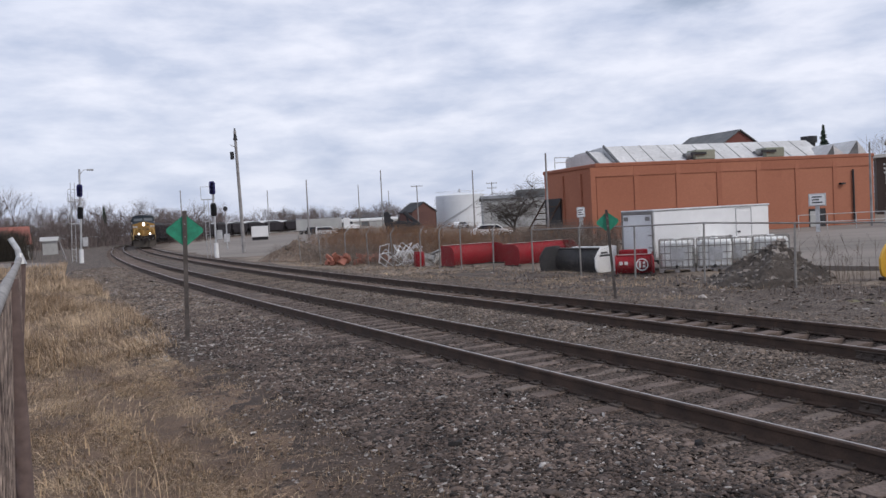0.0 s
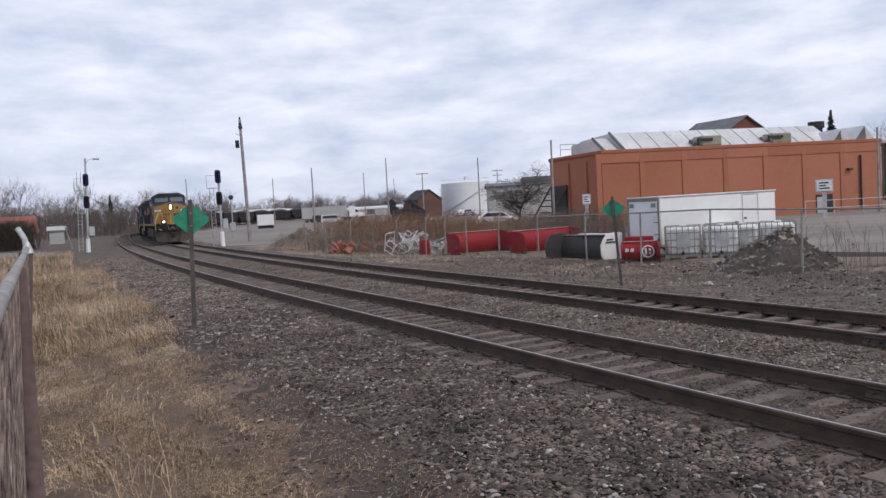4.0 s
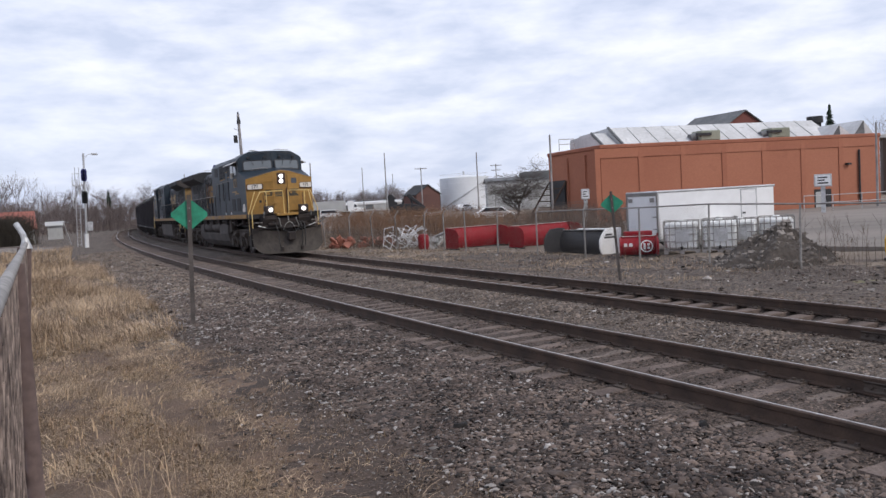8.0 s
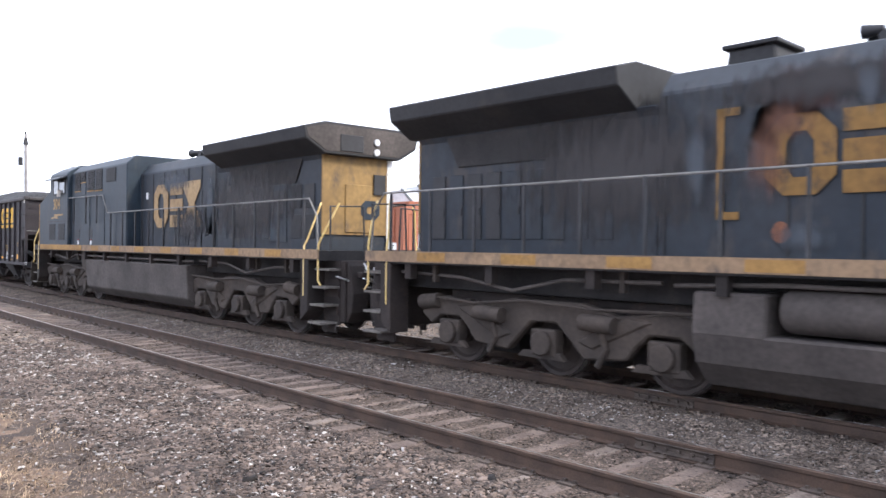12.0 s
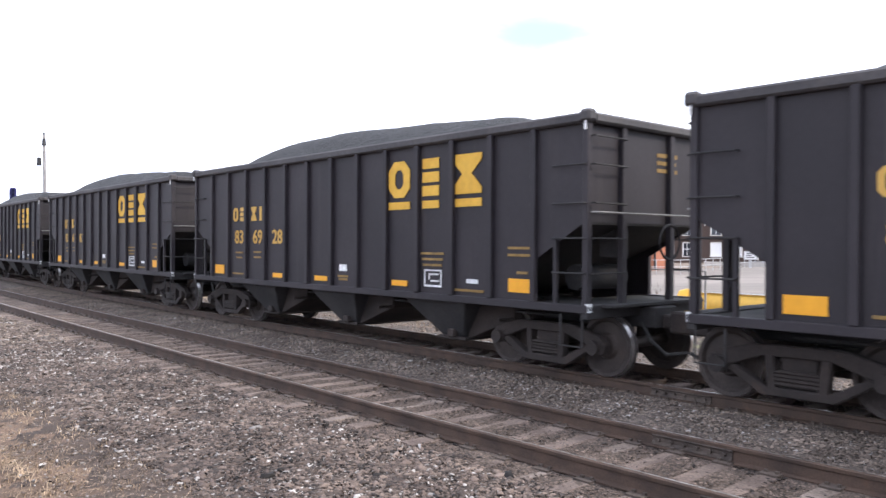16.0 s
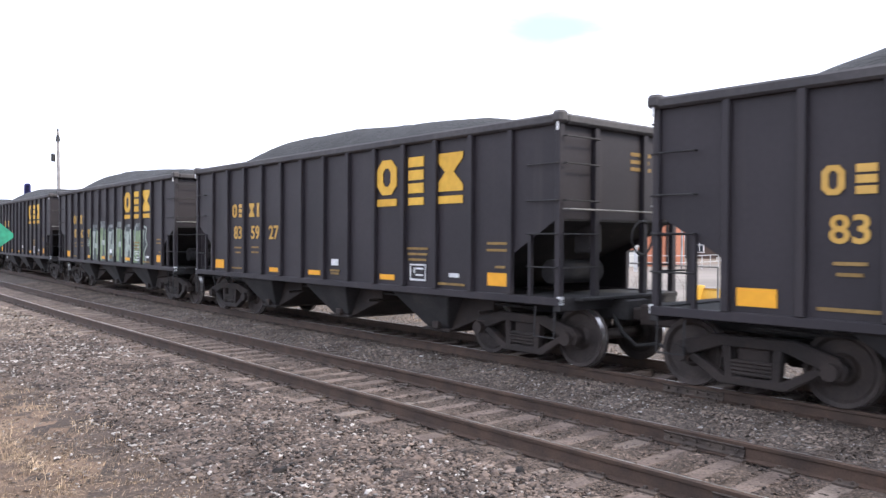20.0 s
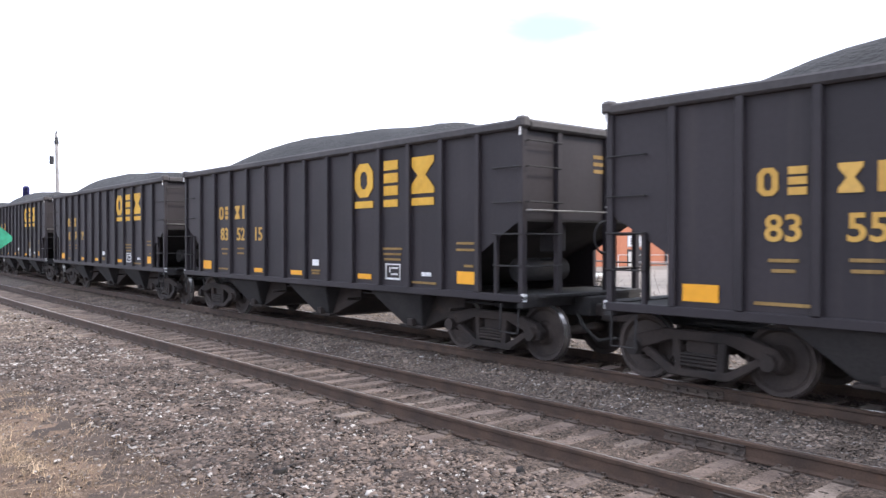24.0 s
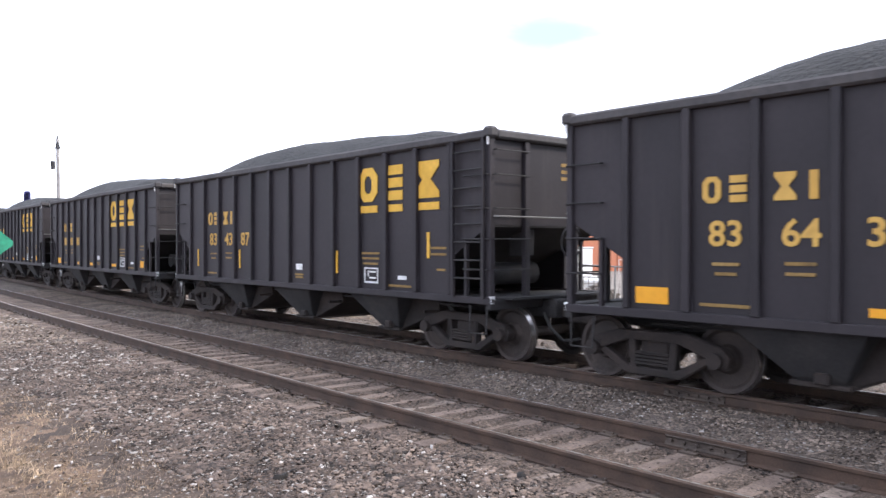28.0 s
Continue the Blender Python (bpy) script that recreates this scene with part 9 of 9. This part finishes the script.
        part("apron_rail", Geo().tube([(8.75, q * 0.30, 3.90), (8.78, q * 0.34, 3.98), (8.55, q * 0.95, 3.94), (8.5, q * 1.0, 3.84)], 0.013, 6), RAIL_GREY, L)
        y = q * 1.505
        for x0, x1 in ((6.22, 6.88), (6.98, 7.56)):
            part("cab_window", Geo().box(x0, x1, y - 0.012, y + 0.012, 3.74, 4.22), WINDOW, L, "dark cab side window")
            g = Geo()
            for a, b, c, d in ((x0 - .04, x1 + .04, 4.22, 4.26), (x0 - .04, x1 + .04, 3.70, 3.74), (x0 - .04, x0, 3.74, 4.22), (x1, x1 + .04, 3.74, 4.22)):
                g.box(a, b, y - 0.02, y + 0.02, c, d)
            part("window_frame", g, LOCO_DARK, L)
        part("sunshade", Geo().prism([(q * 1.48, 4.33), (q * 1.80, 4.20), (q * 1.80, 4.23), (q * 1.48, 4.37)], 6.0, 7.8, "x"), GALV, L, "pale metal window sunshade")
        part("mirror", Geo().box(6.72, 6.82, q * 1.56 - 0.05, q * 1.56 + 0.05, 3.62, 3.86), PLATE, L, "small mirror")
        part("cab_panel", Geo().box(5.95, 8.3, y - 0.008, y + 0.008, 2.72, 2.745), BLACK, L)
        for x0 in (6.22, 7.37):
            part("cab_vent", Geo().box(x0, x0 + 0.72, y - 0.01, y + 0.01, 2.05, 2.64), LOCO_DARK, L, "dark mesh vent", bevel=0.004)
        part("cab_number", words(number, 0.55, LOCO_LETTER, bold=0.01), None, L, "large yellow road number", pose(7.19, y * 1.004, 3.34, 0, 0, 0 if q < 0 else 180))
        g = Geo().prism([(-0.75, 0.04), (-0.70, -0.01), (-0.02, -0.03), (-0.12, -0.14), (0.22, -0.10), (0.72, -0.12), (0.74, -0.07), (0.30, -0.05), (0.36, 0.05)], -0.006, 0.006)
        part("flash_stripe", g, LOCO_LETTER, L, "yellow lightning stripe", pose(7.15, y, 2.95))
        part("sill_plate", Geo().box(8.47, 9.02, y - 0.006, y + 0.006, 2.0, 2.16).box(8.62, 9.02, y - 0.006, y + 0.006, 2.16, 2.34), PLATE, L, "cream patch panel")
        # walkway rails
        rail_pts = [(-10.55, q * 1.46, 1.85), (-10.5, q * 1.46, 2.55), (-10.2, q * 1.46, 2.92), (1.85, q * 1.46, 2.92), (2.34, q * 1.46, 3.5), (5.95, q * 1.46, 3.54)]
        part("walkway_rail", Geo().tube(rail_pts, 0.018, 7), RAIL_GREY, L, "grey walkway handrail", smooth=True)
        for i in range(12):
            x = -10.0 + i * 1.05
            part("stanchion", Geo().tube([(x, q * 1.46, 1.85), (x, q * 1.46, 2.92)], 0.028, 6), HANDRAIL, L)
        for x in (2.9, 4.0, 5.3):
            part("stanchion", Geo().tube([(x, q * 1.46, 2.6), (x, q * 1.46, 3.52)], 0.028, 6), HANDRAIL, L)
        steps(L, 9.45, 1, q * 1.36, 0.95)
        steps(L, -9.95, -1, q * 1.36, 0.86)
        # front platform rail
        part("platform_rail", Geo().tube([(10.40, q * 1.13, 2.82), (10.42, q * 0.12, 2.85), (10.42, q * 0.10, 1.84)], 0.020, 8), HANDRAIL_Y, L, "pale yellow front rail", smooth=True)
        part("platform_rail", Geo().tube([(10.41, q * 0.86, 2.83), (10.41, q * 0.86, 2.2)], 0.020, 8), HANDRAIL_Y, L, smooth=True)
        part("platform_rail", Geo().tube([(-10.75, q * 1.30, 1.84), (-10.75, q * 1.30, 2.75), (-10.75, q * 0.5, 2.78), (-10.75, q * 0.45, 1.84)], 0.022, 8), HANDRAIL, L, smooth=True)
    part("nose_step", Geo().box(9.88, 10.52, -0.46, 0.50, 1.74, 1.85), LOCO_YELLOW, L, "yellow front walkway edge", bevel=0.015)
    for kind, y, w in (("ring", -0.60, 0.36), ("stack", -0.14, 0.34), ("bow", 0.53, 0.40)):
        x = 9.45 + min(1.12, 1.5 - abs(y)) * 0.375
        a = math.atan2(0.42 * (-1 if y < 0 else 1), 1.12) if abs(y) > 0.4 and y < 0 else 0.0
        part("nose_emblem", plain_mark(kind, w, 0.32).move(Matrix.Translation((max(x, 9.918) if y > 0.2 else x, y, 2.76)) @ Matrix.Rotation(radians(90) + a, 4, "Z")), NOSE_MARK, nose, "sooty faded plain emblem")
    for z in (2.30, 2.62, 2.95, 3.30):
        part("nose_grab", Geo().tube([(9.70, -0.86, z), (9.78, -0.88, z), (9.96, -0.30, z), (9.88, -0.28, z)], 0.015, 6), LOCO_YELLOW, nose)
    part("nose_grab", Geo().tube([(9.86, -0.84, 2.2), (9.84, -0.86, 2.75)], 0.014, 6), LAMP_CASE, nose)
    part("nose_post", Geo().tube([(9.93, 0.20, 1.86), (9.93, 0.20, 2.95)], 0.024, 7), LAMP_CASE, nose, "dark brown upright grab bar")
    part("nose_post", Geo().tube([(9.80, 0.95, 1.86), (9.80, 0.95, 2.75)], 0.020, 7), LAMP_CASE, nose)
    for y in (-0.95, -0.72):
        part("nose_vent", Geo().box(-0.05, 0.012, -0.05, 0.05, -0.05, 0.05).move(Matrix.Translation((9.45 + (1.5 + y) * 0.375, y, 2.42)) @ Matrix.Rotation(-0.36, 4, "Z")), BLACK, nose)
    for x, y in ((7.6, 0.5), (6.8, -0.4)):
        part("antenna", Geo().tube([(x, y - 0.16, 4.76), (x, y - 0.16, 4.88), (x, y + 0.16, 4.88), (x, y + 0.16, 4.76)], 0.014, 6), HANDRAIL, L)
    # pilots, plow and couplers
    for k, e in ((1, 10.1), (-1, -10.7)):
        part("pilot", Geo().box(e + k * 0.02, e + k * 0.26, -1.08, 1.08, 0.42, 1.66), TRUCK_IRON, L, "grimy dark pilot plate", bevel=0.02)
        g = Geo().box(e + k * 0.2, e + k * 0.9, -0.12, 0.12, 0.74, 0.96)
        g.box(e + k * 0.75, e + k * 1.12, -0.18, 0.14, 0.66, 1.02)
        part("coupler", g, TRUCK_IRON, L, "knuckle coupler", bevel=0.03)
        for y in (-0.64, 0.52, 0.66):
            part("air_hose", Geo().tube([(e + k * 0.25, y, 1.5), (e + k * 0.72, y * 0.97, 1.36), (e + k * 0.98, y * 0.92, 1.0), (e + k * 0.98, y * 0.88, 0.55), (e + k * 0.94, y * 0.84, 0.34)], 0.021, 7), RUBBER, L, "black hanging air hose", smooth=True)
        for y in (-0.3, 0.3):
            part("jumper_cable", Geo().tube([(e + k * 0.3, y, 1.62), (e + k * 0.7, y * 1.6, 1.35), (e + k * 0.95, y * 0.6, 1.02), (e + k * 0.9, 0.0, 1.2), (e + k * 0.4, -y * 0.3, 1.5)], 0.013, 7), RUBBER, L, "black looped jumper cable", smooth=True)
        part("draft_gear_box", Geo().box(e + k * 0.2, e + k * 0.62, -0.42, 0.42, 0.62, 1.30), TRUCK_IRON, L, "grimy draft gear housing", bevel=0.05)
        for y in (-0.55, 0.55):
            part("hose_glad_hand", Geo().box(e + k * 0.86, e + k * 0.98, y * 0.8 - 0.05, y * 0.8 + 0.05, 0.24, 0.38), TRUCK_IRON, L, bevel=0.01)
            part("anti_climber", Geo().box(e + k * 0.2, e + k * 0.5, y - 0.3, y + 0.3, 1.32, 1.44), TRUCK_IRON, L, bevel=0.02)
        part("cut_lever", Geo().tube([(e + k * 0.3, -1.3, 1.35), (e + k * 0.34, -0.6, 1.12), (e + k * 0.6, -0.1, 1.1), (e + k * 0.34, 0.6, 1.12), (e + k * 0.3, 1.3, 1.35)], 0.018, 6), GALV, L)
    for pts in ([(10.5, -0.42, 1.66), (10.62, -0.40, 1.60), (10.68, -0.36, 1.25), (10.70, -0.30, 1.12)], [(10.7, -0.28, 1.10), (10.78, -0.18, 1.36), (10.80, 0.0, 1.48), (10.78, 0.16, 1.36), (10.76, 0.30, 0.98), (10.72, 0.42, 1.02), (10.66, 0.44, 1.3), (10.55, 0.36, 1.64)], [(10.5, 0.02, 1.72), (10.56, 0.02, 1.5)]):
        part("pale_cable", Geo().tube(pts, 0.022, 8), RAIL_GREY, L, "pale looped jumper cable", smooth=True)
    part("uncoupling_lever", Geo().tube([(10.45, 1.30, 1.20), (10.62, 1.34, 1.36), (10.80, 1.55, 1.62), (10.84, 1.62, 1.60), (10.66, 1.40, 1.32)], 0.016, 6), BLACK, L)
    # moldboard plow: a swept blade with rounded lower corners
    g = Geo()
    prof = [(0.02, 1.0), (-0.05, 0.78), (-0.03, 0.52), (0.06, 0.26), (0.17, 0.06), (0.20, 0.0)]
    ys = [-1.56, -1.46, -1.25, -0.95, -0.6, -0.25, 0.0, 0.25, 0.6, 0.95, 1.25, 1.46, 1.56]
    vs, fs = [], []
    for y in ys:
        f = abs(y) / 1.56
        lo = 0.11 + 0.34 * max(0.0, (f - 0.72) / 0.28) ** 2
        hi = 1.00 + 0.22 * f
        for dx, h in prof:
            vs.append((10.98 - 0.60 * f ** 1.3 + dx * (1 - 0.5 * f), y, lo + (hi - lo) * h))
    m_ = len(prof)
    for i in range(len(ys) - 1):
        for j in range(m_ - 1):
            a = i * m_ + j
            fs.append((a, a + m_, a + m_ + 1, a + 1))
    k0 = len(vs)
    vs += [(x - 0.04, y, z) for x, y, z in vs]
    fs += [tuple(reversed([i + k0 for i in q])) for q in fs]
    edge = list(range(0, k0, m_)) + list(range(k0 - m_ + 1, k0)) + list(range(k0 - 1 - m_, 0, -m_)) + list(range(m_ - 1, 0, -1))
    fs += [(a, b, b + k0, a + k0) for a, b in zip(edge, edge[1:] + edge[:1]) if a != b]
    plow = part("plow", g.add(vs, fs), PLOW_DUST, L, "dusty steel snow plow", smooth=True)
    part("plow_ledge", Geo().prism([(10.30, -1.52), (10.55, -1.50), (10.98, 0.0), (10.55, 1.50), (10.30, 1.52)], 1.20, 1.24, "z"), TRUCK_IRON, plow, "dark plow top plate")
    # dark drop-steps and plates that close the rear end
    for y in (-0.82, 0.82):
        part("rear_plate", Geo().prism([(-10.94, 0.40), (-11.12, 0.62), (-11.16, 1.0), (-11.02, 1.55), (-10.94, 1.66)], y - 0.20, y + 0.20), TRUCK_IRON, L, "dark rear end plate", bevel=0.02)
    part("white_hose", Geo().tube([(-10.96, 0.62, 1.60), (-11.08, 0.60, 1.46), (-11.14, 0.5, 1.2), (-11.10, 0.42, 1.34), (-11.02, 0.40, 1.52)], 0.022, 7), DECAL_WHITE, L, "white hanging hose", smooth=True)
    for x in (-6.65, 6.65):
        loco_truck(L, x)
    return L


lead_loco = locomotive("lead_locomotive", "171", "dirty blue and yellow diesel freight locomotive with lit headlights")
second_loco = locomotive("second_locomotive", "304", "dirty blue and yellow diesel freight locomotive running backwards")
for ob in list(second_loco.children_recursive):
    if ob.name.split(".")[0] in ("headlight", "ditch_lamp"):
        ob.data = ob.data.copy()
        ob.data.materials.clear()
        ob.data.materials.append(GALV)
        ob["label"] = "unlit lamp"
    elif ob.name.split(".")[0] == "sill_plate":
        bpy.data.objects.remove(ob)
    elif ob.name.split(".")[0] == "sunshade":
        ob.data.materials[0] = LOCO_SOOT
        ob["label"] = "dark window sunshade"

SPEED = 10.88
LOCO_S0 = 21.68 + SPEED * 10.6
CAR_S0 = 26.25 + SPEED * 20.0 - 4 * 14.75 - 6.6
NUMBERS = ["836107", "836928", "836187", "835475", "835927", "836292", "835567", "835215", "837479", "836435", "834387"]
TRAIN = [(lead_loco, LOCO_S0, 6.65, 1), (second_loco, LOCO_S0 + 22.85, 6.65, -1)]
first_car = hopper("black open-top coal hopper heaped with coal")
LOADS = [coal_mesh(40 + k) for k in range(4)]
cars = [first_car] + [copy_thing(first_car, Matrix()) for _ in range(27)]
for i, car in enumerate(cars):
    if i:
        trucks = [o for o in car.children if o.name.startswith("truck")]
        WHEELS += [(o, o.location.x, 0.457) for t in trucks for o in t.children if o.name.startswith("wheelset")]
    part("coal_load", LOADS[i % 4], None, car, "heaped black coal")
    no = NUMBERS[i] if i < len(NUMBERS) else None
    if no:
        digits(car, (no[:2], no[2:4], no[4:]))
    else:
        for x in (-4.28, -4.02, -3.36, -3.10, -2.44, -2.18):
            part("number_block", plain_mark("bar", 0.17, 0.29), DECAL_CREAM, car, "unreadable yellow number", pose(x, -1.452, 2.08))
    if i == 5:
        graffiti(car)
        car["label"] = "black coal hopper with pale green graffiti on its side"
    if i == 2:
        for dx, h in ((-0.10, 0.34), (-0.02, 0.22), (0.05, 0.36), (0.12, 0.28)):
            part("chalk_stroke", Geo().prism([(-0.35 + dx, 3.08), (-0.325 + dx, 3.08), (-0.30 + dx, 3.08 + h), (-0.325 + dx, 3.08 + h)], 6.512, 6.518, "x"), DECAL_WHITE, car, "white chalk stroke")
    if i == 10:
        # an older car: side ladder, upright yellow marks
        for ob in [o for o in car.children if o.name.split(".")[0] == "reflector"]:
            bpy.data.objects.remove(ob)
        for ob in [o for o in car.children if o.name.split(".")[0] in ("emblem", "emblem_bar")]:
            ob.location.x += 0.86
        for x in (5.70, 6.46):
            part("ladder_stile", Geo().box(x - 0.03, x + 0.03, -1.56, -1.50, 1.08, 3.70), COAL_CAR, car)
        for k in range(8):
            part("ladder_rung", Geo().tube([(5.70, -1.53, 1.4 + k * 0.3), (6.46, -1.53, 1.4 + k * 0.3)], 0.016, 6), CAR_FRAME, car)
        for x, z in ((-5.1, 1.6), (-2.55, 1.6), (1.95, 1.6), (4.95, 1.95)):
            part("upright_mark", plain_mark("bar", 0.07, 0.46), DECAL, car, "upright yellow mark", pose(x, -1.452, z))
        car["label"] = "older black coal hopper with a side ladder"
    TRAIN.append((car, CAR_S0 + 14.75 * i, 5.42, 1))


# ---------------------------------------------------------------- what moves
def vehicle_pose(s, half, way):
    """A vehicle at s with trucks half a wheel spacing before and behind; way -1: it runs backwards."""
    a, _ = on_line(s - half)
    b, _ = on_line(s + half)
    d = (a - b) / np.hypot(*(a - b)) * way
    c = (a + b) / 2
    return pose(c[0], c[1], 0.04, 0, 0, math.degrees(math.atan2(d[1], d[0])))


def motions():
    """The train rolls past at a steady speed; wheels turn while they are near the camera."""
    times = [0.5 * k for k in range(57)]
    where = {}
    for ob, s0, half, way in TRAIN:
        walk(ob, [(t, vehicle_pose(min(s0 - SPEED * t, LINE_S[-1] - 10), half, way)) for t in times])
        where[ob.name] = (s0, way)
    for w, x, r in WHEELS:
        s0, way = where[w.parent.parent.name]
        mid = (s0 - 12.0) / SPEED
        step = 1 if r < 0.5 else 2
        lo, hi = max(0, round((mid - 1.3) * 30)), min(28 * 30, round((mid + 1.5) * 30))
        if hi - lo < 4:
            walk(w, [(0, pose(x, 0, r)), (28, pose(x, 0, r))])
            continue
        turn = math.degrees(SPEED / 30 / r) * way
        rows = [(k / 30, pose(x, 0, r, 0, turn * (k - lo), 0)) for k in range(lo, hi + 1, step)]
        if lo > 0:
            rows.insert(0, (0, pose(x, 0, r)))
        if rows[-1][0] < 28:
            rows.append((28, rows[-1][1]))
        walk(w, rows)


motions()
